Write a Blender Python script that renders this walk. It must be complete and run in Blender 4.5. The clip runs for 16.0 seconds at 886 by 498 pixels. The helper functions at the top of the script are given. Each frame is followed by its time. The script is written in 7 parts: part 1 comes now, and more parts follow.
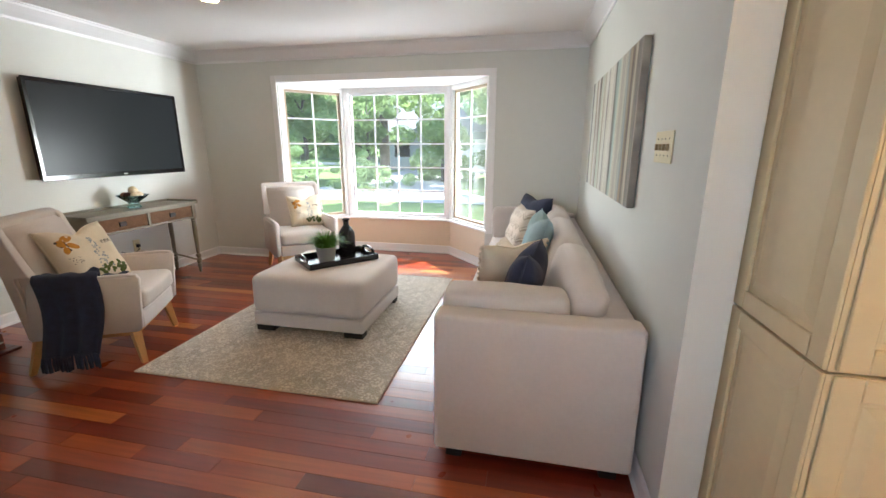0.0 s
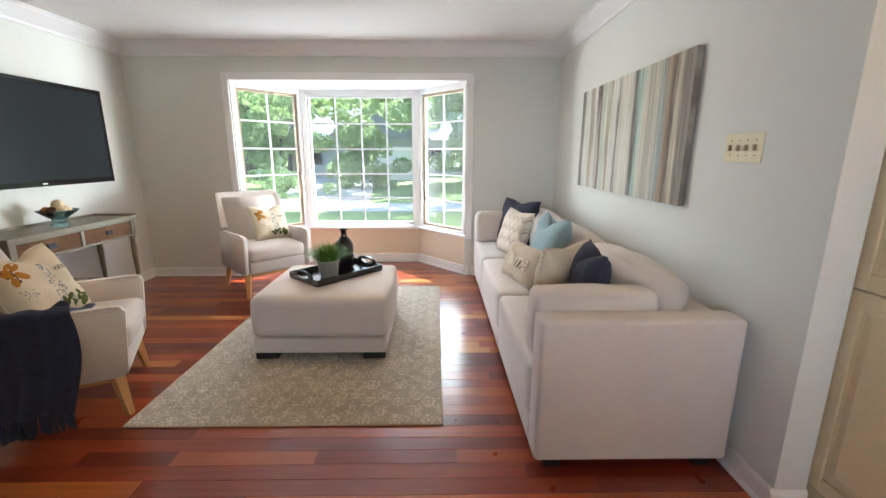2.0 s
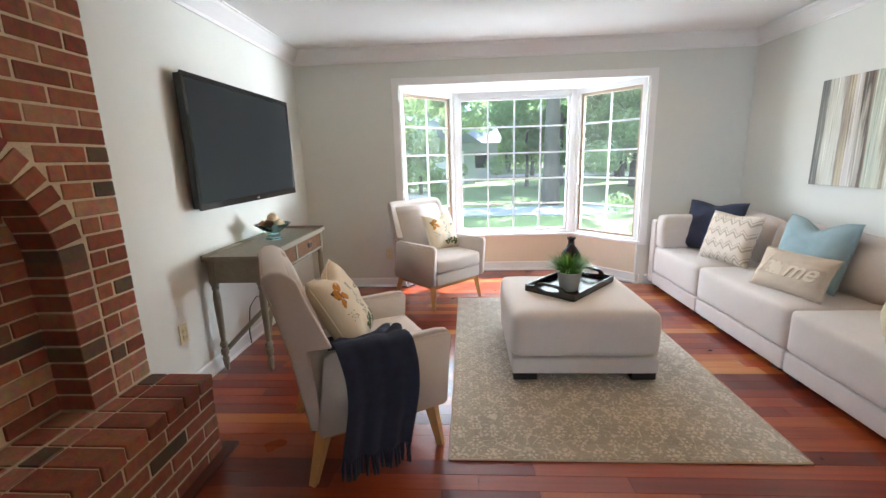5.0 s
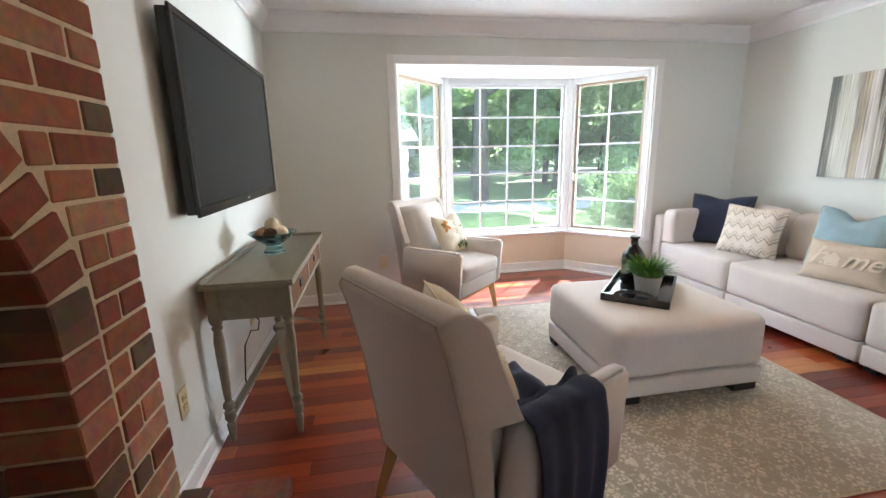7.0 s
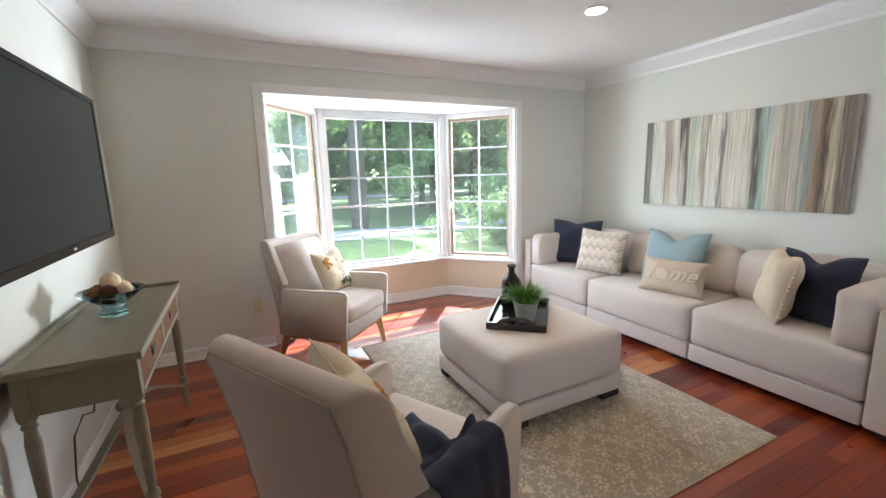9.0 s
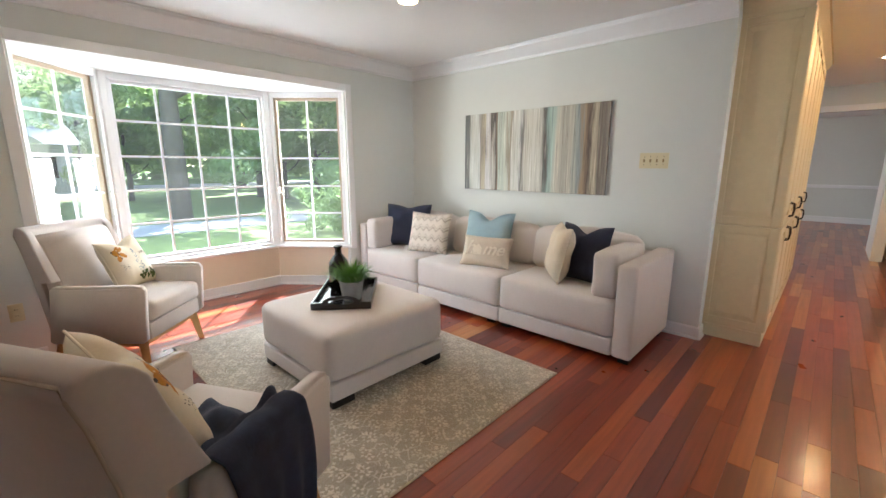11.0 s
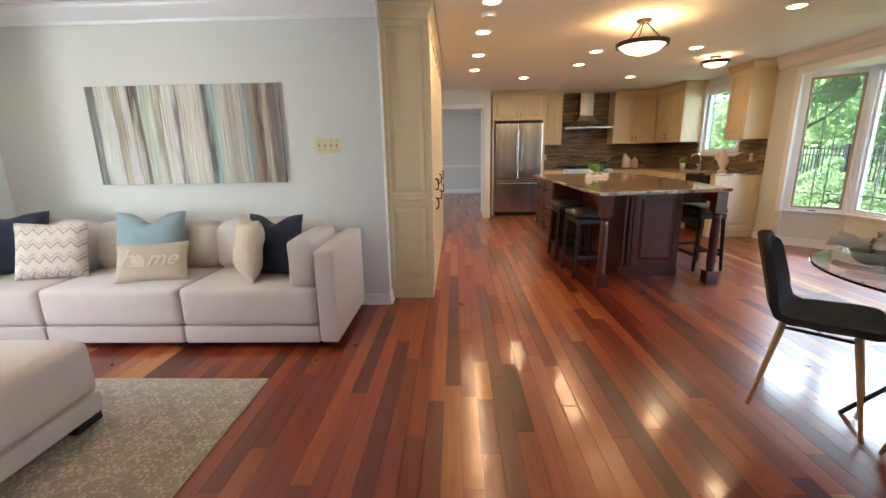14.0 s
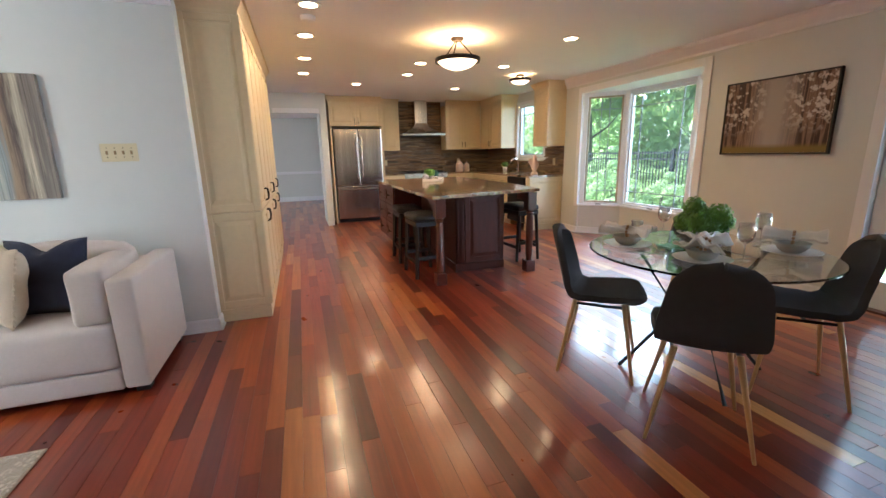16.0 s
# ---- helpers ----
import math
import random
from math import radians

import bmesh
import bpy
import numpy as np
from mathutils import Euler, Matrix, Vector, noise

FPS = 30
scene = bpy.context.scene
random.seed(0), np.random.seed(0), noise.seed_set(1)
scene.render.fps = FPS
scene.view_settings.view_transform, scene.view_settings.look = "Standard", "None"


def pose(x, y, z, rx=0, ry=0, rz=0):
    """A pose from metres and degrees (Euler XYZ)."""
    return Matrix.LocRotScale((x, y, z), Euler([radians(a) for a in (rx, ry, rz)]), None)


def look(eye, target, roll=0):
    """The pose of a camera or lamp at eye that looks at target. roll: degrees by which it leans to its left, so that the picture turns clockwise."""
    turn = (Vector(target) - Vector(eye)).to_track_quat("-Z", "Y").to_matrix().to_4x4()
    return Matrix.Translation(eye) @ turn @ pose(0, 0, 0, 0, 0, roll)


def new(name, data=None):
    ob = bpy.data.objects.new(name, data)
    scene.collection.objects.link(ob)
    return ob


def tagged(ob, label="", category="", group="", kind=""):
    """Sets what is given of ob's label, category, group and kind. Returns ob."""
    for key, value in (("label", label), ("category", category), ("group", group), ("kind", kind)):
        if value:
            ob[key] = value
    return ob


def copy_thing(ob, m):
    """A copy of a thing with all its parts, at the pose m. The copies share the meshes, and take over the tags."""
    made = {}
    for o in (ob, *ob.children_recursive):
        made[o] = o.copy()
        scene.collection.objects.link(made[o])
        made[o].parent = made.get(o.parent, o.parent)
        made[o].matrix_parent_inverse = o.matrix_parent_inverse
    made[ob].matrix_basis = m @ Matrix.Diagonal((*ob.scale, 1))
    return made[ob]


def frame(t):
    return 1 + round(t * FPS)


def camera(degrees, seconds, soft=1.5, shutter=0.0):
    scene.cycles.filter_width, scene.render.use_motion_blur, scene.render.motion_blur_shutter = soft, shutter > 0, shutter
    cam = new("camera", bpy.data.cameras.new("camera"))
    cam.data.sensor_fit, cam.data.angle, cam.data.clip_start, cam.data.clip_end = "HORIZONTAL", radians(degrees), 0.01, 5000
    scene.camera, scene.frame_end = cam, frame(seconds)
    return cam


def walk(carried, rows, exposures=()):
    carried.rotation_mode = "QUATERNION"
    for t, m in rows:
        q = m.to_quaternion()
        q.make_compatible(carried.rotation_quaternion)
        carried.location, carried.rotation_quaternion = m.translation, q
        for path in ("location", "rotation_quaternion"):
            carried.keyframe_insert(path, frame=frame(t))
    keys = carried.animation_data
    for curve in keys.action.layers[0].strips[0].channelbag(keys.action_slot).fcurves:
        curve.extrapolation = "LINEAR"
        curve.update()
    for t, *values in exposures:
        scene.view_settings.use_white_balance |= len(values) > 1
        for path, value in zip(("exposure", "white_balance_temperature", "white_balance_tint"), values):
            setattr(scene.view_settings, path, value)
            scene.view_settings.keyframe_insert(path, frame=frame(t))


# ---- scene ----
cam = camera(94.1, 16.0)
METRES, EYE, TILT, LEAN, TURN = 4.18, 1.317, 0.0, 0.0, 12.2
PATH = [
    (0, (0.014, 0.028, 1.33), (-0.385, 1.928, 0.849), 0.1),
    (0.5, (-0.099, -0.01, 1.315), (-0.202, 1.938, 0.875), -0.0),
    (1, (-0.316, 0.049, 1.304), (-0.325, 2.003, 0.879), 0.4),
    (1.5, (-0.516, 0.074, 1.302), (-0.537, 2.026, 0.863), 0.9),
    (2, (-0.748, 0.056, 1.3), (-0.718, 2.006, 0.855), 0.1),
    (2.5, (-0.947, 0.065, 1.28), (-0.947, 2.013, 0.829), 0.1),
    (3, (-1.177, 0.115, 1.29), (-1.216, 2.07, 0.87), -1.0),
    (3.5, (-1.409, 0.145, 1.308), (-1.42, 2.105, 0.911), -1.4),
    (4, (-1.676, 0.159, 1.299), (-1.662, 2.116, 0.887), -2.2),
    (4.5, (-1.903, 0.177, 1.277), (-1.962, 2.13, 0.852), -1.4),
    (5, (-2.179, 0.242, 1.319), (-2.297, 2.192, 0.894), -1.7),
    (5.2, (-2.27, 0.249, 1.326), (-2.417, 2.201, 0.915), -1.4),
    (7.3, (-3.137, 0.941, 1.278), (-2.687, 2.838, 0.834), -1.7),
    (7.5, (-3.156, 1.0, 1.304), (-2.629, 2.883, 0.885), -2.2),
    (8, (-3.152, 1.014, 1.351), (-2.561, 2.893, 1.003), -3.3),
    (8.5, (-3.119, 0.944, 1.368), (-2.407, 2.787, 1.056), -2.6),
    (9, (-3.071, 0.884, 1.364), (-2.199, 2.65, 1.015), -1.5),
    (9.2, (-3.05, 0.85, 1.367), (-2.125, 2.586, 1.005), -0.9),
    (11.3, (-2.941, 0.718, 1.285), (-1.433, 1.967, 0.876), 0.1),
    (11.5, (-2.92, 0.709, 1.283), (-1.364, 1.894, 0.864), 0.2),
    (12, (-2.893, 0.747, 1.281), (-1.212, 1.736, 0.84), 0.2),
    (12.5, (-2.886, 0.778, 1.284), (-1.096, 1.541, 0.822), 0.0),
    (13, (-2.866, 0.78, 1.273), (-0.991, 1.3, 0.806), -0.4),
    (13.5, (-2.843, 0.761, 1.265), (-0.919, 1.05, 0.801), -0.8),
    (14, (-2.836, 0.754, 1.263), (-0.89, 0.82, 0.806), -1.0),
    (14.5, (-2.84, 0.736, 1.272), (-0.896, 0.623, 0.817), -1.1),
    (15, (-2.838, 0.721, 1.272), (-0.91, 0.44, 0.82), -1.1),
    (15.5, (-2.839, 0.688, 1.272), (-0.942, 0.245, 0.822), -1.2),
    (16, (-2.85, 0.639, 1.276), (-1.002, 0.018, 0.828), -1.2),
]
walk(cam, [(t, look(eye, target, roll)) for t, eye, target, roll in PATH], [(0, 2.42, 5600, 10), (2, 2.46, 5560, 10), (4, 2.52, 5450, 10), (5.2, 2.58, 5400, 10), (8.5, 2.48, 5400, 10), (11.5, 2.42, 5700, 10), (12.5, 2.5, 5740, 10), (14.5, 2.57, 5420, 10), (16, 2.62, 5200, 10)])

# ---- world, sun and lamps ----
SUN_EL, SUN_ROT = radians(46), radians(38.8)
world = bpy.data.worlds.new("world")
scene.world = world
world.use_nodes = True
wn = world.node_tree.nodes
sky = wn.new("ShaderNodeTexSky")
sky.sky_type, sky.sun_disc = "NISHITA", False
sky.sun_elevation, sky.sun_rotation = SUN_EL, SUN_ROT
world.node_tree.links.new(sky.outputs[0], wn["Background"].inputs[0])
wn["Background"].inputs[1].default_value = 0.15
sun = new("sun", bpy.data.lights.new("sun", "SUN"))
sun.data.energy, sun.data.angle, sun.data.color = 5.0, radians(0.5), (1, 0.95, 0.88)
sun.matrix_world = look((0, 0, 30), Vector((0, 0, 30)) - Vector((math.sin(SUN_ROT) * math.cos(SUN_EL), math.cos(SUN_ROT) * math.cos(SUN_EL), math.sin(SUN_EL))))



def area(name, eye, target, sx, sy, watts, color=(0.9, 0.96, 1.0), spread=90):
    lamp = new(name, bpy.data.lights.new(name, "AREA"))
    lamp.data.shape, lamp.data.size, lamp.data.size_y, lamp.data.energy, lamp.data.color = "RECTANGLE", sx, sy, watts, color
    lamp.data.spread = radians(spread)
    lamp.matrix_world = look(eye, target)
    return lamp


# Added lamp panel, out of view, filling in sky light through the north bay.
area("north_sky_fill", (-1.63, 12.0, 4.9), (-1.63, 4.4, 1.3), 24.0, 2.6, 390, (1.0, 0.97, 0.90), 150)
# Added panel high outside for the floor glare by the table.
area("south_glare_fill", (7.5, -11.0, 7.6), (0.8, -2.2, 0.2), 10.0, 4.0, 170, spread=75)
# Added panel outside the patio door that brightens the east wall.
area("patio_fill", (-5.0, -9.2, 1.75), (0.5, 2.0, 1.3), 6.5, 3.4, 82)
# Two added lamps, unseen beside the bay, that lift the side walls.
area("west_wall_fill", (3.6, 6.6, 0.7), (-3.8, 2.6, 1.4), 2.4, 1.6, 88, (1.0, 0.94, 0.84), 120)
area("east_wall_fill", (-5.8, 7.2, 0.7), (0.4, 2.4, 1.4), 1.8, 1.6, 26, (1.0, 0.94, 0.84), 120)
# Added lamp to brighten the far room, which has no window built.
area("far_room_fill", (7.6, 3.8, 1.4), (7.6, 0, 1.0), 1.8, 1.3, 4.5, (1.0, 0.97, 0.92))

# ---- materials ----


def srgb(h):
    return tuple(((int(h[i:i + 2], 16) / 255 + 0.055) / 1.055) ** 2.4 if int(h[i:i + 2], 16) > 10 else int(h[i:i + 2], 16) / 3294.6 for i in (0, 2, 4)) + (1,)


def mat(name, color, rough=0.6, metal=0.0, noise_scale=0, vary=0.0, bump=0.0, bump_scale=200, coat=0.0, rand=0.0, spec=0.5, sheen=0.0, stretch=(1, 1, 1), rough_vary=0.0):
    """A plain surface: its colour broken by noise at two scales, fine relief, and a little change from piece to piece."""
    m = bpy.data.materials.new(name)
    m.use_nodes = True
    n, l = m.node_tree.nodes, m.node_tree.links
    b = n["Principled BSDF"]
    b.inputs["Roughness"].default_value, b.inputs["Metallic"].default_value = rough, metal
    b.inputs["Coat Weight"].default_value, b.inputs["Specular IOR Level"].default_value = coat, spec
    b.inputs["Sheen Weight"].default_value = sheen
    color = tuple(color)[:3] + (1,)
    b.inputs["Base Color"].default_value = color
    co = n.new("ShaderNodeTexCoord")
    mp = n.new("ShaderNodeMapping")
    mp.inputs["Scale"].default_value = stretch
    l.new(co.outputs["Object"], mp.inputs[0])
    last = None
    if vary or rand:
        hsv = n.new("ShaderNodeHueSaturation")
        hsv.inputs["Color"].default_value = color
        total = n.new("ShaderNodeMath")
        total.operation = "ADD"
        total.inputs[0].default_value, total.inputs[1].default_value = 1, 0
        if vary:
            a, c = n.new("ShaderNodeTexNoise"), n.new("ShaderNodeTexNoise")
            a.inputs["Scale"].default_value, c.inputs["Scale"].default_value = noise_scale or 3, (noise_scale or 3) * 9
            l.new(mp.outputs[0], a.inputs[0]), l.new(mp.outputs[0], c.inputs[0])
            s = n.new("ShaderNodeMath")
            s.operation = "ADD"
            l.new(a.outputs[0], s.inputs[0]), l.new(c.outputs[0], s.inputs[1])
            r = n.new("ShaderNodeMapRange")
            r.inputs[1].default_value, r.inputs[2].default_value, r.inputs[3].default_value, r.inputs[4].default_value = 0.6, 1.4, 1 - vary, 1 + vary
            l.new(s.outputs[0], r.inputs[0])
            l.new(r.outputs[0], total.inputs[0])
            if rough_vary:
                q = n.new("ShaderNodeMapRange")
                q.inputs[1].default_value, q.inputs[2].default_value, q.inputs[3].default_value, q.inputs[4].default_value = 0.6, 1.4, rough - rough_vary, rough + rough_vary
                l.new(s.outputs[0], q.inputs[0])
                l.new(q.outputs[0], b.inputs["Roughness"])
        if rand:
            oi, r2 = n.new("ShaderNodeObjectInfo"), n.new("ShaderNodeMapRange")
            r2.inputs[3].default_value, r2.inputs[4].default_value = -rand, rand
            l.new(oi.outputs["Random"], r2.inputs[0])
            l.new(r2.outputs[0], total.inputs[1])
        l.new(total.outputs[0], hsv.inputs["Value"])
        l.new(hsv.outputs[0], b.inputs["Base Color"])
    if bump:
        t, bp = n.new("ShaderNodeTexNoise"), n.new("ShaderNodeBump")
        t.inputs["Scale"].default_value = bump_scale
        l.new(mp.outputs[0], t.inputs[0])
        bp.inputs["Strength"].default_value, bp.inputs["Distance"].default_value = bump, 0.002
        l.new(t.outputs[0], bp.inputs["Height"])
        l.new(bp.outputs[0], b.inputs["Normal"])
    return m


def ramp_node(n, stops, constant=False):
    r = n.new("ShaderNodeValToRGB")
    r.color_ramp.interpolation = "CONSTANT" if constant else "LINEAR"
    e = r.color_ramp.elements
    e[0].position, e[0].color = stops[0][0], stops[0][1]
    e[1].position, e[1].color = stops[-1][0], stops[-1][1]
    for p, c in stops[1:-1]:
        k = e.new(p)
        k.color = c
    return r


def plank_material(name, rand_socket, stops):
    """Glossy red hardwood: a tone per plank, long grain, a varnish coat."""
    m = bpy.data.materials.new(name)
    m.use_nodes = True
    n, l = m.node_tree.nodes, m.node_tree.links
    b = n["Principled BSDF"]
    if rand_socket == "object":
        rnd = n.new("ShaderNodeObjectInfo").outputs["Random"]
    else:
        rnd = n.new("ShaderNodeNewGeometry").outputs["Random Per Island"]
    tone = ramp_node(n, stops)
    l.new(rnd, tone.inputs[0])
    co, mp = n.new("ShaderNodeTexCoord"), n.new("ShaderNodeMapping")
    geo = n.new("ShaderNodeNewGeometry")
    l.new(geo.outputs["Position"], mp.inputs[0])
    mp.inputs["Scale"].default_value = (2.2, 45, 1)
    g = n.new("ShaderNodeTexNoise")
    g.noise_dimensions = "4D"
    g.inputs["Scale"].default_value, g.inputs["Detail"].default_value = 1.0, 5
    mul = n.new("ShaderNodeMath")
    mul.operation = "MULTIPLY"
    mul.inputs[1].default_value = 37.0
    l.new(rnd, mul.inputs[0])
    l.new(mul.outputs[0], g.inputs["W"])
    l.new(mp.outputs[0], g.inputs["Vector"])
    r = n.new("ShaderNodeMapRange")
    r.inputs[1].default_value, r.inputs[2].default_value, r.inputs[3].default_value, r.inputs[4].default_value = 0.3, 0.7, 0.80, 1.2
    l.new(g.outputs[0], r.inputs[0])
    hsv = n.new("ShaderNodeHueSaturation")
    l.new(r.outputs[0], hsv.inputs["Value"])
    l.new(tone.outputs[0], hsv.inputs["Color"])
    l.new(hsv.outputs[0], b.inputs["Base Color"])
    w = n.new("ShaderNodeTexNoise")
    w.inputs["Scale"].default_value = 5
    l.new(geo.outputs["Position"], w.inputs["Vector"])
    q = n.new("ShaderNodeMapRange")
    q.inputs[3].default_value, q.inputs[4].default_value = 0.24, 0.36
    l.new(w.outputs[0], q.inputs[0])
    l.new(q.outputs[0], b.inputs["Roughness"])
    bp = n.new("ShaderNodeBump")
    bp.inputs["Strength"].default_value, bp.inputs["Distance"].default_value = 0.12, 0.002
    l.new(w.outputs[0], bp.inputs["Height"])
    l.new(bp.outputs[0], b.inputs["Normal"])
    b.inputs["Coat Weight"].default_value = 0.6
    b.inputs["Coat Roughness"].default_value = 0.14
    return m


CHERRY = [(0.0, srgb("54180c")), (0.3, srgb("752811")), (0.6, srgb("8e3c17")), (0.84, srgb("9c4b1c")), (0.95, srgb("a8642b")), (1.0, srgb("c08545"))]
M_PLANK = plank_material("cherry_plank", "object", CHERRY)
M_PLANK_J = plank_material("cherry_plank_joined", "island", CHERRY)
M_GAP = mat("joint_dark", (0.03, 0.012, 0.008), 0.6)
M_WALL = mat("wall_paint", srgb("d7d9d3"), 0.75, vary=0.015, noise_scale=1.5, bump=0.06, bump_scale=350)
M_CEIL = mat("ceiling_paint", (0.86, 0.86, 0.85), 0.85, vary=0.01, noise_scale=1, bump=0.08, bump_scale=300)
M_TRIM = mat("white_trim", (0.82, 0.82, 0.82), 0.35, vary=0.015, noise_scale=2)
# Bay wall colour, yellowed to carry the sun's warm bounce.
M_BAYWALL_LIT = mat("bay_paint_sun_warmed", srgb("dccfb8"), 0.7, vary=0.015, noise_scale=2)
M_MORTAR = mat("mortar", srgb("d6c6aa"), 0.95, vary=0.15, noise_scale=12, bump=0.7, bump_scale=150)
M_CREAM = mat("cream_cabinet", srgb("d9c69c"), 0.42, vary=0.04, noise_scale=3, bump=0.04)
M_GLAZE = mat("cabinet_glaze", srgb("9c875f"), 0.55, vary=0.1, noise_scale=10)
M_BRONZE = mat("oil_rubbed_bronze", (0.035, 0.025, 0.02), 0.4, 0.8)
M_IRONBLK = mat("black_metal", (0.012, 0.012, 0.014), 0.45, 0.4)
M_LINEN = mat("cream_linen", srgb("cfc7c1"), 0.9, vary=0.04, noise_scale=8, bump=0.5, bump_scale=900, sheen=0.3)
M_LINEN_SH = mat("cream_linen_seam", srgb("b8ac9e"), 0.9, bump=0.3, bump_scale=900)
M_OAK = mat("light_oak", srgb("c79a62"), 0.45, vary=0.12, noise_scale=8, stretch=(6, 6, 0.8))
M_BLACKWOOD = mat("black_wood", (0.010, 0.009, 0.009), 0.55)
M_GREYWOOD = mat("grey_washed_wood", srgb("837d6c"), 0.5, vary=0.14, noise_scale=7, stretch=(4, 1, 4), bump=0.15)
M_WICKER = mat("wicker", srgb("86664c"), 0.8, vary=0.25, noise_scale=30, rand=0.12)
M_SCREEN = mat("tv_screen", (0.022, 0.026, 0.029), 0.22, spec=0.12)
M_TVFRAME = mat("tv_bezel", (0.006, 0.006, 0.007), 0.12)
# Broad vertical bands in the steel's colour imitate streaky reflections.
M_STEEL = mat("stainless_steel", (0.60, 0.57, 0.54), 0.22, 1.0, vary=0.35, noise_scale=1.5, stretch=(9, 9, 0.15))
M_CHERRYCAB = mat("dark_cherry_cabinet", srgb("4f2316"), 0.35, vary=0.25, noise_scale=5, stretch=(4, 4, 0.7), coat=0.3)
M_BLACKVINYL = mat("black_leather", (0.016, 0.016, 0.016), 0.48, bump=0.3, bump_scale=300)
M_CHARCOAL = mat("charcoal_fabric", (0.047, 0.045, 0.047), 0.9, vary=0.08, noise_scale=30, bump=0.5, bump_scale=900)
M_WHITE = mat("white_ceramic", (0.8, 0.8, 0.78), 0.25)
M_OUTLET = mat("almond_plastic", srgb("d9cfa9"), 0.4)
M_NAVY = mat("navy_fabric", srgb("2c3248"), 0.95, vary=0.15, noise_scale=20, bump=0.6, bump_scale=600, sheen=0.1)
M_THROW = mat("navy_throw", srgb("2a3248"), 0.95, vary=0.3, noise_scale=25, bump=1.0, bump_scale=300, sheen=0.05)
M_BLUE = mat("pale_blue_fabric", srgb("93abb3"), 0.9, vary=0.06, noise_scale=20, bump=0.5, bump_scale=700)
M_IVORY = mat("ivory_fabric", srgb("d9cdb8"), 0.92, vary=0.06, noise_scale=20, bump=0.6, bump_scale=600)
M_BEIGE = mat("beige_fabric", srgb("c2b5a2"), 0.92, vary=0.06, noise_scale=20, bump=0.6, bump_scale=600)


def glass_material(name, color=(1, 1, 1), rough=0.0, ior=1.45):
    m = bpy.data.materials.new(name)
    m.use_nodes = True
    b = m.node_tree.nodes["Principled BSDF"]
    b.inputs["Base Color"].default_value = color + (1,)
    b.inputs["Transmission Weight"].default_value, b.inputs["Roughness"].default_value, b.inputs["IOR"].default_value = 1, rough, ior
    return m


def pane_material():
    m = bpy.data.materials.new("window_glass")
    m.use_nodes = True
    n, l = m.node_tree.nodes, m.node_tree.links
    tr, gl, mx, fr = n.new("ShaderNodeBsdfTransparent"), n.new("ShaderNodeBsdfGlossy"), n.new("ShaderNodeMixShader"), n.new("ShaderNodeLayerWeight")
    gl.inputs["Roughness"].default_value = 0.02
    tr.inputs[0].default_value = (0.93, 0.95, 0.94, 1)
    fr.inputs["Blend"].default_value = 0.07
    l.new(fr.outputs["Facing"], mx.inputs[0]), l.new(tr.outputs[0], mx.inputs[1]), l.new(gl.outputs[0], mx.inputs[2])
    # A little translucent white mixed into the glass imitates bright window haze.
    haze, haze_mix = n.new("ShaderNodeBsdfTranslucent"), n.new("ShaderNodeMixShader")
    haze_mix.inputs[0].default_value = 0.010
    l.new(mx.outputs[0], haze_mix.inputs[1]), l.new(haze.outputs[0], haze_mix.inputs[2])
    l.new(haze_mix.outputs[0], n["Material Output"].inputs[0])
    return m


def emitter(name, color, strength):
    m = bpy.data.materials.new(name)
    m.use_nodes = True
    b = m.node_tree.nodes["Principled BSDF"]
    b.inputs["Base Color"].default_value = (0.8, 0.8, 0.8, 1)
    b.inputs["Emission Color"].default_value, b.inputs["Emission Strength"].default_value = color + (1,), strength
    return m


M_PANE = pane_material()
M_THIN = pane_material()
M_THIN.name = "thin_glass"
M_THIN.node_tree.nodes["Layer Weight"].inputs["Blend"].default_value = 0.4
M_GLASS = glass_material("clear_glass")
M_TABLEGLASS = glass_material("table_glass", (0.90, 0.94, 0.93))
M_BLUEGLASS = glass_material("aqua_glass", (0.5, 0.8, 0.85))
M_BULB = emitter("lamp_lens", (1.0, 0.66, 0.30), 9.0)
M_BOWL = emitter("alabaster_bowl", (1.0, 0.68, 0.36), 0.8)

# ---- mesh helpers ----


def part(name, bm, material, parent=None, label="", kind="", smooth=False):
    """Links a bmesh as one mesh object."""
    me = bpy.data.meshes.new(name)
    bm.to_mesh(me)
    bm.free()
    me.materials.append(material)
    if smooth:
        me.shade_smooth()
    ob = new(name, me)
    ob.parent = parent
    return tagged(ob, label=label, kind=kind)


def thing(name, m, label, category, group="", kind=""):
    ob = new(name)
    ob.matrix_world = m
    return tagged(ob, label, category, group, kind)


def box(bm, x0, x1, y0, y1, z0, z1, bevel=0.0, seg=2, m=None):
    r = bmesh.ops.create_cube(bm, size=1)
    vs = r["verts"]
    bmesh.ops.scale(bm, vec=(x1 - x0, y1 - y0, z1 - z0), verts=vs)
    bmesh.ops.translate(bm, vec=((x0 + x1) / 2, (y0 + y1) / 2, (z0 + z1) / 2), verts=vs)
    if bevel:
        es = list({e for v in vs for e in v.link_edges})
        out = bmesh.ops.bevel(bm, geom=es, offset=bevel, segments=seg, affect="EDGES", profile=0.5)
        vs = list({v for f in out["faces"] for v in f.verts} | {v for v in vs if v.is_valid})
    if m is not None:
        bmesh.ops.transform(bm, matrix=m, verts=vs)
    return vs


def boxpart(name, b, material, parent=None, label="", kind="", bevel=0.0, seg=2, m=None, smooth=False):
    bm = bmesh.new()
    box(bm, *b, bevel=bevel, seg=seg, m=m)
    return part(name, bm, material, parent, label, kind, smooth)


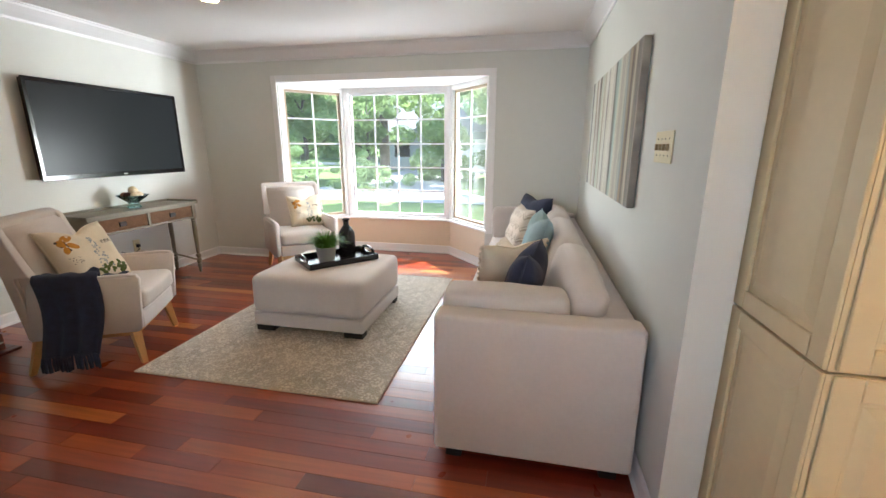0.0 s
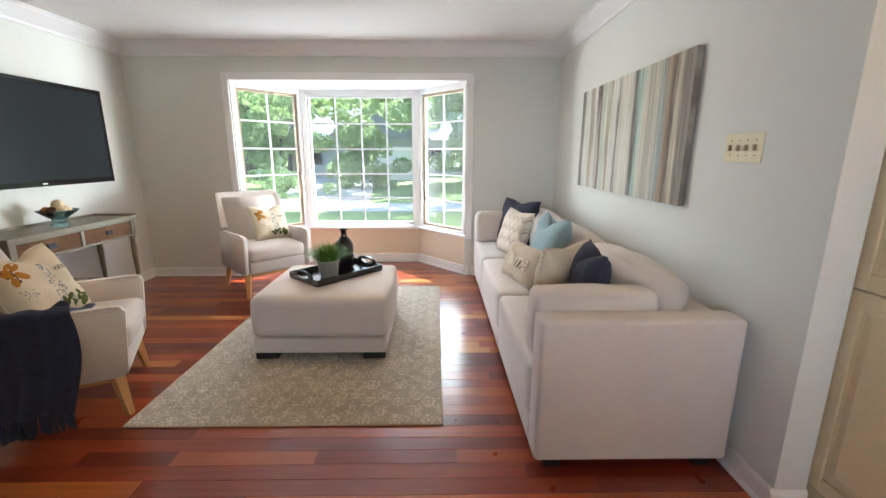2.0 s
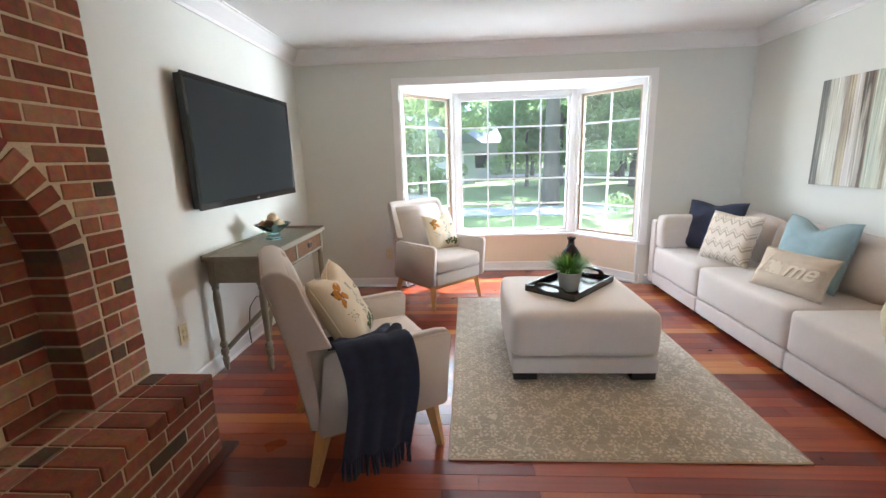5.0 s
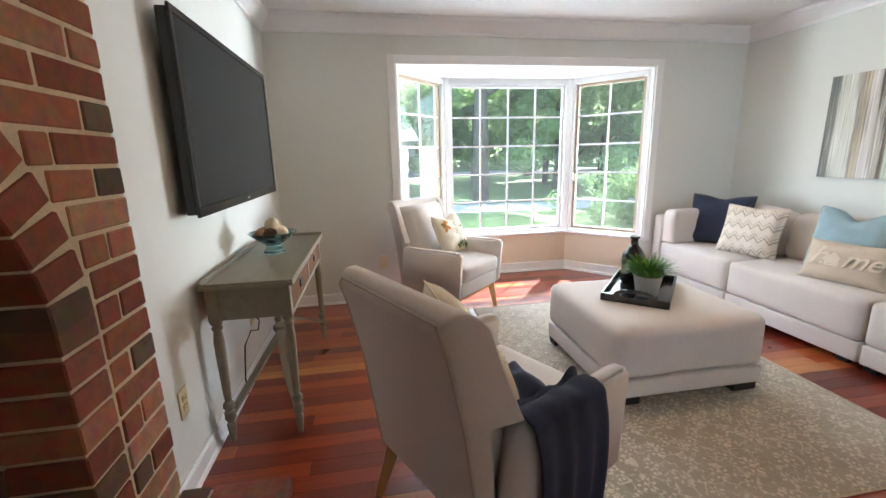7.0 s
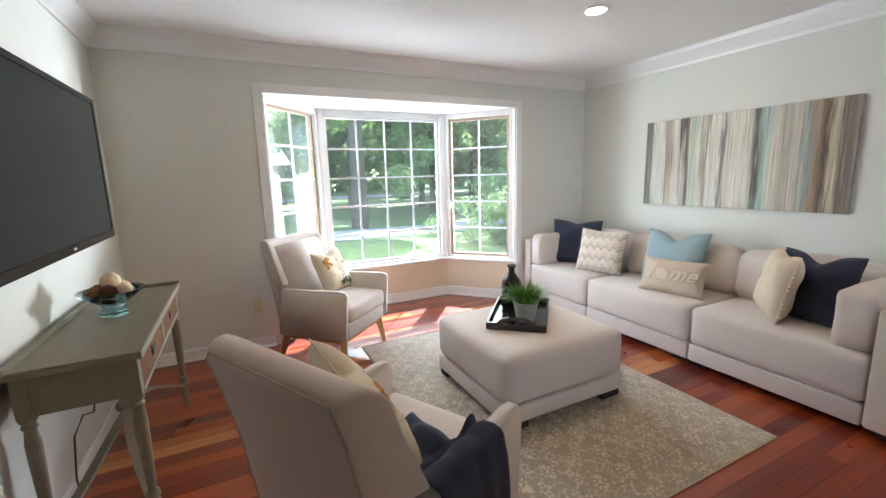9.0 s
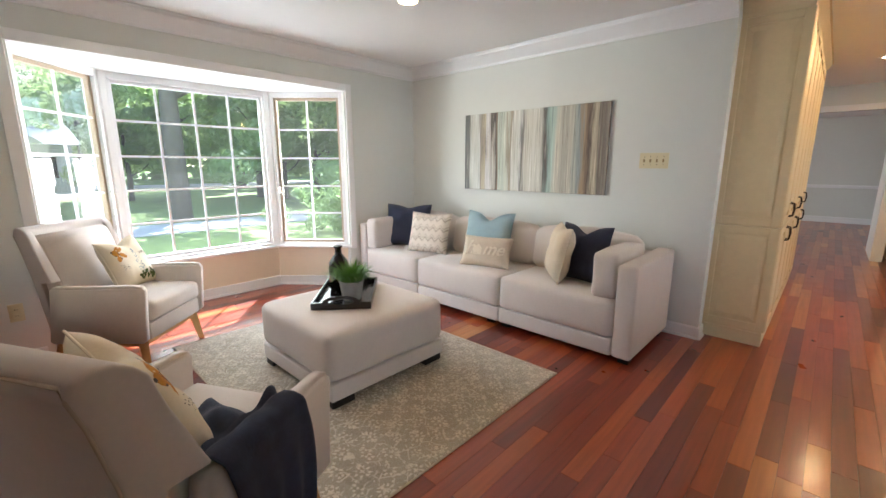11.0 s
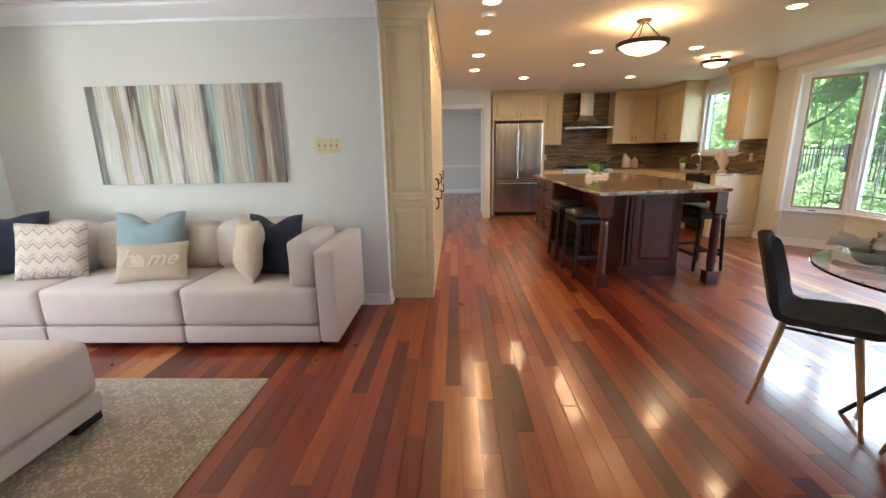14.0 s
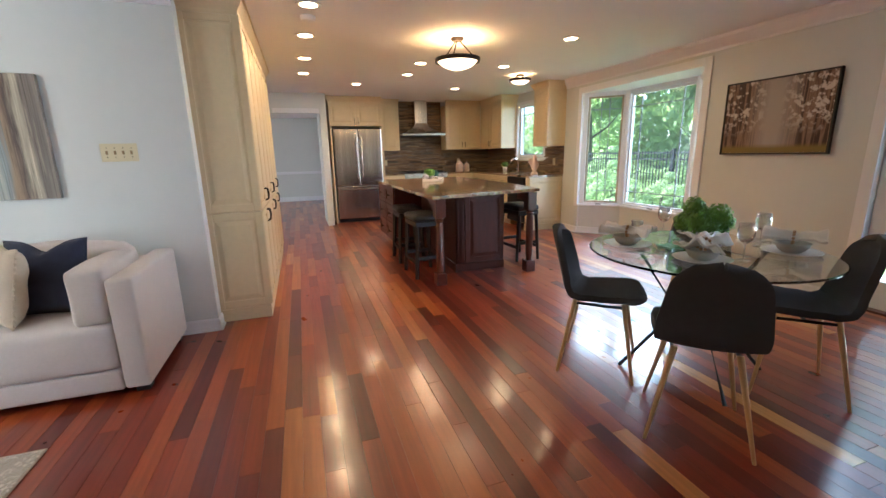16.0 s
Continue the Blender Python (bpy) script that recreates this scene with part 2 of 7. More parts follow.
def lathe(profile, n=24, bm=None, m=None, loop=False):
    """Turns (radius, height) pairs about z."""
    bm = bm or bmesh.new()
    rings = []
    for r, z in profile:
        if r < 1e-5:
            rings.append([bm.verts.new((0, 0, z))])
        else:
            rings.append([bm.verts.new((r * math.cos(2 * math.pi * i / n), r * math.sin(2 * math.pi * i / n), z)) for i in range(n)])
    for a, b in zip(rings, rings[1:] + rings[:1] if loop else rings[1:]):
        for i in range(n):
            j = (i + 1) % n
            if len(a) == 1 and len(b) > 1:
                bm.faces.new((a[0], b[j], b[i]))
            elif len(b) == 1 and len(a) > 1:
                bm.faces.new((a[i], a[j], b[0]))
            elif len(a) > 1:
                bm.faces.new((a[i], a[j], b[j], b[i]))
    for ring, flip in ((rings[0], True), (rings[-1], False)):
        if len(ring) > 1 and not loop:
            bm.faces.new(ring[::-1] if flip else ring)
    if m is not None:
        bmesh.ops.transform(bm, matrix=m, verts=[v for r in rings for v in r])
    return bm


def tube(points, radius, n=8, bm=None, radii=None):
    """A round bar along points."""
    bm = bm or bmesh.new()
    pts = [Vector(p) for p in points]
    rings = []
    for k, p in enumerate(pts):
        d = (pts[min(k + 1, len(pts) - 1)] - pts[max(k - 1, 0)]).normalized()
        u = d.cross(Vector((0, 0, 1)) if abs(d.z) < 0.9 else Vector((1, 0, 0))).normalized()
        w = d.cross(u)
        r = radii[k] if radii else radius
        rings.append([bm.verts.new(p + (u * math.cos(2 * math.pi * i / n) + w * math.sin(2 * math.pi * i / n)) * r) for i in range(n)])
    for a, b in zip(rings, rings[1:]):
        for i in range(n):
            bm.faces.new((a[i], a[(i + 1) % n], b[(i + 1) % n], b[i]))
    bm.faces.new(rings[0][::-1]), bm.faces.new(rings[-1])
    bmesh.ops.recalc_face_normals(bm, faces=bm.faces[:])
    return bm


def prism(outline, z0, z1, bm=None, m=None):
    """A straight prism over a plan outline of (x, y), counter-clockwise."""
    bm = bm or bmesh.new()
    lo = [bm.verts.new((x, y, z0)) for x, y in outline]
    hi = [bm.verts.new((x, y, z1)) for x, y in outline]
    n = len(outline)
    bm.faces.new(lo[::-1]), bm.faces.new(hi)
    for i in range(n):
        bm.faces.new((lo[i], lo[(i + 1) % n], hi[(i + 1) % n], hi[i]))
    if m is not None:
        bmesh.ops.transform(bm, matrix=m, verts=lo + hi)
    bmesh.ops.recalc_face_normals(bm, faces=bm.faces[:])
    return bm


def extrude_profile(profile, a, b, inward, bm=None, mitre_a=0.0, mitre_b=0.0):
    """Moulding from plan point a to b: profile of (out, z), out measured along the plan vector inward. mitre: how much an end runs on per metre out."""
    bm = bm or bmesh.new()
    a, b, inward = Vector((*a, 0)), Vector((*b, 0)), Vector((*inward, 0)).normalized()
    d = (b - a).normalized()
    ra = [bm.verts.new(a + inward * o + d * (mitre_a * o) + Vector((0, 0, z))) for o, z in profile]
    rb = [bm.verts.new(b + inward * o - d * (mitre_b * o) + Vector((0, 0, z))) for o, z in profile]
    k = len(profile)
    for i in range(k):
        bm.faces.new((ra[i], ra[(i + 1) % k], rb[(i + 1) % k], rb[i]))
    bm.faces.new(ra[::-1]), bm.faces.new(rb)
    bmesh.ops.recalc_face_normals(bm, faces=bm.faces[:])
    return bm


def structure(name, bm, material, parent=None, smooth=False):
    return part(name, bm, material, parent, kind="structure", smooth=smooth)


def shift(x=0, y=0, z=0, rz=0.0):
    return pose(x, y, z, 0, 0, rz)


# ---- large structure ----
H = 2.37
XW, XE, YN, YS, XK = -3.84, 0.50, 4.46, -3.50, 6.05
BAY_N = [(-2.81, YN), (-2.30, 5.07), (-0.96, 5.07), (-0.45, YN)]
SILL, HEAD = 0.43, 2.03
T = 0.14


def wall_run(name, boxes, material=M_WALL):
    bm = bmesh.new()
    for b in boxes:
        box(bm, *b)
    return structure(name, bm, material)


wall_west = wall_run("wall_west", [(XW - T, XW, YS - T, YN + T, 0, H)])
wall_north = wall_run("wall_north", [(XW, -2.81, YN, YN + T, 0, H), (-0.45, XE, YN, YN + T, 0, H), (-2.81, -0.45, YN, YN + T, HEAD, H)])
wall_east = wall_run("wall_east", [(XE, XE + 0.12, 1.33, YN + T, 0, H)])
SB = (0.66, 2.68)   # south bay opening
wall_south = wall_run("wall_south", [(XW, -2.75, YS - T, YS, 0, H), (-2.75, -0.90, YS - T, YS, 2.05, H), (-0.90, SB[0], YS - T, YS, 0, H), (SB[0], SB[1], YS - T, YS, 2.13, H),
                                     (SB[1], 3.72, YS - T, YS, 0, H), (3.72, 4.66, YS - T, YS, 0, 1.20), (3.72, 4.66, YS - T, YS, 2.15, H), (4.66, XK + T, YS - T, YS, 0, H)])
wall_kitchen_east = wall_run("wall_kitchen_east", [(XK, XK + T, YS, 0.10, 0, H), (5.15, XK + T, 0.10, 0.22, 0, H), (5.15, 5.27, 0.22, 1.60, 2.03, H), (5.15, 5.27, 1.60, 2.6, 0, H)])
wall_hall = wall_run("wall_hall", [(0.62, 5.15, 1.36, 1.48, 0, H)])
wall_far_room = wall_run("wall_far_room", [(10.2, 10.34, -2, 4, 0, H), (5.27, 10.2, 3.9, 4.0, 0, H), (5.27 + 0.92, 10.2, -2.0, -1.9, 0, H)])
ceiling = structure("ceiling", prism([(XW - T, YS - T), (10.34, YS - T), (10.34, YN + T), (XW - T, YN + T)], H, H + 0.12), M_CEIL)
floor_bed = structure("floor", prism([(XW - T, YS - T), (10.34, YS - T), (10.34, YN + T), (XW - T, YN + T)], -0.15, -0.008), M_GAP)

# north bay: floor, apron walls, head, windows


def bay(tag, pts, sill, head, out, mats, panes, base_h=0.1):
    """A three-sided bay from four plan points: floor, apron, soffit, window frames, muntins. out: +1 north, -1 south."""
    structure("bay_floor", prism(pts if out < 0 else pts[::-1], -0.15, -0.008), M_GAP)
    structure("bay_ceiling", prism(pts if out < 0 else pts[::-1], head - 0.006, head + 0.05), M_TRIM)
    centre = Vector((sum(p[0] for p in pts) / 4, sum(p[1] for p in pts) / 4))
    for k in range(3):
        a, b = Vector(pts[k]), Vector(pts[k + 1])
        d = (b - a).normalized()
        nrm = Vector((-d.y, d.x))
        if nrm.dot(centre - a) < 0:
            nrm = -nrm
        L = (b - a).length
        ang = math.degrees(math.atan2(d.y, d.x))
        s = 1 if Vector((-math.sin(radians(ang)), math.cos(radians(ang)))).dot(nrm) > 0 else -1
        m = pose(a.x, a.y, 0, 0, 0, ang)

        def bx(x0, x1, o0, o1, z0, z1):
            lo, hi = sorted((s * o0, s * o1))
            return (x0, x1, lo, hi, z0, z1)
        bm = bmesh.new()
        box(bm, *bx(0, L, -0.12, 0, 0, sill), m=m)
        structure("bay_apron", bm, mats[0])
        bm = bmesh.new()
        box(bm, *bx(0.0, L, 0.0, 0.014, 0, base_h), bevel=0.003, m=m)
        box(bm, *bx(0.0, L, 0.014, 0.026, 0, 0.02), m=m)
        structure("baseboard", bm, M_TRIM)
        bm = bmesh.new()
        box(bm, *bx(0.0, L, 0.0, 0.035, sill - 0.012, sill + 0.014), bevel=0.004, m=m)
        structure("window_stool", bm, M_TRIM)
        win = thing("window_%d" % (panes[3] + k), m, "", "", kind="structure")
        f0, f1 = 0.095 if k == 0 else 0.05, L - (0.095 if k == 2 else 0.05)
        z0, z1 = sill + 0.04, head - 0.06
        for nm, b4 in (("window_frame", (0, f0, -0.10, 0.0, sill, head)), ("window_frame", (f1, L, -0.10, 0.0, sill, head)),
                       ("window_frame", (f0, f1, -0.10, 0.0, sill, z0)), ("window_frame", (f0, f1, -0.10, 0.0, z1, head))):
            boxpart(nm, bx(*b4), M_TRIM, win, bevel=0.004)
        # sash
        sw = 0.028
        for b4 in ((f0, f0 + sw, -0.07, -0.03, z0, z1), (f1 - sw, f1, -0.07, -0.03, z0, z1), (f0 + sw, f1 - sw, -0.07, -0.03, z0, z0 + sw), (f0 + sw, f1 - sw, -0.07, -0.03, z1 - sw, z1)):
            boxpart("sash", bx(*b4), M_SASH if k != 1 else M_TRIM, win, bevel=0.003)
        pane = boxpart("pane", bx(f0 + sw, f1 - sw, -0.056, -0.050, z0 + sw, z1 - sw), M_PANE, win)
        pane.visible_shadow = False
        cols, rows = panes[0][k], panes[1]
        g0, g1, h0, h1 = f0 + sw, f1 - sw, z0 + sw, z1 - sw
        mw = panes[2]
        if cols < 0:      # prairie grid
            e = 0.16
            xs, zs = [g0 + e, g1 - e], [h0 + e, h1 - e]
        else:
            xs = [g0 + (g1 - g0) * i / cols for i in range(1, cols)]
            zs = [h0 + (h1 - h0) * i / rows for i in range(1, rows)]
        for x in xs:
            boxpart("muntin", bx(x - mw, x + mw, -0.048, -0.036, h0, h1), panes[4], win)
        for z in zs:
            boxpart("muntin", bx(g0, g1, -0.047, -0.035, z - mw, z + mw), panes[4], win)
        if k != 1 or cols < 0:
            boxpart("window_crank", bx(L / 2 - 0.04, L / 2 + 0.04, 0.0, 0.02, z0 - 0.035, z0 - 0.015), M_BRONZE if out < 0 else M_NICKEL, win, bevel=0.004)
        if k != 1 and out > 0:
            xx = f1 - 0.012 if k == 0 else f0 + 0.012
            boxpart("window_latch", bx(xx - 0.007, xx + 0.007, 0.0, 0.014, 1.0, 1.09), M_NICKEL, win, bevel=0.003)
    # posts at the angles
    for p in pts[1:3]:
        bm = bmesh.new()
        lathe([(0.05, sill), (0.05, head)], 8, bm, m=pose(p[0], p[1] + out * 0.03, 0))
        structure("window_post", bm, M_TRIM)


M_SASH = mat("bare_wood_sash", srgb("b5a48c"), 0.6, vary=0.1, noise_scale=6)
M_NICKEL = mat("satin_nickel", (0.5, 0.48, 0.45), 0.35, 1.0)
M_MUNTIN_S = mat("grey_muntin", (0.25, 0.26, 0.27), 0.5)


bay("north", [(-2.85, YN), (-2.30, 5.07), (-0.96, 5.07), (-0.41, YN)], SILL, HEAD, 1, (M_BAYWALL_LIT,), ((2, 4, 2), 5, 0.009, 1, M_TRIM))
bay("south", [(SB[1] + 0.02, YS), (2.25, -3.95), (1.09, -3.95), (SB[0] - 0.02, YS)], 0.45, 2.13, -1, (M_WALL,), ((-1, -1, -1), 1, 0.006, 4, M_MUNTIN_S))

# casings of the bays


def casing(x0, x1, y, z0, z1, face, w=0.075):
    for b in ((x0 - w, x0, z0, z1 + w), (x1, x1 + w, z0, z1 + w), (x0, x1, z1, z1 + w)):
        bm = bmesh.new()
        lo, hi = sorted((y, y + face * 0.018))
        box(bm, b[0], b[1], lo, hi, b[2], b[3], bevel=0.004)
        structure("window_casing", bm, M_TRIM)


casing(-2.82, -0.44, YN, SILL - 0.02, HEAD - 0.006, -1, 0.07)
casing(SB[0], SB[1], YS, 0.43, 2.124, 1, 0.085)

CROWN = [(0, 0), (0, -0.125), (0.012, -0.125), (0.016, -0.105), (0.05, -0.07), (0.085, -0.03), (0.09, -0.012), (0.10, -0.012), (0.10, 0)]
BASE = [(0, 0), (0, 0.095), (0.006, 0.095), (0.013, 0.082), (0.013, 0.02), (0.022, 0.012), (0.024, 0)]


def crown(a, b, inward, ma=0.0, mb=0.0):
    structure("crown_moulding", extrude_profile([(o, H + z) for o, z in CROWN], a, b, inward, mitre_a=ma, mitre_b=mb), M_TRIM)


def base(a, b, inward, ma=0.0, mb=0.0):
    structure("baseboard", extrude_profile(BASE, a, b, inward, mitre_a=ma, mitre_b=mb), M_TRIM)


crown((XW, YN), (XE, YN), (0, -1), 1, 1)
crown((XW, YS), (XW, YN), (1, 0), 1, 1)
crown((XE, 1.33), (XE, YN), (-1, 0), 0, 1)
crown((XW, YS), (3.12, YS), (0, 1), 1, 0)
base((XW, YN), (-2.89, YN), (0, -1), 1, 0)
base((-0.37, YN), (XE, YN), (0, -1), 0, 1)
base((XW, 1.90), (XW, YN), (1, 0), 0, 1)
base((XE, 1.33), (XE, YN), (-1, 0), 0, 1)
base((XE - 0.02, 1.33), (XE + 0.12, 1.33), (0, -1))
base((-0.75, YS), (SB[0], YS), (0, 1))
base((SB[1], YS), (3.1, YS), (0, 1))

# ---- living room: things ----


def pane_grid(nu, nv, f, close=False):
    """A sheet of nu x nv cells from f(u, v) in 0..1."""
    bm = bmesh.new()
    g = [[bm.verts.new(f(i / nu, j / nv)) for j in range(nv + 1)] for i in range(nu + 1)]
    for i in range(nu):
        for j in range(nv):
            bm.faces.new((g[i][j], g[i + 1][j], g[i + 1][j + 1], g[i][j + 1]))
    return bm


def soft_block(x0, x1, y0, y1, z0, z1, puff=0.02, r=0.04, wrinkle=0.004, seed=0, n=10):
    """A stuffed block: rounded edges, swollen faces, slight wrinkles."""
    bm = bmesh.new()
    bmesh.ops.create_cube(bm, size=2)
    bmesh.ops.subdivide_edges(bm, edges=bm.edges[:], cuts=n, use_grid_fill=True)
    hx, hy, hz = (x1 - x0) / 2, (y1 - y0) / 2, (z1 - z0) / 2
    c = Vector(((x0 + x1) / 2, (y0 + y1) / 2, (z0 + z1) / 2))
    for v in bm.verts:
        u = v.co.copy()
        # more cells near the edges
        u = Vector([math.copysign(1 - (1 - abs(t)) ** 1.4, t) for t in u])
        p = Vector((u.x * hx, u.y * hy, u.z * hz))
        q = Vector([max(-h + r, min(h - r, t)) for t, h in zip(p, (hx, hy, hz))])
        d = p - q
        if d.length > 1e-9:
            p = q + d.normalized() * r
        s = Vector((1 - u.x ** 2, 1 - u.y ** 2, 1 - u.z ** 2))
        p += Vector((math.copysign(puff, u.x) * s.y * s.z * (abs(u.x) > 0.99), math.copysign(puff, u.y) * s.x * s.z * (abs(u.y) > 0.99), math.copysign(puff, u.z) * s.x * s.y * (abs(u.z) > 0.99)))
        w = noise.noise(p * 6 + Vector((seed * 7.1, seed, 0))) * wrinkle
        v.co = c + p * (1 + w / max(p.length, 0.1))
    return bm


def side_prism(profile, x0, x1, bevel=0.0, seg=2):
    """Extrudes a (y, z) profile along x."""
    bm = bmesh.new()
    a = [bm.verts.new((x0, y, z)) for y, z in profile]
    b = [bm.verts.new((x1, y, z)) for y, z in profile]
    n = len(profile)
    bm.faces.new(a), bm.faces.new(b[::-1])
    for i in range(n):
        bm.faces.new((a[i], b[i], b[(i + 1) % n], a[(i + 1) % n]))
    bmesh.ops.recalc_face_normals(bm, faces=bm.faces[:])
    if bevel:
        bmesh.ops.bevel(bm, geom=bm.edges[:], offset=bevel, segments=seg, affect="EDGES")
    return bm


def make_sofa():
    t = thing("sectional_sofa", shift(), "cream linen three-seat sectional sofa against the wall", "sofa")
    xf, xb = -0.345, 0.47
    ys = (1.66, 2.575, 3.525, 4.32)
    for i in range(3):
        y0, y1 = ys[i] + 0.004, ys[i + 1] - 0.004
        part("base", side_box(xf + 0.002, xb - 0.02, y0, y1, 0.045, 0.165, 0.014), M_LINEN, t, smooth=True)
        part("seat", soft_block(xf - 0.006, xb - 0.18, y0 + 0.002, y1 - 0.002, 0.165, 0.43, 0.012, 0.035, 0.004, i), M_LINEN, t, smooth=True)
    for y0, y1 in ((1.535, 1.662), (4.32, 4.43)):
        part("arm", side_box(xf, xb, y0, y1, 0.045, 0.675, 0.022), M_LINEN, t, smooth=True)
    part("backrest", side_box(xb - 0.17, xb + 0.005, 1.664, 4.318, 0.165, 0.64, 0.025), M_LINEN, t, smooth=True)
    for i, (y0, y1) in enumerate(((1.72, 2.58), (2.59, 3.52), (3.53, 4.28))):
        bm = soft_block(-0.09, 0.09, y0, y1, 0.0, 0.36, 0.035, 0.06, 0.012, 10 + i)
        part("back_cushion", bm, M_LINEN, t, smooth=True).matrix_basis = pose(0.215, 0, 0.415, 0, 12, 0)
    for i, (y0, y1) in enumerate(((1.668, 1.835), (4.16, 4.315))):
        bm = soft_block(-0.335, 0.19, y0, y1, 0.425, 0.735, 0.012, 0.034, 0.012, 20 + i)
        part("side_cushion", bm, M_LINEN, t, smooth=True)
    for x in (xf + 0.05, xb - 0.12):
        for y in (1.56, 2.50, 2.65, 3.45, 3.60, 4.33):
            boxpart("foot", (x, x + 0.07, y, y + 0.07, 0, 0.046), M_BLACKWOOD, t, "black block foot", bevel=0.004)
    return t


def side_box(x0, x1, y0, y1, z0, z1, bevel, seg=4):
    bm = bmesh.new()
    box(bm, x0, x1, y0, y1, z0, z1, bevel=bevel, seg=seg)
    return bm


make_sofa()


def pillow_bm(w, h, t, dip=0.0, seed=0, n=26):
    """A stuffed square pillow standing on its lower edge; dip: how far the top middle is pressed in."""
    def shape(u, v, side):
        a, b = 2 * u - 1, 2 * v - 1
        pinch_x, pinch_z = 1 - 0.07 * (1 - b * b) ** 1.0, 1 - 0.07 * (1 - a * a)
        x, z = a * w / 2 * pinch_x, b * h / 2 * pinch_z
        fat = (max(0, 1 - a ** 4) * max(0, 1 - b ** 4)) ** 0.55
        z -= dip * math.exp(-(a / 0.35) ** 2) * max(0, b) ** 1.5
        y = side * t / 2 * fat
        wr = noise.noise(Vector((a * 2.3 + seed, b * 2.3, side))) * 0.012 + noise.noise(Vector((a * 7 + seed, b * 7, side * 3))) * 0.004
        return (x, y + wr * fat * side, z + h / 2)
    bm = bmesh.new()
    for side in (-1, 1):
        g = [[bm.verts.new(shape(i / n, j / n, side)) for j in range(n + 1)] for i in range(n + 1)]
        for i in range(n):
            for j in range(n):
                q = (g[i][j], g[i + 1][j], g[i + 1][j + 1], g[i][j + 1])
                bm.faces.new(q if side < 0 else q[::-1])
    bmesh.ops.remove_doubles(bm, verts=bm.verts[:], dist=0.0004)
    return bm, shape


def edge_points(shape, k=14):
    e = [shape(i / k, 0, 0) for i in range(k)] + [shape(1, i / k, 0) for i in range(k)] + [shape(1 - i / k, 1, 0) for i in range(k)] + [shape(0, 1 - i / k, 0) for i in range(k + 1)]
    return e


def make_pillow(m, w, h, t, material, label, dip=0.0, seed=0, welt=None):
    ob = thing("throw_pillow", m, label, "pillow", "throw pillows")
    bm, shape = pillow_bm(w, h, t, dip, seed)
    part("pillow_cover", bm, material, ob, smooth=True)
    part("piping", tube(edge_points(shape), 0.004, 6), welt or material, ob, smooth=True)
    return ob, shape


def zigzag_material():
    m = mat("chevron_fabric", srgb("d5ccc0"), 0.92, bump=0.5, bump_scale=700)
    n, l = m.node_tree.nodes, m.node_tree.links
    b = n["Principled BSDF"]
    co, sp = n.new("ShaderNodeTexCoord"), n.new("ShaderNodeSeparateXYZ")
    l.new(co.outputs["Object"], sp.inputs[0])

    def op(o, a, c, d=0.0):
        k = n.new("ShaderNodeMath")
        k.operation = o
        for i, s in enumerate((a, c, d)):
            if isinstance(s, (int, float)):
                k.inputs[i].default_value = s
            else:
                l.new(s, k.inputs[i])
        return k.outputs[0]
    zig = op("MULTIPLY", op("PINGPONG", sp.outputs["X"], 0.036), 1.15)
    v = op("FRACT", op("MULTIPLY", op("ADD", sp.outputs["Z"], zig), 10.0), 0.0)
    r = ramp_node(n, [(0.0, srgb("d9d0c4")), (0.42, srgb("b3a899")), (0.60, srgb("ddd5ca")), (0.72, srgb("b9ae9f")), (0.82, srgb("d9d0c4"))], True)
    l.new(v, r.inputs[0]), l.new(r.outputs[0], b.inputs["Base Color"])
    return m


M_CHEVRON = zigzag_material()


def on_sofa(x, y, rz, lean, z=0.435):
    return pose(x, y, z, -lean, 0, rz)


make_pillow(on_sofa(-0.02, 4.03, -60, 17), 0.50, 0.46, 0.17, M_NAVY, "dark navy throw pillow against the end cushion of the sofa", 0.03, 1)
make_pillow(on_sofa(-0.12, 3.62, -74, 18), 0.45, 0.41, 0.15, M_CHEVRON, "beige and white zigzag throw pillow on the sofa", 0.01, 2)
make_pillow(on_sofa(0.02, 3.00, -86, 14), 0.50, 0.45, 0.17, M_BLUE, "pale blue throw pillow with a dented top on the sofa", 0.07, 3)
make_pillow(on_sofa(-0.05, 2.06, -100, 14), 0.42, 0.43, 0.17, M_NAVY, "dark navy throw pillow leaning on the side cushion of the sofa", 0.06, 4)
pil, shp = make_pillow(on_sofa(-0.10, 2.24, -142, 12), 0.42, 0.42, 0.15, M_IVORY, "ivory throw pillow edged with small pompoms on the sofa", 0.02, 5)
for side in (0, 1):
    for i in range(15):
        p = shp(side, (i + 0.5) / 15, 0)
        bm = bmesh.new()
        bmesh.ops.create_icosphere(bm, subdivisions=1, radius=0.010, matrix=Matrix.Translation((p[0] + (0.006 if side else -0.006), 0, p[2])))
        part("pompom", bm, M_IVORY, pil, smooth=True)
home, shp = make_pillow(on_sofa(-0.20, 2.84, -76, 24), 0.46, 0.27, 0.12, M_BEIGE, "beige oblong pillow with raised cream lettering on the sofa", 0.0, 6)
M_LETTER = mat("cream_applique", srgb("d6cbb8"), 0.9, bump=0.5, bump_scale=500)


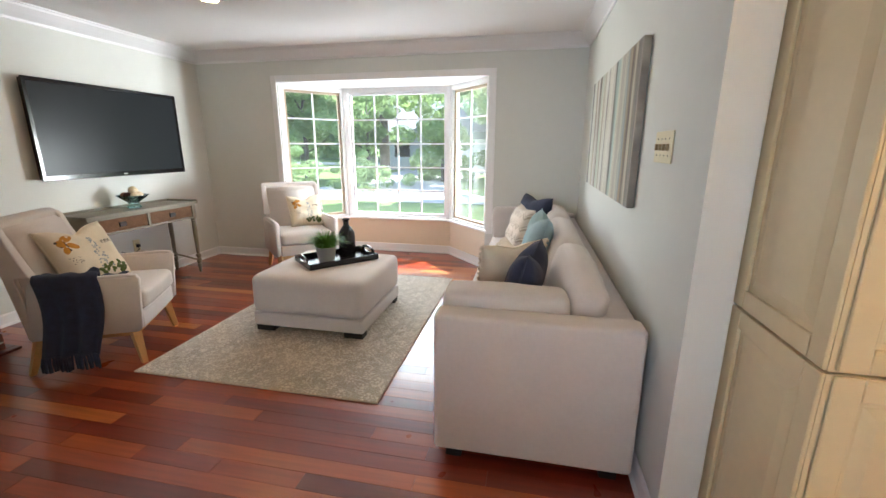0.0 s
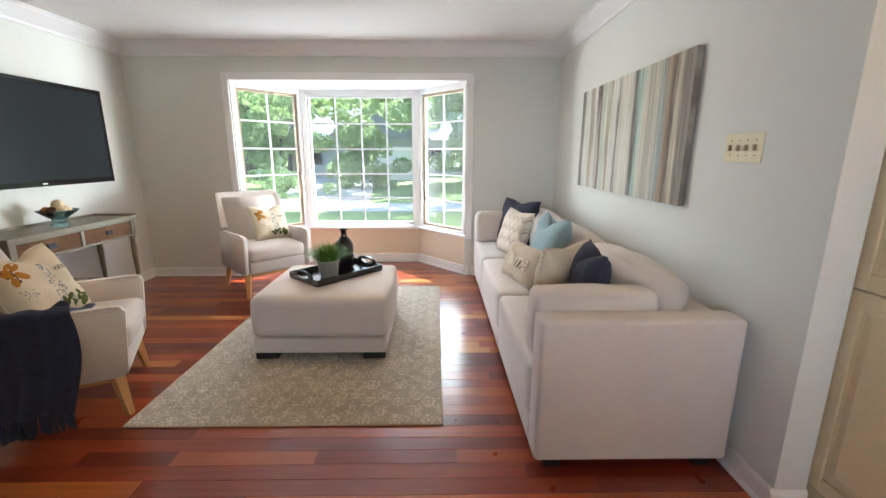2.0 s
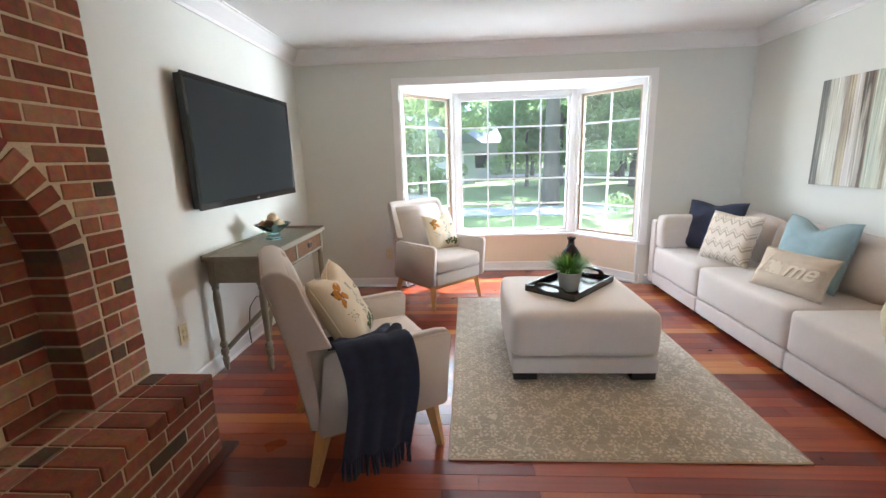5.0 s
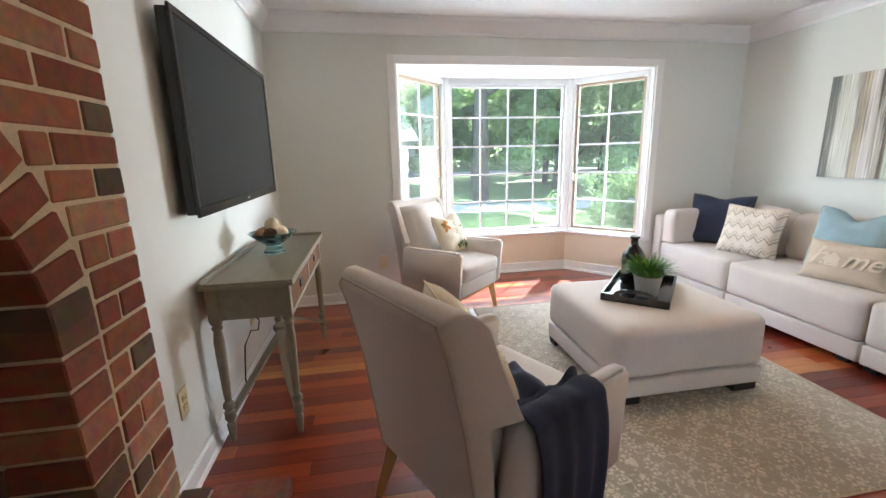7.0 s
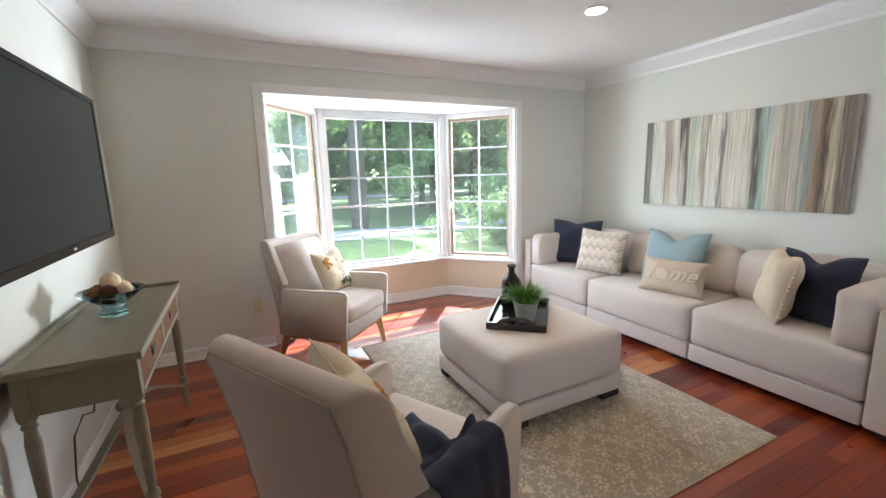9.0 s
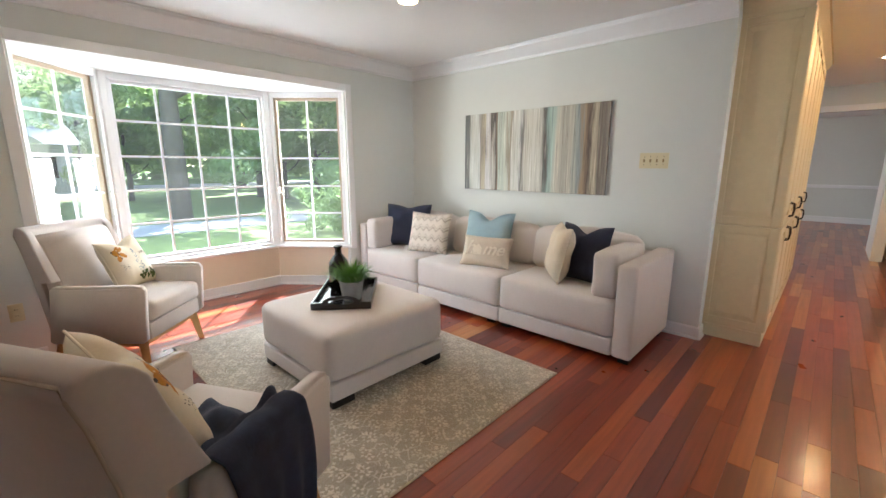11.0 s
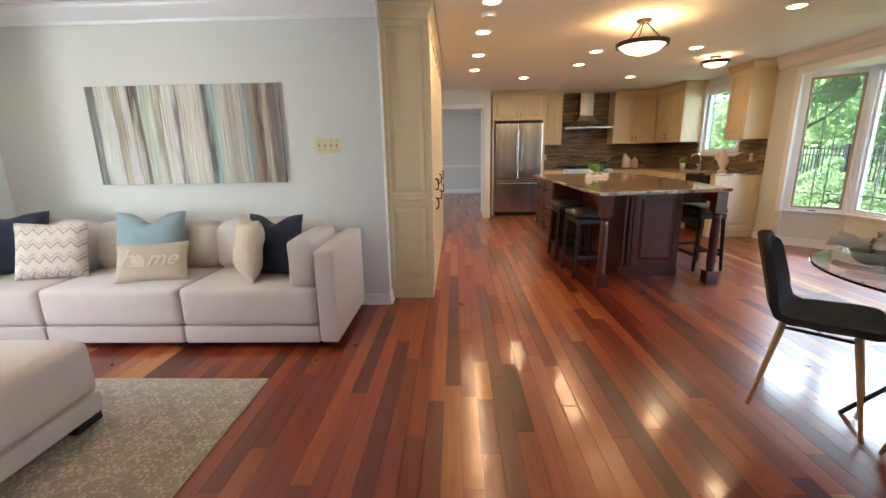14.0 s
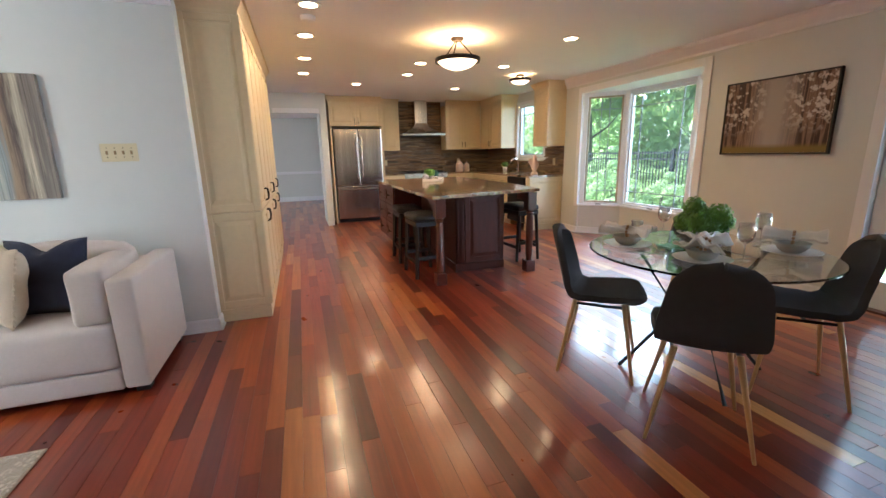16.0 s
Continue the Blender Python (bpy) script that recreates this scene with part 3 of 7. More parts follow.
def text_part(name, body, size, depth, material, parent, m, label="", shear=0.0, spacing=1.0):
    cu = bpy.data.curves.new(name, "FONT")
    cu.body, cu.size, cu.extrude, cu.align_x, cu.align_y, cu.shear, cu.space_character = body, size, depth, "CENTER", "CENTER", shear, spacing
    cu.bevel_depth = depth * 0.5
    ob = new(name, cu)
    bpy.context.view_layer.update()
    me = bpy.data.meshes.new_from_object(ob.evaluated_get(bpy.context.evaluated_depsgraph_get()))
    bpy.data.objects.remove(ob)
    me.materials.clear()
    me.materials.append(material)
    ob = new(name, me)
    ob.parent, ob.matrix_basis = parent, m
    return tagged(ob, label)


text_part("lettering", "me", 0.15, 0.004, M_LETTER, home, pose(0.085, -0.062, 0.145, 90, 0, 0), shear=0.35)
text_part("lettering", "h", 0.17, 0.004, M_LETTER, home, pose(-0.135, -0.055, 0.15, 90, 0, 0), shear=0.35)
bm = bmesh.new()
prism([(-0.035, -0.04), (0.035, -0.04), (0.035, 0.015), (0.0, 0.05), (-0.035, 0.015)], 0, 0.006, bm)
part("house_patch", bm, M_LETTER, home).matrix_basis = pose(-0.058, -0.058, 0.135, 90, 0, 0)


def make_ottoman():
    t = thing("ottoman", shift(), "large cream linen cocktail ottoman on the rug", "ottoman")
    part("base", side_box(-1.925, -1.075, 2.505, 3.315, 0.055, 0.155, 0.012), M_LINEN, t, smooth=True)
    part("cushion_top", soft_block(-1.93, -1.07, 2.50, 3.32, 0.156, 0.435, 0.012, 0.05, 0.004, 31, 14), M_LINEN, t, smooth=True)
    for x in (-1.915, -1.225):
        for y in (2.515, 3.225):
            boxpart("foot", (x, x + 0.14, y, y + 0.08, 0.012, 0.056), M_BLACKWOOD, t, "black block foot", bevel=0.003)
    return t


make_ottoman()


def floral_material():
    m = mat("botanical_print", srgb("ddd2bb"), 0.9, vary=0.05, noise_scale=10, bump=0.5, bump_scale=700)
    return m


M_PRINT = floral_material()
M_PRINT_GOLD = mat("print_gold", srgb("b3791f"), 0.9, vary=0.25, noise_scale=60)
M_PRINT_BLUE = mat("print_blue", srgb("8c979d"), 0.9, vary=0.2, noise_scale=60)
M_PRINT_GREEN = mat("print_green", srgb("4d5a25"), 0.9, vary=0.3, noise_scale=50)
M_PRINT_INK = mat("print_ink", srgb("4a4038"), 0.9)


def botanical_pillow(m, label):
    """Pillow with a butterfly, a flower spike and leaves printed on its front, laid on as thin cloth shapes."""
    ob = thing("throw_pillow", m, label, "pillow", "botanical pillows")
    bm, shape = pillow_bm(0.44, 0.42, 0.15, 0.05, 9)
    part("pillow_cover", bm, M_PRINT, ob, smooth=True)
    part("piping", tube(edge_points(shape), 0.004, 6), M_PRINT, ob, smooth=True)

    def blob(bmx, u, v, ru, rv, ang):
        ring = []
        for k in range(10):
            a = 2 * math.pi * k / 10
            du, dv = ru * math.cos(a), rv * math.sin(a)
            c, s = math.cos(ang), math.sin(ang)
            p = shape(u + du * c - dv * s, v + du * s + dv * c, -1)
            ring.append(bmx.verts.new((p[0], p[1] - 0.0015, p[2])))
        c = shape(u, v, -1)
        mid = bmx.verts.new((c[0], c[1] - 0.002, c[2]))
        for k in range(10):
            bmx.faces.new((ring[k], ring[(k + 1) % 10], mid))
    rng = random.Random(4)
    gold, ink, blue, green = bmesh.new(), bmesh.new(), bmesh.new(), bmesh.new()
    for u, v, a, b, ang in ((0.24, 0.80, 0.10, 0.055, 0.5), (0.27, 0.66, 0.085, 0.05, -0.6), (0.14, 0.72, 0.05, 0.07, 0.2), (0.15, 0.60, 0.045, 0.06, -0.3)):
        blob(gold, u, v, a, b, ang)
    blob(ink, 0.19, 0.69, 0.010, 0.07, 0.1)
    for u, v in ((0.10, 0.76), (0.12, 0.68), (0.20, 0.60)):
        blob(ink, u, v, 0.018, 0.02, 0)
    for k in range(70):
        v = 0.18 + 0.62 * rng.random()
        w = 0.15 * (0.86 - v) + 0.015
        blob(blue, 0.55 + rng.uniform(-w, w) + 0.05 * (0.8 - v), v, 0.014, 0.012, rng.random() * 3)
    for k in range(16):
        blob(green, 0.40 + 0.5 * rng.random(), 0.06 + 0.17 * rng.random(), 0.05, 0.028, rng.random() * 3)
    for k in range(12):
        blob(ink, 0.12 + 0.16 * rng.random(), 0.36 + 0.12 * rng.random(), 0.012, 0.005, rng.random() * 3)
    for k in range(9):
        blob(ink, 0.70 + 0.022 * k, 0.62 + 0.02 * math.sin(k * 2.1), 0.008, 0.018 if k % 3 else 0.035, 0.3)
    for nm, b2, mm in (("butterfly", gold, M_PRINT_GOLD), ("inked_marks", ink, M_PRINT_INK), ("flower_spike", blue, M_PRINT_BLUE), ("leaf_print", green, M_PRINT_GREEN)):
        part(nm, b2, mm, ob, kind="stuff")
    return ob


def chair_shell():
    """The chair's back and wings in one upholstered shell, the wings splayed forward."""
    shared = [(0.262, 0.60), (0.225, 0.235), (0.278, 0.235), (0.328, 0.60), (0.377, 0.82), (0.400, 0.885), (0.390, 0.918), (0.362, 0.932), (0.328, 0.930), (0.298, 0.912)]
    wing = [(0.275, 0.885), (0.248, 0.80), (0.212, 0.71), (0.185, 0.64), (0.170, 0.606)]
    front = [(0.300, 0.75)]

    def rear(z):
        return 0.278 + (z - 0.235) * 0.185
    bm = bmesh.new()
    cols = []
    for s, inner in ((-1, False), (-1, True), (1, True), (1, False)):
        ring = []
        for y, z in shared + wing:
            w = 0.262 if inner else 0.272 + 0.34 * max(0.0, rear(z) - y)
            ring.append(bm.verts.new((s * w, y, z)))
        cols.append(ring)
    n, k = len(shared + wing), len(shared)
    fr = [[bm.verts.new((s * 0.262, y, z)) for y, z in front] for s in (-1, 1)]
    bm.faces.new(cols[0]), bm.faces.new(cols[3][::-1])
    for a, b in ((0, 1), (2, 3)):
        for i in range(n):
            bm.faces.new((cols[a][i], cols[b][i], cols[b][(i + 1) % n], cols[a][(i + 1) % n]))
    for i in range(k - 1):
        bm.faces.new((cols[1][i], cols[2][i], cols[2][i + 1], cols[1][i + 1]))
    for c, f in ((cols[1], fr[0]), (cols[2], fr[1])):
        bm.faces.new(c[k - 1:] + [c[0]] + f)
    bm.faces.new((cols[1][k - 1], cols[2][k - 1], fr[1][0], fr[0][0]))
    bm.faces.new((fr[0][0], fr[1][0], cols[2][0], cols[1][0]))
    bmesh.ops.recalc_face_normals(bm, faces=bm.faces[:])
    sharp = [e for e in bm.edges if len(e.link_faces) == 2 and e.calc_face_angle(0) > 0.6]
    bmesh.ops.bevel(bm, geom=sharp, offset=0.014, segments=3, profile=0.5, affect="EDGES", clamp_overlap=True)
    return bm


def make_armchair(m, label):
    """Wingback chair, front to -y, on four splayed oak legs."""
    t = thing("armchair", m, label, "armchair", "wingback armchairs")
    part("seat", soft_block(-0.262, 0.262, -0.335, 0.17, 0.335, 0.465, 0.015, 0.035, 0.004, 40), M_LINEN, t, smooth=True)
    part("seat_frame", side_box(-0.264, 0.264, -0.315, 0.22, 0.225, 0.333, 0.012), M_LINEN, t, smooth=True)
    for s in (-1, 1):
        x0, x1 = sorted((s * 0.268, s * 0.335))
        part("arm", side_prism([(-0.315, 0.225), (-0.345, 0.573), (-0.30, 0.588), (0.10, 0.578), (0.20, 0.58), (0.255, 0.225)], x0, x1, 0.014, 3), M_LINEN, t, smooth=True)
        x0, x1 = sorted((s * 0.272, s * 0.338))
        for y, dy in ((-0.255, -0.03), (0.225, 0.06)):
            bm = tube([(s * 0.29, y + dy * 1.15, 0), (s * 0.262, y, 0.226)], 0.02, 4, radii=[0.020, 0.036])
            part("leg", bm, M_OAK, t, "tapered light oak leg")
        boxpart("stretcher", (min(s * 0.25, s * 0.275), max(s * 0.25, s * 0.275), -0.24, 0.21, 0.185, 0.228), M_OAK, t, "light oak rail", bevel=0.003)
    boxpart("stretcher", (-0.25, 0.25, -0.275, -0.255, 0.185, 0.226), M_OAK, t, "light oak rail", bevel=0.003)
    part("backrest", side_prism([(0.12, 0.40), (0.175, 0.60), (0.245, 0.82), (0.275, 0.882), (0.32, 0.882), (0.28, 0.60), (0.235, 0.24), (0.21, 0.24)], -0.268, 0.268, 0.014, 3), M_LINEN, t, smooth=True)
    part("back_shell", chair_shell(), M_LINEN, t, smooth=True)
    part("piping", tube([(-0.270, 0.277, 0.24), (-0.270, 0.328, 0.60), (-0.270, 0.377, 0.82), (-0.268, 0.398, 0.885), (-0.25, 0.394, 0.908), (0.25, 0.394, 0.908), (0.268, 0.398, 0.885), (0.270, 0.377, 0.82), (0.270, 0.328, 0.60), (0.270, 0.277, 0.24)], 0.004, 6), M_LINEN_SH, t, smooth=True)
    return t


CHAIR_A, CHAIR_B = pose(-2.475, 4.11, 0, 0, 0, 44), pose(-2.712, 2.08, 0, 0, 0, 117.6)
chair = make_armchair(CHAIR_A, "cream wingback armchair with oak legs by the bay window")
b = copy_thing(chair, CHAIR_B)
tagged(b, "cream wingback armchair with oak legs and a navy throw")
botanical_pillow(CHAIR_A @ pose(0.095, -0.03, 0.468, -22, 0, 4) @ Matrix.Scale(0.85, 4), "botanical print pillow on the armchair by the window")
botanical_pillow(CHAIR_B @ pose(-0.01, -0.03, 0.460, -28, 0, -22) @ Matrix.Scale(0.99, 4), "cream pillow printed with butterfly and flowers")


def make_throw():
    t = thing("throw_blanket", CHAIR_B, "navy fringed throw blanket draped over the armchair's arm", "blanket")
    path = [(0.02, 0.478), (-0.10, 0.476), (-0.19, 0.484), (-0.245, 0.52), (-0.262, 0.578), (-0.285, 0.602), (-0.32, 0.603), (-0.352, 0.586), (-0.358, 0.5), (-0.362, 0.36), (-0.366, 0.22), (-0.37, 0.13)]
    cum = [0]
    for a, c in zip(path, path[1:]):
        cum.append(cum[-1] + math.hypot(a[0] - c[0], a[1] - c[1]))

    def f(u, v):
        s = u * cum[-1]
        k = min(len(path) - 2, max(i for i in range(len(cum)) if cum[i] <= s + 1e-9))
        w = (s - cum[k]) / (cum[k + 1] - cum[k])
        x, z = path[k][0] * (1 - w) + path[k + 1][0] * w, path[k][1] * (1 - w) + path[k + 1][1] * w
        y = -0.165 + 0.34 * v + (0.5 - v) * 0.05 * u + 0.012 * u + 0.03 * math.sin(u * 7)
        hang = max(0.0, u - 0.55)
        fold = (0.5 + 0.5 * math.sin(v * 21 + 2 * u)) * (0.004 + 0.05 * hang)
        lump = (noise.noise(Vector((s * 8 + y * 5, y * 11 - s * 4, 3))) + 0.75) * (0.045 if s < cum[4] else 0.014 if s < cum[7] else 0.003)
        return (x - fold, y, z + lump + (0.003 if s < cum[4] else 0))
    bm = pane_grid(60, 40, f)
    ob = part("cloth", bm, M_THROW, t, smooth=True)
    md = ob.modifiers.new("thickness", "SOLIDIFY")
    md.thickness, md.offset = 0.007, 1
    rng = random.Random(2)
    for i in range(26):
        v = (i + 0.5) / 26
        x, y, z = f(1, v)
        dx, dy = rng.uniform(-0.006, 0.004), rng.uniform(-0.008, 0.008)
        part("tassel", tube([(x, y, z + 0.006), (x + dx, y + dy, z - 0.04), (x + dx * 2, y + dy * 1.3, z - 0.085)], 0.006, 5, radii=[0.006, 0.009, 0.006]), M_THROW, t, smooth=True)
    return t


make_throw()


def make_console():
    X0, X1, Y0, Y1 = -3.815, -3.43, 2.615, 3.765
    t = thing("console_table", shift(), "grey-washed wooden console table with wicker drawers against the wall", "console table")
    boxpart("tabletop", (X0, X1, Y0, Y1, 0.745, 0.765), M_GREYWOOD, t, bevel=0.004)
    boxpart("gallery_rail", (X0, X1, Y1 - 0.018, Y1, 0.765, 0.785), M_GREYWOOD, t, bevel=0.003)
    boxpart("gallery_rail", (X0, X0 + 0.018, Y0, Y1 - 0.019, 0.765, 0.785), M_GREYWOOD, t, bevel=0.003)
    boxpart("gallery_rail", (X0 + 0.019, X1 - 0.019, Y0, Y0 + 0.018, 0.765, 0.775), M_GREYWOOD, t, bevel=0.003)
    boxpart("gallery_rail", (X1 - 0.018, X1, Y0, Y1 - 0.019, 0.765, 0.775), M_GREYWOOD, t, bevel=0.003)
    a0, a1, b0, b1 = X0 + 0.015, X1 - 0.02, Y0 + 0.02, Y1 - 0.02
    for y0, y1 in ((b0 + 0.045, b1 - 0.045),):
        boxpart("apron", (a0 + 0.005, a0 + 0.02, y0, y1, 0.60, 0.744), M_GREYWOOD, t, bevel=0.002)
    for y in (b0 + 0.008, b1 - 0.022):
        boxpart("apron", (a0 + 0.046, a1 - 0.046, y, y + 0.014, 0.60, 0.744), M_GREYWOOD, t, bevel=0.002)
    boxpart("rail", (a1 - 0.02, a1, b0 + 0.046, b1 - 0.046, 0.595, 0.612), M_GREYWOOD, t, bevel=0.002)
    boxpart("rail", (a1 - 0.02, a1, b0 + 0.046, b1 - 0.046, 0.728, 0.744), M_GREYWOOD, t, bevel=0.002)
    boxpart("stile", (a1 - 0.02, a1, (b0 + b1) / 2 - 0.014, (b0 + b1) / 2 + 0.014, 0.613, 0.727), M_GREYWOOD, t, bevel=0.002)
    for y0, y1 in ((b0 + 0.05, (b0 + b1) / 2 - 0.018), ((b0 + b1) / 2 + 0.018, b1 - 0.05)):
        d = boxpart("drawer", (a0 + 0.05, a1 - 0.012, y0, y1, 0.616, 0.724), M_WICKER, t, "woven wicker drawer")
        ym = (y0 + y1) / 2
        rng = random.Random(int(ym * 100))
        nz = 9
        weave = bmesh.new()
        for k in range(nz):
            z = 0.622 + 0.096 * k / (nz - 1)
            for s0, s1 in ((y0 + 0.004, ym - 0.036), (ym + 0.036, y1 - 0.004)) if 0.64 < z < 0.70 else ((y0 + 0.004, y1 - 0.004),):
                n = max(2, int((s1 - s0) / 0.012))
                pts = [(a1 - 0.008 + 0.004 * (1 if (i + k) % 2 else -1), s0 + (s1 - s0) * i / n, z) for i in range(n + 1)]
                tube(pts, 0.0052, 5, bm=weave)
        part("weave", weave, M_WICKER, d, kind="stuff")
        # No hole is cut: a black block gives the handle opening's shade.
        boxpart("slot_shade", (a1 - 0.013, a1 + 0.004, ym - 0.032, ym + 0.032, 0.650, 0.690), M_BLACKWOOD, d, "black block standing for the shade in the handle cut-out", bevel=0.004)
        for zz in (0.643, 0.697):
            boxpart("slot_trim", (a1 - 0.012, a1 + 0.001, ym - 0.036, ym + 0.036, zz - 0.004, zz + 0.004), M_WICKER, d, bevel=0.001)
    prof = [(0.026, 0.60), (0.026, 0.585), (0.018, 0.575), (0.024, 0.562), (0.017, 0.55), (0.023, 0.50), (0.022, 0.42), (0.017, 0.24), (0.014, 0.205), (0.023, 0.195), (0.026, 0.175), (0.015, 0.16), (0.024, 0.15), (0.024, 0.115), (0.014, 0.10), (0.021, 0.085), (0.018, 0.05), (0.012, 0.0)]
    legs = []
    for x in (a0 + 0.024, a1 - 0.024):
        for y in (b0 + 0.024, b1 - 0.024):
            bm = lathe(prof[::-1], 14, m=Matrix.Translation((x, y, 0)))
            box(bm, x - 0.023, x + 0.023, y - 0.023, y + 0.023, 0.598, 0.744, bevel=0.002)
            part("leg", bm, M_GREYWOOD, t, smooth=False)
            legs.append((x, y))
    cx, cy = (a0 + a1) / 2, (b0 + b1) / 2
    for x, y in legs:
        pts = []
        for i in range(13):
            s = i / 12
            ex, ey = x + (cx - x) * (1 - (1 - s) ** 1.7), y + (cy - y) * s
            pts.append((ex, ey, 0.13 + 0.20 * math.sin(s * math.pi / 2)))
        bm = bmesh.new()
        prev = None
        for i, p in enumerate(pts):
            q = pts[min(i + 1, 12)] if i < 12 else p
            o = pts[max(i - 1, 0)]
            d = Vector((q[0] - o[0], q[1] - o[1], 0)).normalized()
            nn = Vector((-d.y, d.x, 0)) * 0.016
            ring = [bm.verts.new(Vector(p) + nn + Vector((0, 0, 0.009))), bm.verts.new(Vector(p) - nn + Vector((0, 0, 0.009))), bm.verts.new(Vector(p) - nn - Vector((0, 0, 0.009))), bm.verts.new(Vector(p) + nn - Vector((0, 0, 0.009)))]
            if prev:
                for k in range(4):
                    bm.faces.new((prev[k], prev[(k + 1) % 4], ring[(k + 1) % 4], ring[k]))
            else:
                bm.faces.new(ring)
            prev = ring
        bm.faces.new(prev[::-1])
        bmesh.ops.recalc_face_normals(bm, faces=bm.faces[:])
        part("stretcher", bm, M_GREYWOOD, t, "curved stretcher")
    part("stretcher_hub", lathe([(0.0, 0.315), (0.05, 0.315), (0.055, 0.325), (0.055, 0.34), (0.045, 0.348), (0, 0.348)], 20, m=Matrix.Translation((cx, cy, 0))), M_GREYWOOD, t)
    return t


make_console()


def make_bowl():
    m = pose(-3.63, 3.22, 0.768) @ Matrix.Scale(1.18, 4)
    t = thing("glass_bowl", m, "footed aqua glass bowl of decorative balls on the console", "bowl")
    part("bowl", lathe([(0, 0), (0.045, 0), (0.05, 0.008), (0.035, 0.03), (0.04, 0.045), (0.075, 0.07), (0.11, 0.10), (0.106, 0.102), (0.07, 0.077), (0.036, 0.055), (0, 0.05)], 32), M_BLUEGLASS, t, smooth=True)
    rng = random.Random(7)
    cols = [mat("ball_cream", srgb("d8c8a8"), 0.8, vary=0.3, noise_scale=60), mat("ball_brown", srgb("4a3022"), 0.8, vary=0.4, noise_scale=60), mat("ball_tan", srgb("9a6e48"), 0.8, vary=0.4, noise_scale=60)]
    for i, (x, y, z, r) in enumerate(((0.035, 0.03, 0.105, 0.033), (-0.04, 0.02, 0.105, 0.032), (0.0, -0.045, 0.104, 0.034), (0.055, -0.03, 0.112, 0.027), (0.0, 0.01, 0.145, 0.034), (-0.05, -0.035, 0.11, 0.026))):
        bm = bmesh.new()
        bmesh.ops.create_icosphere(bm, subdivisions=3, radius=r, matrix=Matrix.Translation((x * 0.9, y * 0.9, z - 0.012)))
        for v in bm.verts:
            v.co += v.normal * noise.noise(v.co * 90 + Vector((i, 0, 0))) * 0.004
        part("ball", bm, cols[(i * 2 + (i > 3)) % 3], t, ("cream woven ball", "dark brown ball", "tan ball")[(i * 2 + (i > 3)) % 3], smooth=True)


make_bowl()


def make_tv():
    x, y0, y1, z0, z1 = -3.752, 2.60, 4.0, 1.058, 1.848
    t = thing("television", shift(), "large flat black television mounted on the wall", "television")
    boxpart("housing", (x - 0.055, x - 0.012, y0 + 0.01, y1 - 0.01, z0 + 0.01, z1 - 0.01), M_TVFRAME, t, bevel=0.006)
    boxpart("screen", (x - 0.011, x - 0.004, y0 + 0.03, y1 - 0.03, z0 + 0.042, z1 - 0.03), M_SCREEN, t)
    for b4 in ((y0, y1, z0, z0 + 0.041), (y0, y1, z1 - 0.029, z1), (y0, y0 + 0.029, z0 + 0.041, z1 - 0.029), (y1 - 0.029, y1, z0 + 0.041, z1 - 0.029)):
        boxpart("bezel", (x - 0.012, x, *b4), M_TVFRAME, t, bevel=0.003)
    boxpart("badge", (x, x + 0.001, (y0 + y1) / 2 - 0.02, (y0 + y1) / 2 + 0.02, z0 + 0.015, z0 + 0.025), M_NICKEL, t)
    boxpart("wall_bracket", (XW, x - 0.055, 3.1, 3.5, 1.3, 1.6), M_BLACKWOOD, t)


make_tv()


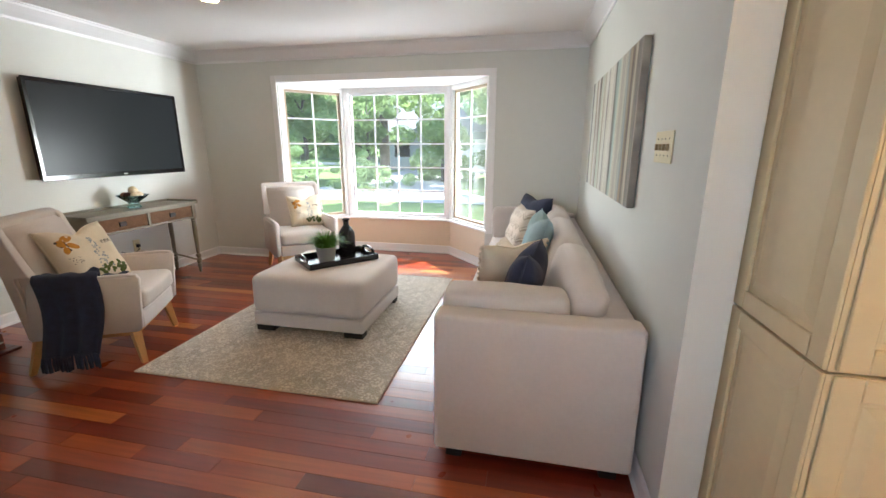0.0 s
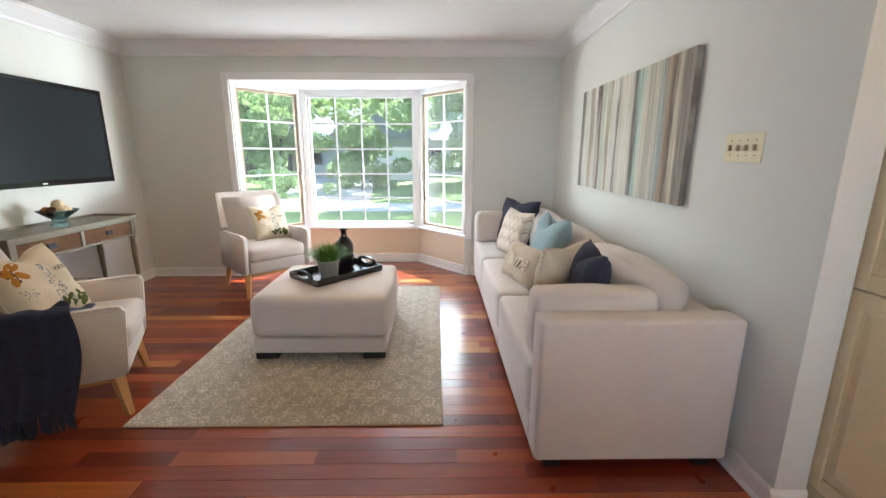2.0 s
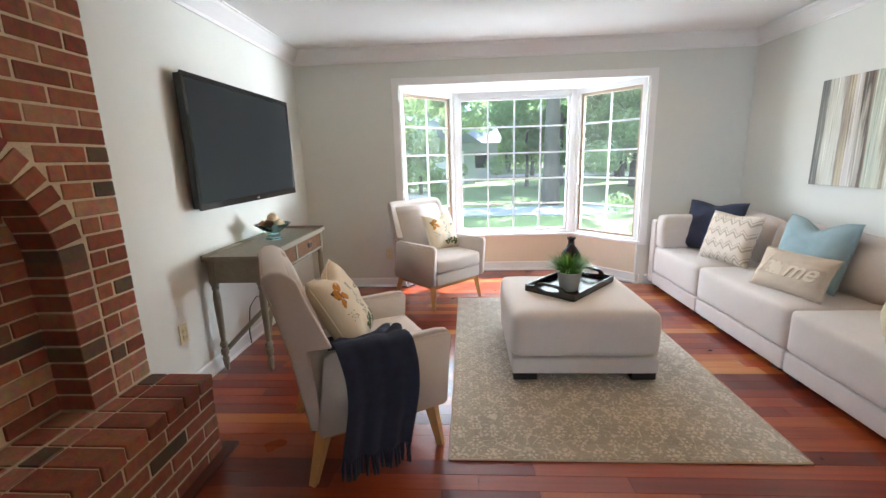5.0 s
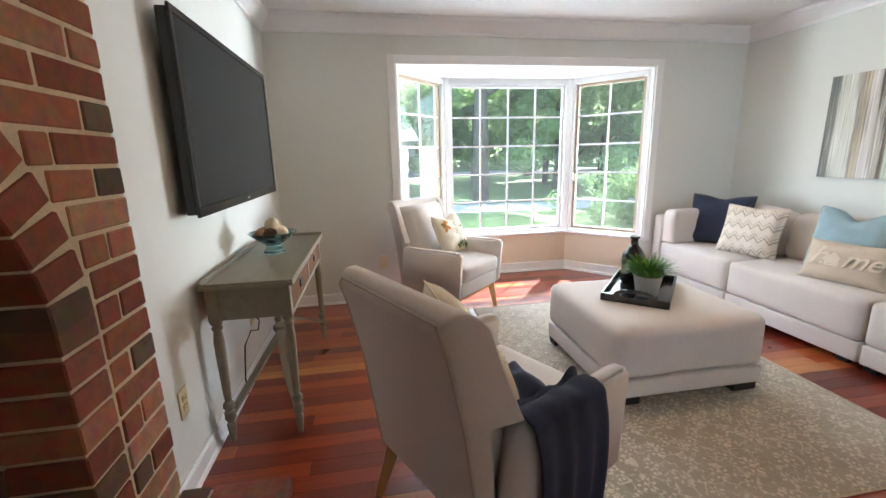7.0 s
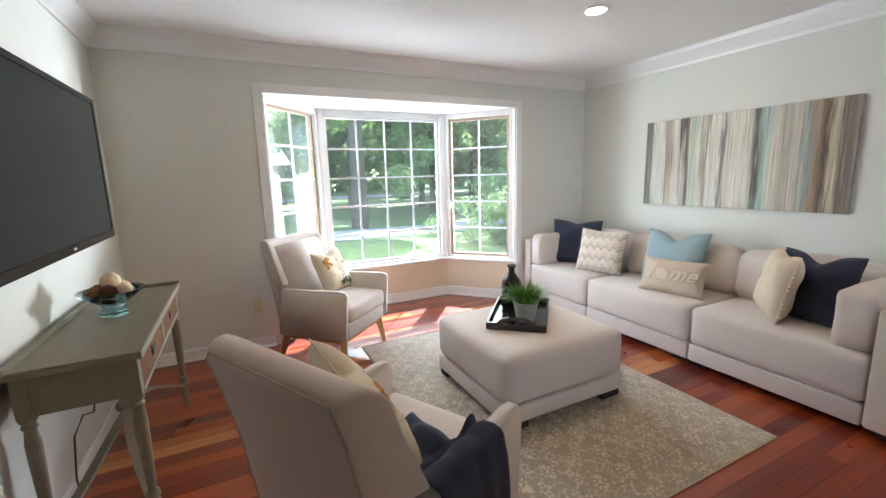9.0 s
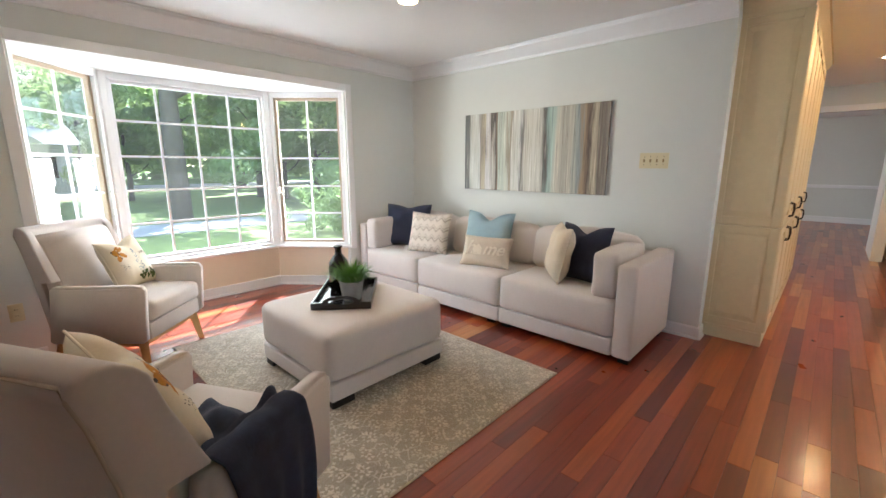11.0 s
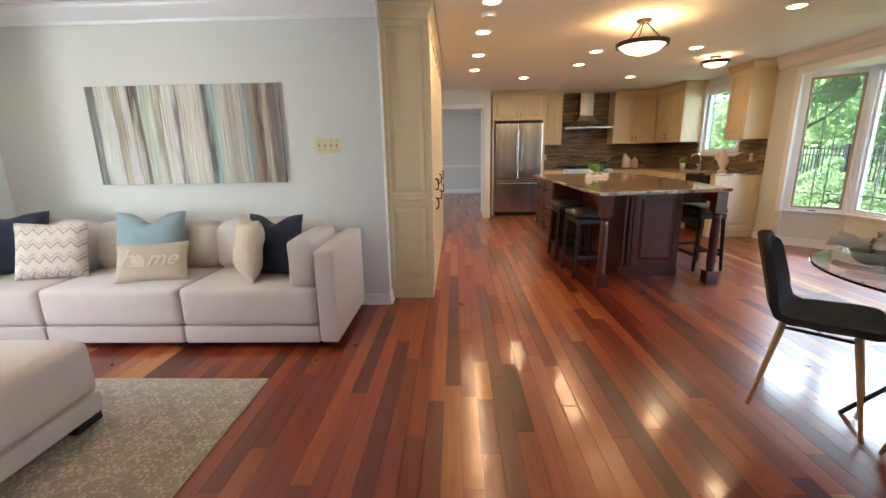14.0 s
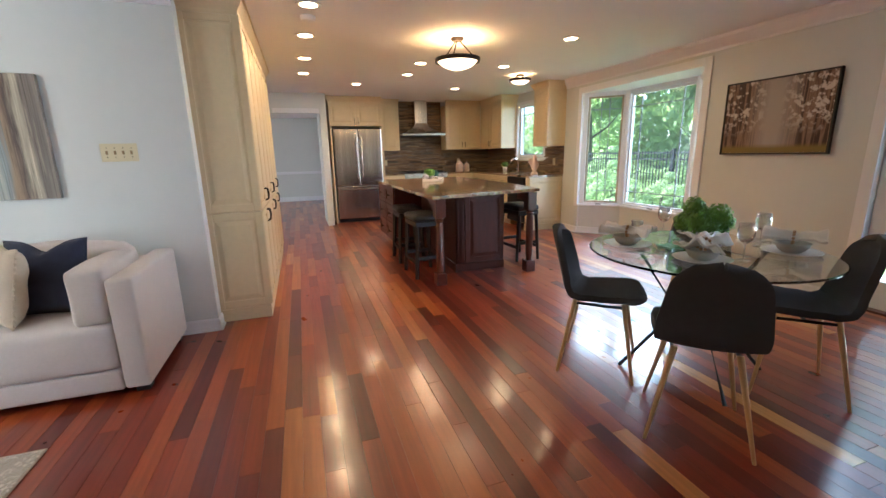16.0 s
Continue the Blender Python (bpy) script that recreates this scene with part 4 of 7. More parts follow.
def stripes_material():
    m = mat("stripe_painting", (0.5, 0.5, 0.5), 0.55, bump=0.6, bump_scale=120)
    n, l = m.node_tree.nodes, m.node_tree.links
    b = n["Principled BSDF"]
    geo = n.new("ShaderNodeNewGeometry")

    def streaks(sy, sz, off, detail):
        mp, a = n.new("ShaderNodeMapping"), n.new("ShaderNodeTexNoise")
        mp.inputs["Scale"].default_value, mp.inputs["Location"].default_value = (0, sy, sz), (0, off, 0)
        a.inputs["Scale"].default_value, a.inputs["Detail"].default_value, a.inputs["Roughness"].default_value = 1.0, detail, 0.6
        l.new(geo.outputs["Position"], mp.inputs[0]), l.new(mp.outputs[0], a.inputs[0])
        return a.outputs[0]
    sp, wob, sc, ad = n.new("ShaderNodeSeparateXYZ"), n.new("ShaderNodeMapRange"), n.new("ShaderNodeMapRange"), n.new("ShaderNodeMath")
    l.new(geo.outputs["Position"], sp.inputs[0])
    sc.inputs[1].default_value, sc.inputs[2].default_value = 3.62, 2.11
    l.new(sp.outputs["Y"], sc.inputs[0])
    wob.inputs[3].default_value, wob.inputs[4].default_value = -0.07, 0.07
    l.new(streaks(22, 1.3, 3.3, 5), wob.inputs[0])
    l.new(sc.outputs[0], ad.inputs[0]), l.new(wob.outputs[0], ad.inputs[1])
    bands = ((0.0, "5d6462"), (0.035, "75756f"), (0.06, "c3c3b8"), (0.12, "cbcdc6"), (0.145, "8e8478"), (0.17, "b5ab90"), (0.20, "c9c6c4"), (0.235, "a6a195"), (0.25, "4e4744"), (0.275, "82705c"), (0.295, "b2bbae"), (0.345, "c3c6b7"), (0.37, "8f826c"), (0.39, "c2bfb4"), (0.44, "cccdc5"), (0.46, "5c5853"), (0.48, "c0bdb0"), (0.55, "cccabf"), (0.60, "acaa9e"), (0.625, "4a403c"), (0.645, "869b93"), (0.67, "a9bab2"), (0.70, "c3c0b0"), (0.75, "a29e92"), (0.79, "b8b4a6"), (0.83, "85908f"), (0.865, "9a8468"), (0.895, "4d3f37"), (0.925, "b5ab93"), (0.96, "6e655c"), (1.0, "877f73"))
    r = ramp_node(n, [(u, srgb(h)) for u, h in bands])
    l.new(ad.outputs[0], r.inputs[0])
    fine = ramp_node(n, [(0.34, (0.17, 0.17, 0.17, 1)), (0.45, (0.50, 0.50, 0.50, 1)), (0.56, (0.52, 0.52, 0.52, 1)), (0.66, (0.86, 0.86, 0.84, 1))])
    l.new(streaks(95, 1.8, 1.0, 5), fine.inputs[0])
    mx = n.new("ShaderNodeMix")
    mx.data_type, mx.blend_type = "RGBA", "OVERLAY"
    mx.inputs[0].default_value = 0.85
    l.new(r.outputs[0], mx.inputs[6]), l.new(fine.outputs[0], mx.inputs[7])
    l.new(mx.outputs[2], b.inputs["Base Color"])
    return m


M_STRIPES = stripes_material()
t = thing("painting", shift(), "wide abstract canvas of grey, cream and teal vertical stripes", "painting")
boxpart("canvas", (0.462, 0.497, 2.11, 3.62, 1.05, 1.80), M_STRIPES, t, bevel=0.003)
boxpart("stretcher_frame", (0.497, 0.4995, 2.13, 3.60, 1.07, 1.78), M_OAK, t)


def switch_plate(m, gangs, label, toggles=True):
    """Plate facing +z of its local frame, lying in its x, y plane."""
    w = 0.07 + 0.046 * (gangs - 1)
    t = thing("light_switch" if toggles else "outlet", m, label, "switch" if toggles else "outlet", "" if toggles else "wall outlets")
    boxpart("plate", (-w / 2, w / 2, -0.058, 0.058, 0.0005, 0.006), M_OUTLET, t, bevel=0.002)
    for g in range(gangs):
        x = (g - (gangs - 1) / 2) * 0.046
        if toggles:
            boxpart("toggle", (x - 0.006, x + 0.006, -0.012, 0.012, 0.006, 0.016), M_GLAZE, t, bevel=0.002)
            for y in (-0.03, 0.03):
                part("screw", lathe([(0, 0.006), (0.003, 0.006), (0.003, 0.0072), (0, 0.0072)], 8, m=Matrix.Translation((x, y, 0))), M_BRONZE, t)
        else:
            for y in (-0.02, 0.02):
                boxpart("receptacle", (x - 0.016, x + 0.016, y - 0.014, y + 0.014, 0.006, 0.009), M_OUTLET, t, bevel=0.004)
                for dx in (-0.006, 0.006):
                    boxpart("slot", (x + dx - 0.001, x + dx + 0.001, y - 0.004, y + 0.005, 0.009, 0.0095), M_BLACKWOOD, t)
    return t


switch_plate(pose(XE, 1.76, 1.33, 90, 0, -90), 4, "almond four-gang light switch plate on the wall")
switch_plate(pose(XW, 2.40, 0.37, 90, 0, 90), 1, "almond wall outlet beside the fireplace", False)
switch_plate(pose(-3.0, YN, 0.36, 90, 0, 0), 1, "almond wall outlet behind the armchair", False)
switch_plate(pose(XW, 3.35, 0.36, 90, 0, 90), 1, "almond wall outlet under the console", False)
t = thing("power_cord", shift(), "black power cord hanging below the console", "cable")
part("cable", tube([(XW + 0.012, 3.35, 0.36), (XW + 0.05, 3.33, 0.33), (XW + 0.06, 3.25, 0.30), (XW + 0.05, 3.15, 0.34), (XW + 0.03, 3.08, 0.28), (XW + 0.02, 3.05, 0.10), (XW + 0.03, 3.04, 0.012)], 0.004, 6), M_BLACKWOOD, t, smooth=True)
boxpart("plug", (XW + 0.009, XW + 0.035, 3.335, 3.365, 0.345, 0.375), M_BLACKWOOD, t, bevel=0.004)

M_TRAY = mat("black_lacquer", (0.012, 0.011, 0.012), 0.22, coat=0.3)


def make_tray():
    m = pose(-1.48, 2.99, 0.445, 0, 0, 48)
    t = thing("serving_tray", m, "black wooden serving tray with cut-out handles on the ottoman", "tray")
    L, W = 0.28, 0.178
    boxpart("tray_bottom", (-L, L, -W, W, 0.0, 0.01), M_TRAY, t, bevel=0.002)
    for s in (-1, 1):
        boxpart("side", (-L + 0.013, L - 0.013, min(s * W, s * (W - 0.012)), max(s * W, s * (W - 0.012)), 0.01, 0.045), M_TRAY, t, bevel=0.002)
        bm = bmesh.new()
        prof = [(-W, 0.01), (W, 0.01), (W, 0.045)] + [(W * 0.62 * math.cos(a * math.pi / 12), 0.045 + 0.038 * math.sin(a * math.pi / 12)) for a in range(13)] + [(-W, 0.045)]
        hole = [(0.075 * math.cos(2 * math.pi * k / 16), 0.048 + 0.016 * math.sin(2 * math.pi * k / 16)) for k in range(16)]
        from_edges = []
        for ring in (prof, hole):
            vs = [bm.verts.new((0, y, z)) for y, z in ring]
            from_edges += [bm.edges.new((vs[i], vs[(i + 1) % len(vs)])) for i in range(len(vs))]
        bmesh.ops.triangle_fill(bm, edges=from_edges, use_beauty=True)
        r = bmesh.ops.extrude_face_region(bm, geom=bm.faces[:])
        bmesh.ops.translate(bm, vec=(0.012, 0, 0), verts=[v for v in r["geom"] if isinstance(v, bmesh.types.BMVert)])
        bmesh.ops.recalc_face_normals(bm, faces=bm.faces[:])
        bmesh.ops.translate(bm, vec=(L - 0.012 if s > 0 else -L, 0, 0), verts=bm.verts[:])
        part("handle", bm, M_TRAY, t)


make_tray()
t = thing("bottle_vase", pose(-1.45, 3.125, 0.455) @ Matrix.Scale(1.28, 4), "tall black ceramic bottle vase on the tray", "vase")
part("body", lathe([(0, 0), (0.045, 0), (0.052, 0.01), (0.054, 0.12), (0.050, 0.15), (0.03, 0.18), (0.018, 0.195), (0.017, 0.225), (0.023, 0.228), (0.023, 0.238), (0.014, 0.24), (0.012, 0.2), (0, 0.19)], 28), M_TRAY, t, smooth=True)

M_POT = mat("grey_stoneware", srgb("a7a59d"), 0.7, vary=0.08, noise_scale=12, bump=0.3)
M_BLADE = mat("grass_blade", (0.10, 0.24, 0.02), 0.55, vary=0.3, noise_scale=8)
M_SOIL = mat("soil", (0.03, 0.02, 0.012), 0.95)


def potted_grass(m):
    t = thing("potted_grass", m, "small green grass plant in a ribbed grey pot", "potted plant")
    prof = [(0, 0), (0.045, 0)]
    for k in range(9):
        z = 0.006 + k * 0.0105
        prof += [(0.047 + 0.016 * k / 9, z), (0.050 + 0.016 * k / 9, z + 0.005)]
    prof += [(0.068, 0.105), (0.062, 0.105), (0.058, 0.09), (0, 0.09)]
    part("pot", lathe(prof, 28), M_POT, t, smooth=True)
    rng = random.Random(11)
    bm = bmesh.new()
    for i in range(520):
        a, r0 = rng.random() * 6.283, 0.05 * math.sqrt(rng.random())
        tilt, L, w = rng.uniform(0.25, 1.2) * (0.45 + r0 / 0.05 * 0.7), rng.uniform(0.08, 0.135), rng.uniform(0.0015, 0.003)
        d = Vector((math.cos(a), math.sin(a), 0))
        side = Vector((-d.y, d.x, 0)) * w
        p0 = d * r0 + Vector((0, 0, 0.09))
        p1 = p0 + d * L * 0.45 * math.sin(tilt) + Vector((0, 0, L * 0.5 * math.cos(tilt * 0.6)))
        p2 = p1 + d * L * 0.75 * math.sin(tilt) + Vector((0, 0, L * 0.5 * math.cos(tilt * 1.4)))
        v = [bm.verts.new(p) for p in (p0 - side, p0 + side, p1 + side, p1 - side, p2)]
        bm.faces.new(v[:4]), bm.faces.new((v[3], v[2], v[4]))
    part("grass_blades", bm, M_BLADE, t, kind="stuff")
    part("soil", lathe([(0, 0.088), (0.058, 0.091), (0, 0.094)], 16), M_SOIL, t)


potted_grass(pose(-1.515, 2.885, 0.455) @ Matrix.Scale(1.2, 4))


def rug_material():
    m = mat("rug_field", srgb("8d7f6a"), 0.95)
    n, l = m.node_tree.nodes, m.node_tree.links
    b = n["Principled BSDF"]
    geo = n.new("ShaderNodeNewGeometry")
    sp = n.new("ShaderNodeSeparateXYZ")
    l.new(geo.outputs["Position"], sp.inputs[0])

    def op(o, a, c=0.0, d=0.0):
        k = n.new("ShaderNodeMath")
        k.operation = o
        for i, s in enumerate((a, c, d)):
            if isinstance(s, (int, float)):
                k.inputs[i].default_value = s
            else:
                l.new(s, k.inputs[i])
        return k.outputs[0]
    wob = n.new("ShaderNodeTexNoise")
    wob.inputs["Scale"].default_value = 9
    l.new(geo.outputs["Position"], wob.inputs["Vector"])
    ws = n.new("ShaderNodeSeparateColor")
    l.new(wob.outputs["Color"], ws.inputs[0])
    X0 = op("ADD", sp.outputs["X"], 1.5)
    Y0 = op("SUBTRACT", sp.outputs["Y"], 2.93)
    X = op("ADD", X0, op("MULTIPLY", ws.outputs[0], 0.03))
    Y = op("ADD", Y0, op("MULTIPLY", ws.outputs[1], 0.03))
    # mirrored lattice of motifs: rosettes with petals, small leaves between
    def rosette(cell, ox, oy, petals, r0, r1):
        u = op("SUBTRACT", op("PINGPONG", op("ADD", X, ox), cell / 2), cell / 4)
        v = op("SUBTRACT", op("PINGPONG", op("ADD", Y, oy), cell / 2), cell / 4)
        r = op("SQRT", op("ADD", op("MULTIPLY", u, u), op("MULTIPLY", v, v)))
        a = op("ARCTAN2", v, u)
        edge = op("ADD", op("MULTIPLY", op("COSINE", op("MULTIPLY", a, petals)), r1 * 0.4), r1)
        inside = op("LESS_THAN", r, edge)
        hole = op("GREATER_THAN", r, r0)
        return op("MULTIPLY", inside, hole)
    m1 = rosette(0.32, 0, 0, 8.0, 0.024, 0.030)
    m2 = rosette(0.32, 0.08, 0.08, 6.0, 0.014, 0.020)
    core = rosette(0.32, 0, 0, 4.0, 0.0, 0.010)
    m3 = rosette(0.16, 0.04, 0.0, 2.0, 0.005, 0.012)
    m4 = rosette(0.107, 0.0, 0.025, 3.0, 0.0, 0.006)
    vo = n.new("ShaderNodeTexVoronoi")
    vo.feature = "DISTANCE_TO_EDGE"
    vo.inputs["Scale"].default_value = 15
    l.new(geo.outputs["Position"], vo.inputs["Vector"])
    vine = op("LESS_THAN", vo.outputs["Distance"], 0.04)
    no = n.new("ShaderNodeTexNoise")
    no.inputs["Scale"].default_value, no.inputs["Detail"].default_value = 40, 4
    l.new(geo.outputs["Position"], no.inputs["Vector"])
    broken = op("GREATER_THAN", no.outputs[0], 0.47)
    pat = op("MAXIMUM", op("MAXIMUM", op("MAXIMUM", m1, m2), core), op("MULTIPLY", op("MAXIMUM", m3, m4), broken))
    pat = op("MAXIMUM", pat, op("MULTIPLY", op("MULTIPLY", vine, broken), 0.6))
    # wear
    n2 = n.new("ShaderNodeTexNoise")
    n2.inputs["Scale"].default_value, n2.inputs["Detail"].default_value = 140, 2
    l.new(geo.outputs["Position"], n2.inputs["Vector"])
    pat = op("MULTIPLY", pat, op("MULTIPLY", op("POWER", no.outputs[0], 1.5), 2.1))
    # border band
    bx = op("GREATER_THAN", op("ABSOLUTE", X0), 0.66)
    by = op("GREATER_THAN", op("ABSOLUTE", Y0), 0.98)
    border = op("MAXIMUM", bx, by)
    n3 = n.new("ShaderNodeTexNoise")
    n3.inputs["Scale"].default_value = 3
    l.new(geo.outputs["Position"], n3.inputs["Vector"])
    tone = ramp_node(n, [(0.35, srgb("8a7f69")), (0.65, srgb("9d927c"))])
    l.new(n3.outputs[0], tone.inputs[0])
    mb = n.new("ShaderNodeMix")
    mb.data_type = "RGBA"
    l.new(op("MULTIPLY", border, 0.35), mb.inputs[0]), l.new(tone.outputs[0], mb.inputs[6])
    mb.inputs[7].default_value = srgb("aaa08a")
    mx = n.new("ShaderNodeMix")
    mx.data_type = "RGBA"
    l.new(op("MINIMUM", pat, 0.75), mx.inputs[0]), l.new(mb.outputs[2], mx.inputs[6])
    mx.inputs[7].default_value = srgb("d8cfbc")
    l.new(mx.outputs[2], b.inputs["Base Color"])
    bp = n.new("ShaderNodeBump")
    bp.inputs["Strength"].default_value, bp.inputs["Distance"].default_value = 0.8, 0.003
    n4 = n.new("ShaderNodeTexNoise")
    n4.inputs["Scale"].default_value = 400
    l.new(geo.outputs["Position"], n4.inputs["Vector"])
    l.new(n4.outputs[0], bp.inputs["Height"]), l.new(bp.outputs[0], b.inputs["Normal"])
    b.inputs["Sheen Weight"].default_value = 0.7
    return m


M_RUG = rug_material()
t = thing("area_rug", shift(), "taupe area rug with a worn cream floral pattern", "rug")
boxpart("field", (-2.27, -0.73, 1.85, 4.03, 0.001, 0.010), M_RUG, t, bevel=0.002)
bm = tube([(-2.275, 1.845, 0.006), (-0.725, 1.845, 0.006), (-0.725, 4.035, 0.006), (-2.275, 4.035, 0.006), (-2.275, 1.845, 0.006)], 0.005, 6)
part("bound_edge", bm, M_BEIGE, t, "pale bound edge")

# ---- pantry, kitchen, dining ----


def raised_door(parent, x0, x1, z0, z1, handle=None, name="door", material=None, handle_material=None, arch=False):
    """A raised-panel front on the plane y = 0, its face towards -y. handle: (x, z, 'v' or 'h')."""
    material = material or M_CREAM
    f = min(0.055, (z1 - z0) * 0.28)
    bm = bmesh.new()
    box(bm, x0, x1, -0.012, -0.002, z0, z1)
    for b4 in ((x0, x0 + f, z0, z1), (x1 - f, x1, z0, z1), (x0 + f, x1 - f, z0, z0 + f), (x0 + f, x1 - f, z1 - f, z1)):
        box(bm, b4[0], b4[1], -0.022, -0.012, b4[2], b4[3], bevel=0.0025, seg=1)
    g = 0.012
    if x1 - x0 > 2 * f + 0.06 and z1 - z0 > 2 * f + 0.05:
        a0, a1, c0, c1 = x0 + f + g, x1 - f - g, z0 + f + g, z1 - f - g
        s = min(0.03, (c1 - c0) * 0.3)
        lo = [bm.verts.new(p) for p in ((a0, -0.0125, c0), (a1, -0.0125, c0), (a1, -0.0125, c1), (a0, -0.0125, c1))]
        hi = [bm.verts.new(p) for p in ((a0 + s, -0.021, c0 + s), (a1 - s, -0.021, c0 + s), (a1 - s, -0.021, c1 - s), (a0 + s, -0.021, c1 - s))]
        bm.faces.new(hi)
        for i in range(4):
            bm.faces.new((lo[i], lo[(i + 1) % 4], hi[(i + 1) % 4], hi[i]))
        bmesh.ops.recalc_face_normals(bm, faces=bm.faces[:])
    d = part(name, bm, material, parent)
    if handle:
        hx, hz, way = handle
        L = 0.05
        if way == "v":
            pts = [(hx, -0.022, hz - L), (hx, -0.045, hz - L + 0.006), (hx, -0.05, hz), (hx, -0.045, hz + L - 0.006), (hx, -0.022, hz + L)]
        else:
            pts = [(hx - L, -0.022, hz), (hx - L + 0.006, -0.045, hz), (hx, -0.05, hz), (hx + L - 0.006, -0.045, hz), (hx + L, -0.022, hz)]
        part("handle", tube(pts, 0.0055, 6), handle_material or M_BRONZE, d, "dark bronze pull", smooth=True)
    return d


def cabinet_crown(parent, x0, x1, depth, z, left=True, right=True, material=None):
    prof = [(0, 0), (0, -0.11), (0.008, -0.11), (0.015, -0.085), (0.05, -0.03), (0.055, -0.012), (0.065, -0.012), (0.065, 0)]
    prof = [(o, z + h) for o, h in prof]
    part("crown", extrude_profile(prof, (x0, 0), (x1, 0), (0, -1), mitre_a=-1 if left else 0, mitre_b=-1 if right else 0), material or M_CREAM, parent)
    if left:
        part("crown", extrude_profile(prof, (x0, depth), (x0, 0), (-1, 0), mitre_b=-1), material or M_CREAM, parent)
    if right:
        part("crown", extrude_profile(prof, (x1, 0), (x1, depth), (1, 0), mitre_a=-1), material or M_CREAM, parent)


# pantry: its end looks west, its doors look south
m = pose(0.652, 0.968, 0)
t = thing("pantry_cabinet", m, "tall cream pantry cabinets with bronze pulls beside the living room wall", "cabinet")
D = 1.355 - 0.968
boxpart("body", (0, 2.60, 0, D, 0.10, H - 0.002), M_CREAM, t)
boxpart("plinth", (-0.006, 2.60, -0.006, D, 0, 0.099), M_CREAM, t, bevel=0.003)
w = 2.6 / 6
for k in range(6):
    hx = (k + 1) * w - 0.04 if k % 2 == 0 else k * w + 0.04
    raised_door(t, k * w + 0.003, (k + 1) * w - 0.003, 0.115, 0.868, (hx, 0.79, "v"))
    raised_door(t, k * w + 0.003, (k + 1) * w - 0.003, 0.878, 2.26, (hx, 0.97, "v"))
ends = tagged(new("end_panel"), "raised panels on the cabinet end")
ends.parent = t
ends.matrix_basis = pose(0, D, 0, 0, 0, -90)
raised_door(ends, 0.002, D + 0.018, 0.115, 0.870, name="panel")
raised_door(ends, 0.002, D + 0.018, 0.878, 2.265, name="panel")
cabinet_crown(t, -0.022, 2.60, D, H - 0.003, True, True)


def base_cabinet(m, w, label, drawers=False, material=None, d=0.60, h=0.875, doors=2, hm=None, name="base_cabinet"):
    material = material or M_CREAM
    t = thing(name, m, label, "cabinet", "base cabinets")
    boxpart("body", (0, w, 0, d, 0.10, h), material, t)
    boxpart("toe_kick", (0.0, w, 0.06, d, 0, 0.099), M_BLACKWOOD if material is M_CHERRYCAB else material, t)
    if drawers:
        zs = (0.115, 0.37, 0.62, h - 0.01)
        for z0, z1 in zip(zs, zs[1:]):
            raised_door(t, 0.004, w - 0.004, z0, z1 - 0.008, (w / 2, (z0 + z1) / 2, "h"), "drawer", material, hm)
    else:
        dw = w / doors
        for k in range(doors):
            hx = (k + 1) * dw - 0.035 if k % 2 == 0 else k * dw + 0.035
            raised_door(t, k * dw + 0.004, (k + 1) * dw - 0.004, 0.115, 0.69, (hx, 0.62, "v"), "door", material, hm)
            raised_door(t, k * dw + 0.004, (k + 1) * dw - 0.004, 0.70, h - 0.01, ((k + 0.5) * dw, 0.78, "h"), "drawer", material, hm)
    return t


def wall_cabinet(m, w, z0, label, d=0.32, doors=2, top=2.27, crown_l=False, crown_r=False):
    t = thing("wall_cabinet", m, label, "cabinet", "wall cabinets")
    boxpart("body", (0, w, 0, d, z0, top), M_CREAM, t)
    dw = w / doors
    for k in range(doors):
        hx = (k + 1) * dw - 0.035 if (k % 2 == 0 and doors > 1) else k * dw + 0.035
        raised_door(t, k * dw + 0.003, (k + 1) * dw - 0.003, z0 + 0.004, top - 0.004, (hx, z0 + 0.10, "v"))
    boxpart("filler", (0, w, 0, d, top, H - 0.11), M_CREAM, t)
    cabinet_crown(t, 0, w, d, H - 0.003, crown_l, crown_r)
    return t


EAST = lambda x, y: pose(x, y, 0, 0, 0, -90)          # front looks west, local x runs south
SOUTH = lambda x, y: pose(x, y, 0, 0, 0, 180)         # front looks north, local x runs west
base_cabinet(EAST(5.42, -0.965), 0.385, "cream base cabinet beside the refrigerator", doors=1)
base_cabinet(EAST(5.42, -2.275), 0.59, "cream base cabinet beside the range", doors=1)
base_cabinet(SOUTH(5.40, -2.87), 0.80, "cream base cabinet under the stone counter", doors=2)
base_cabinet(SOUTH(4.595, -2.87), 0.75, "cream sink base cabinet below the window", doors=2)
wall_cabinet(EAST(5.73, -0.965), 0.385, 1.37, "cream wall cabinet between refrigerator and hood", doors=1)
wall_cabinet(EAST(5.73, -2.36), 0.79, 1.37, "cream wall cabinet beside the range hood", doors=2)
wall_cabinet(SOUTH(5.72, -3.18), 1.0, 1.37, "cream wall cabinet in the kitchen corner", doors=2, crown_r=True)
wall_cabinet(SOUTH(3.52, -3.18), 0.42, 1.37, "cream wall cabinet between the windows", doors=1, crown_l=True, crown_r=True)
# refrigerator surround
t = wall_cabinet(EAST(5.45, 0.045), 1.0, 1.83, "cream cabinet above the refrigerator", d=0.59, doors=2, crown_l=True)
for x in (0.0, 0.972):
    boxpart("side_panel", (x, x + 0.028, -0.08, 0.59, 0, 1.829), M_CREAM, t, bevel=0.002)
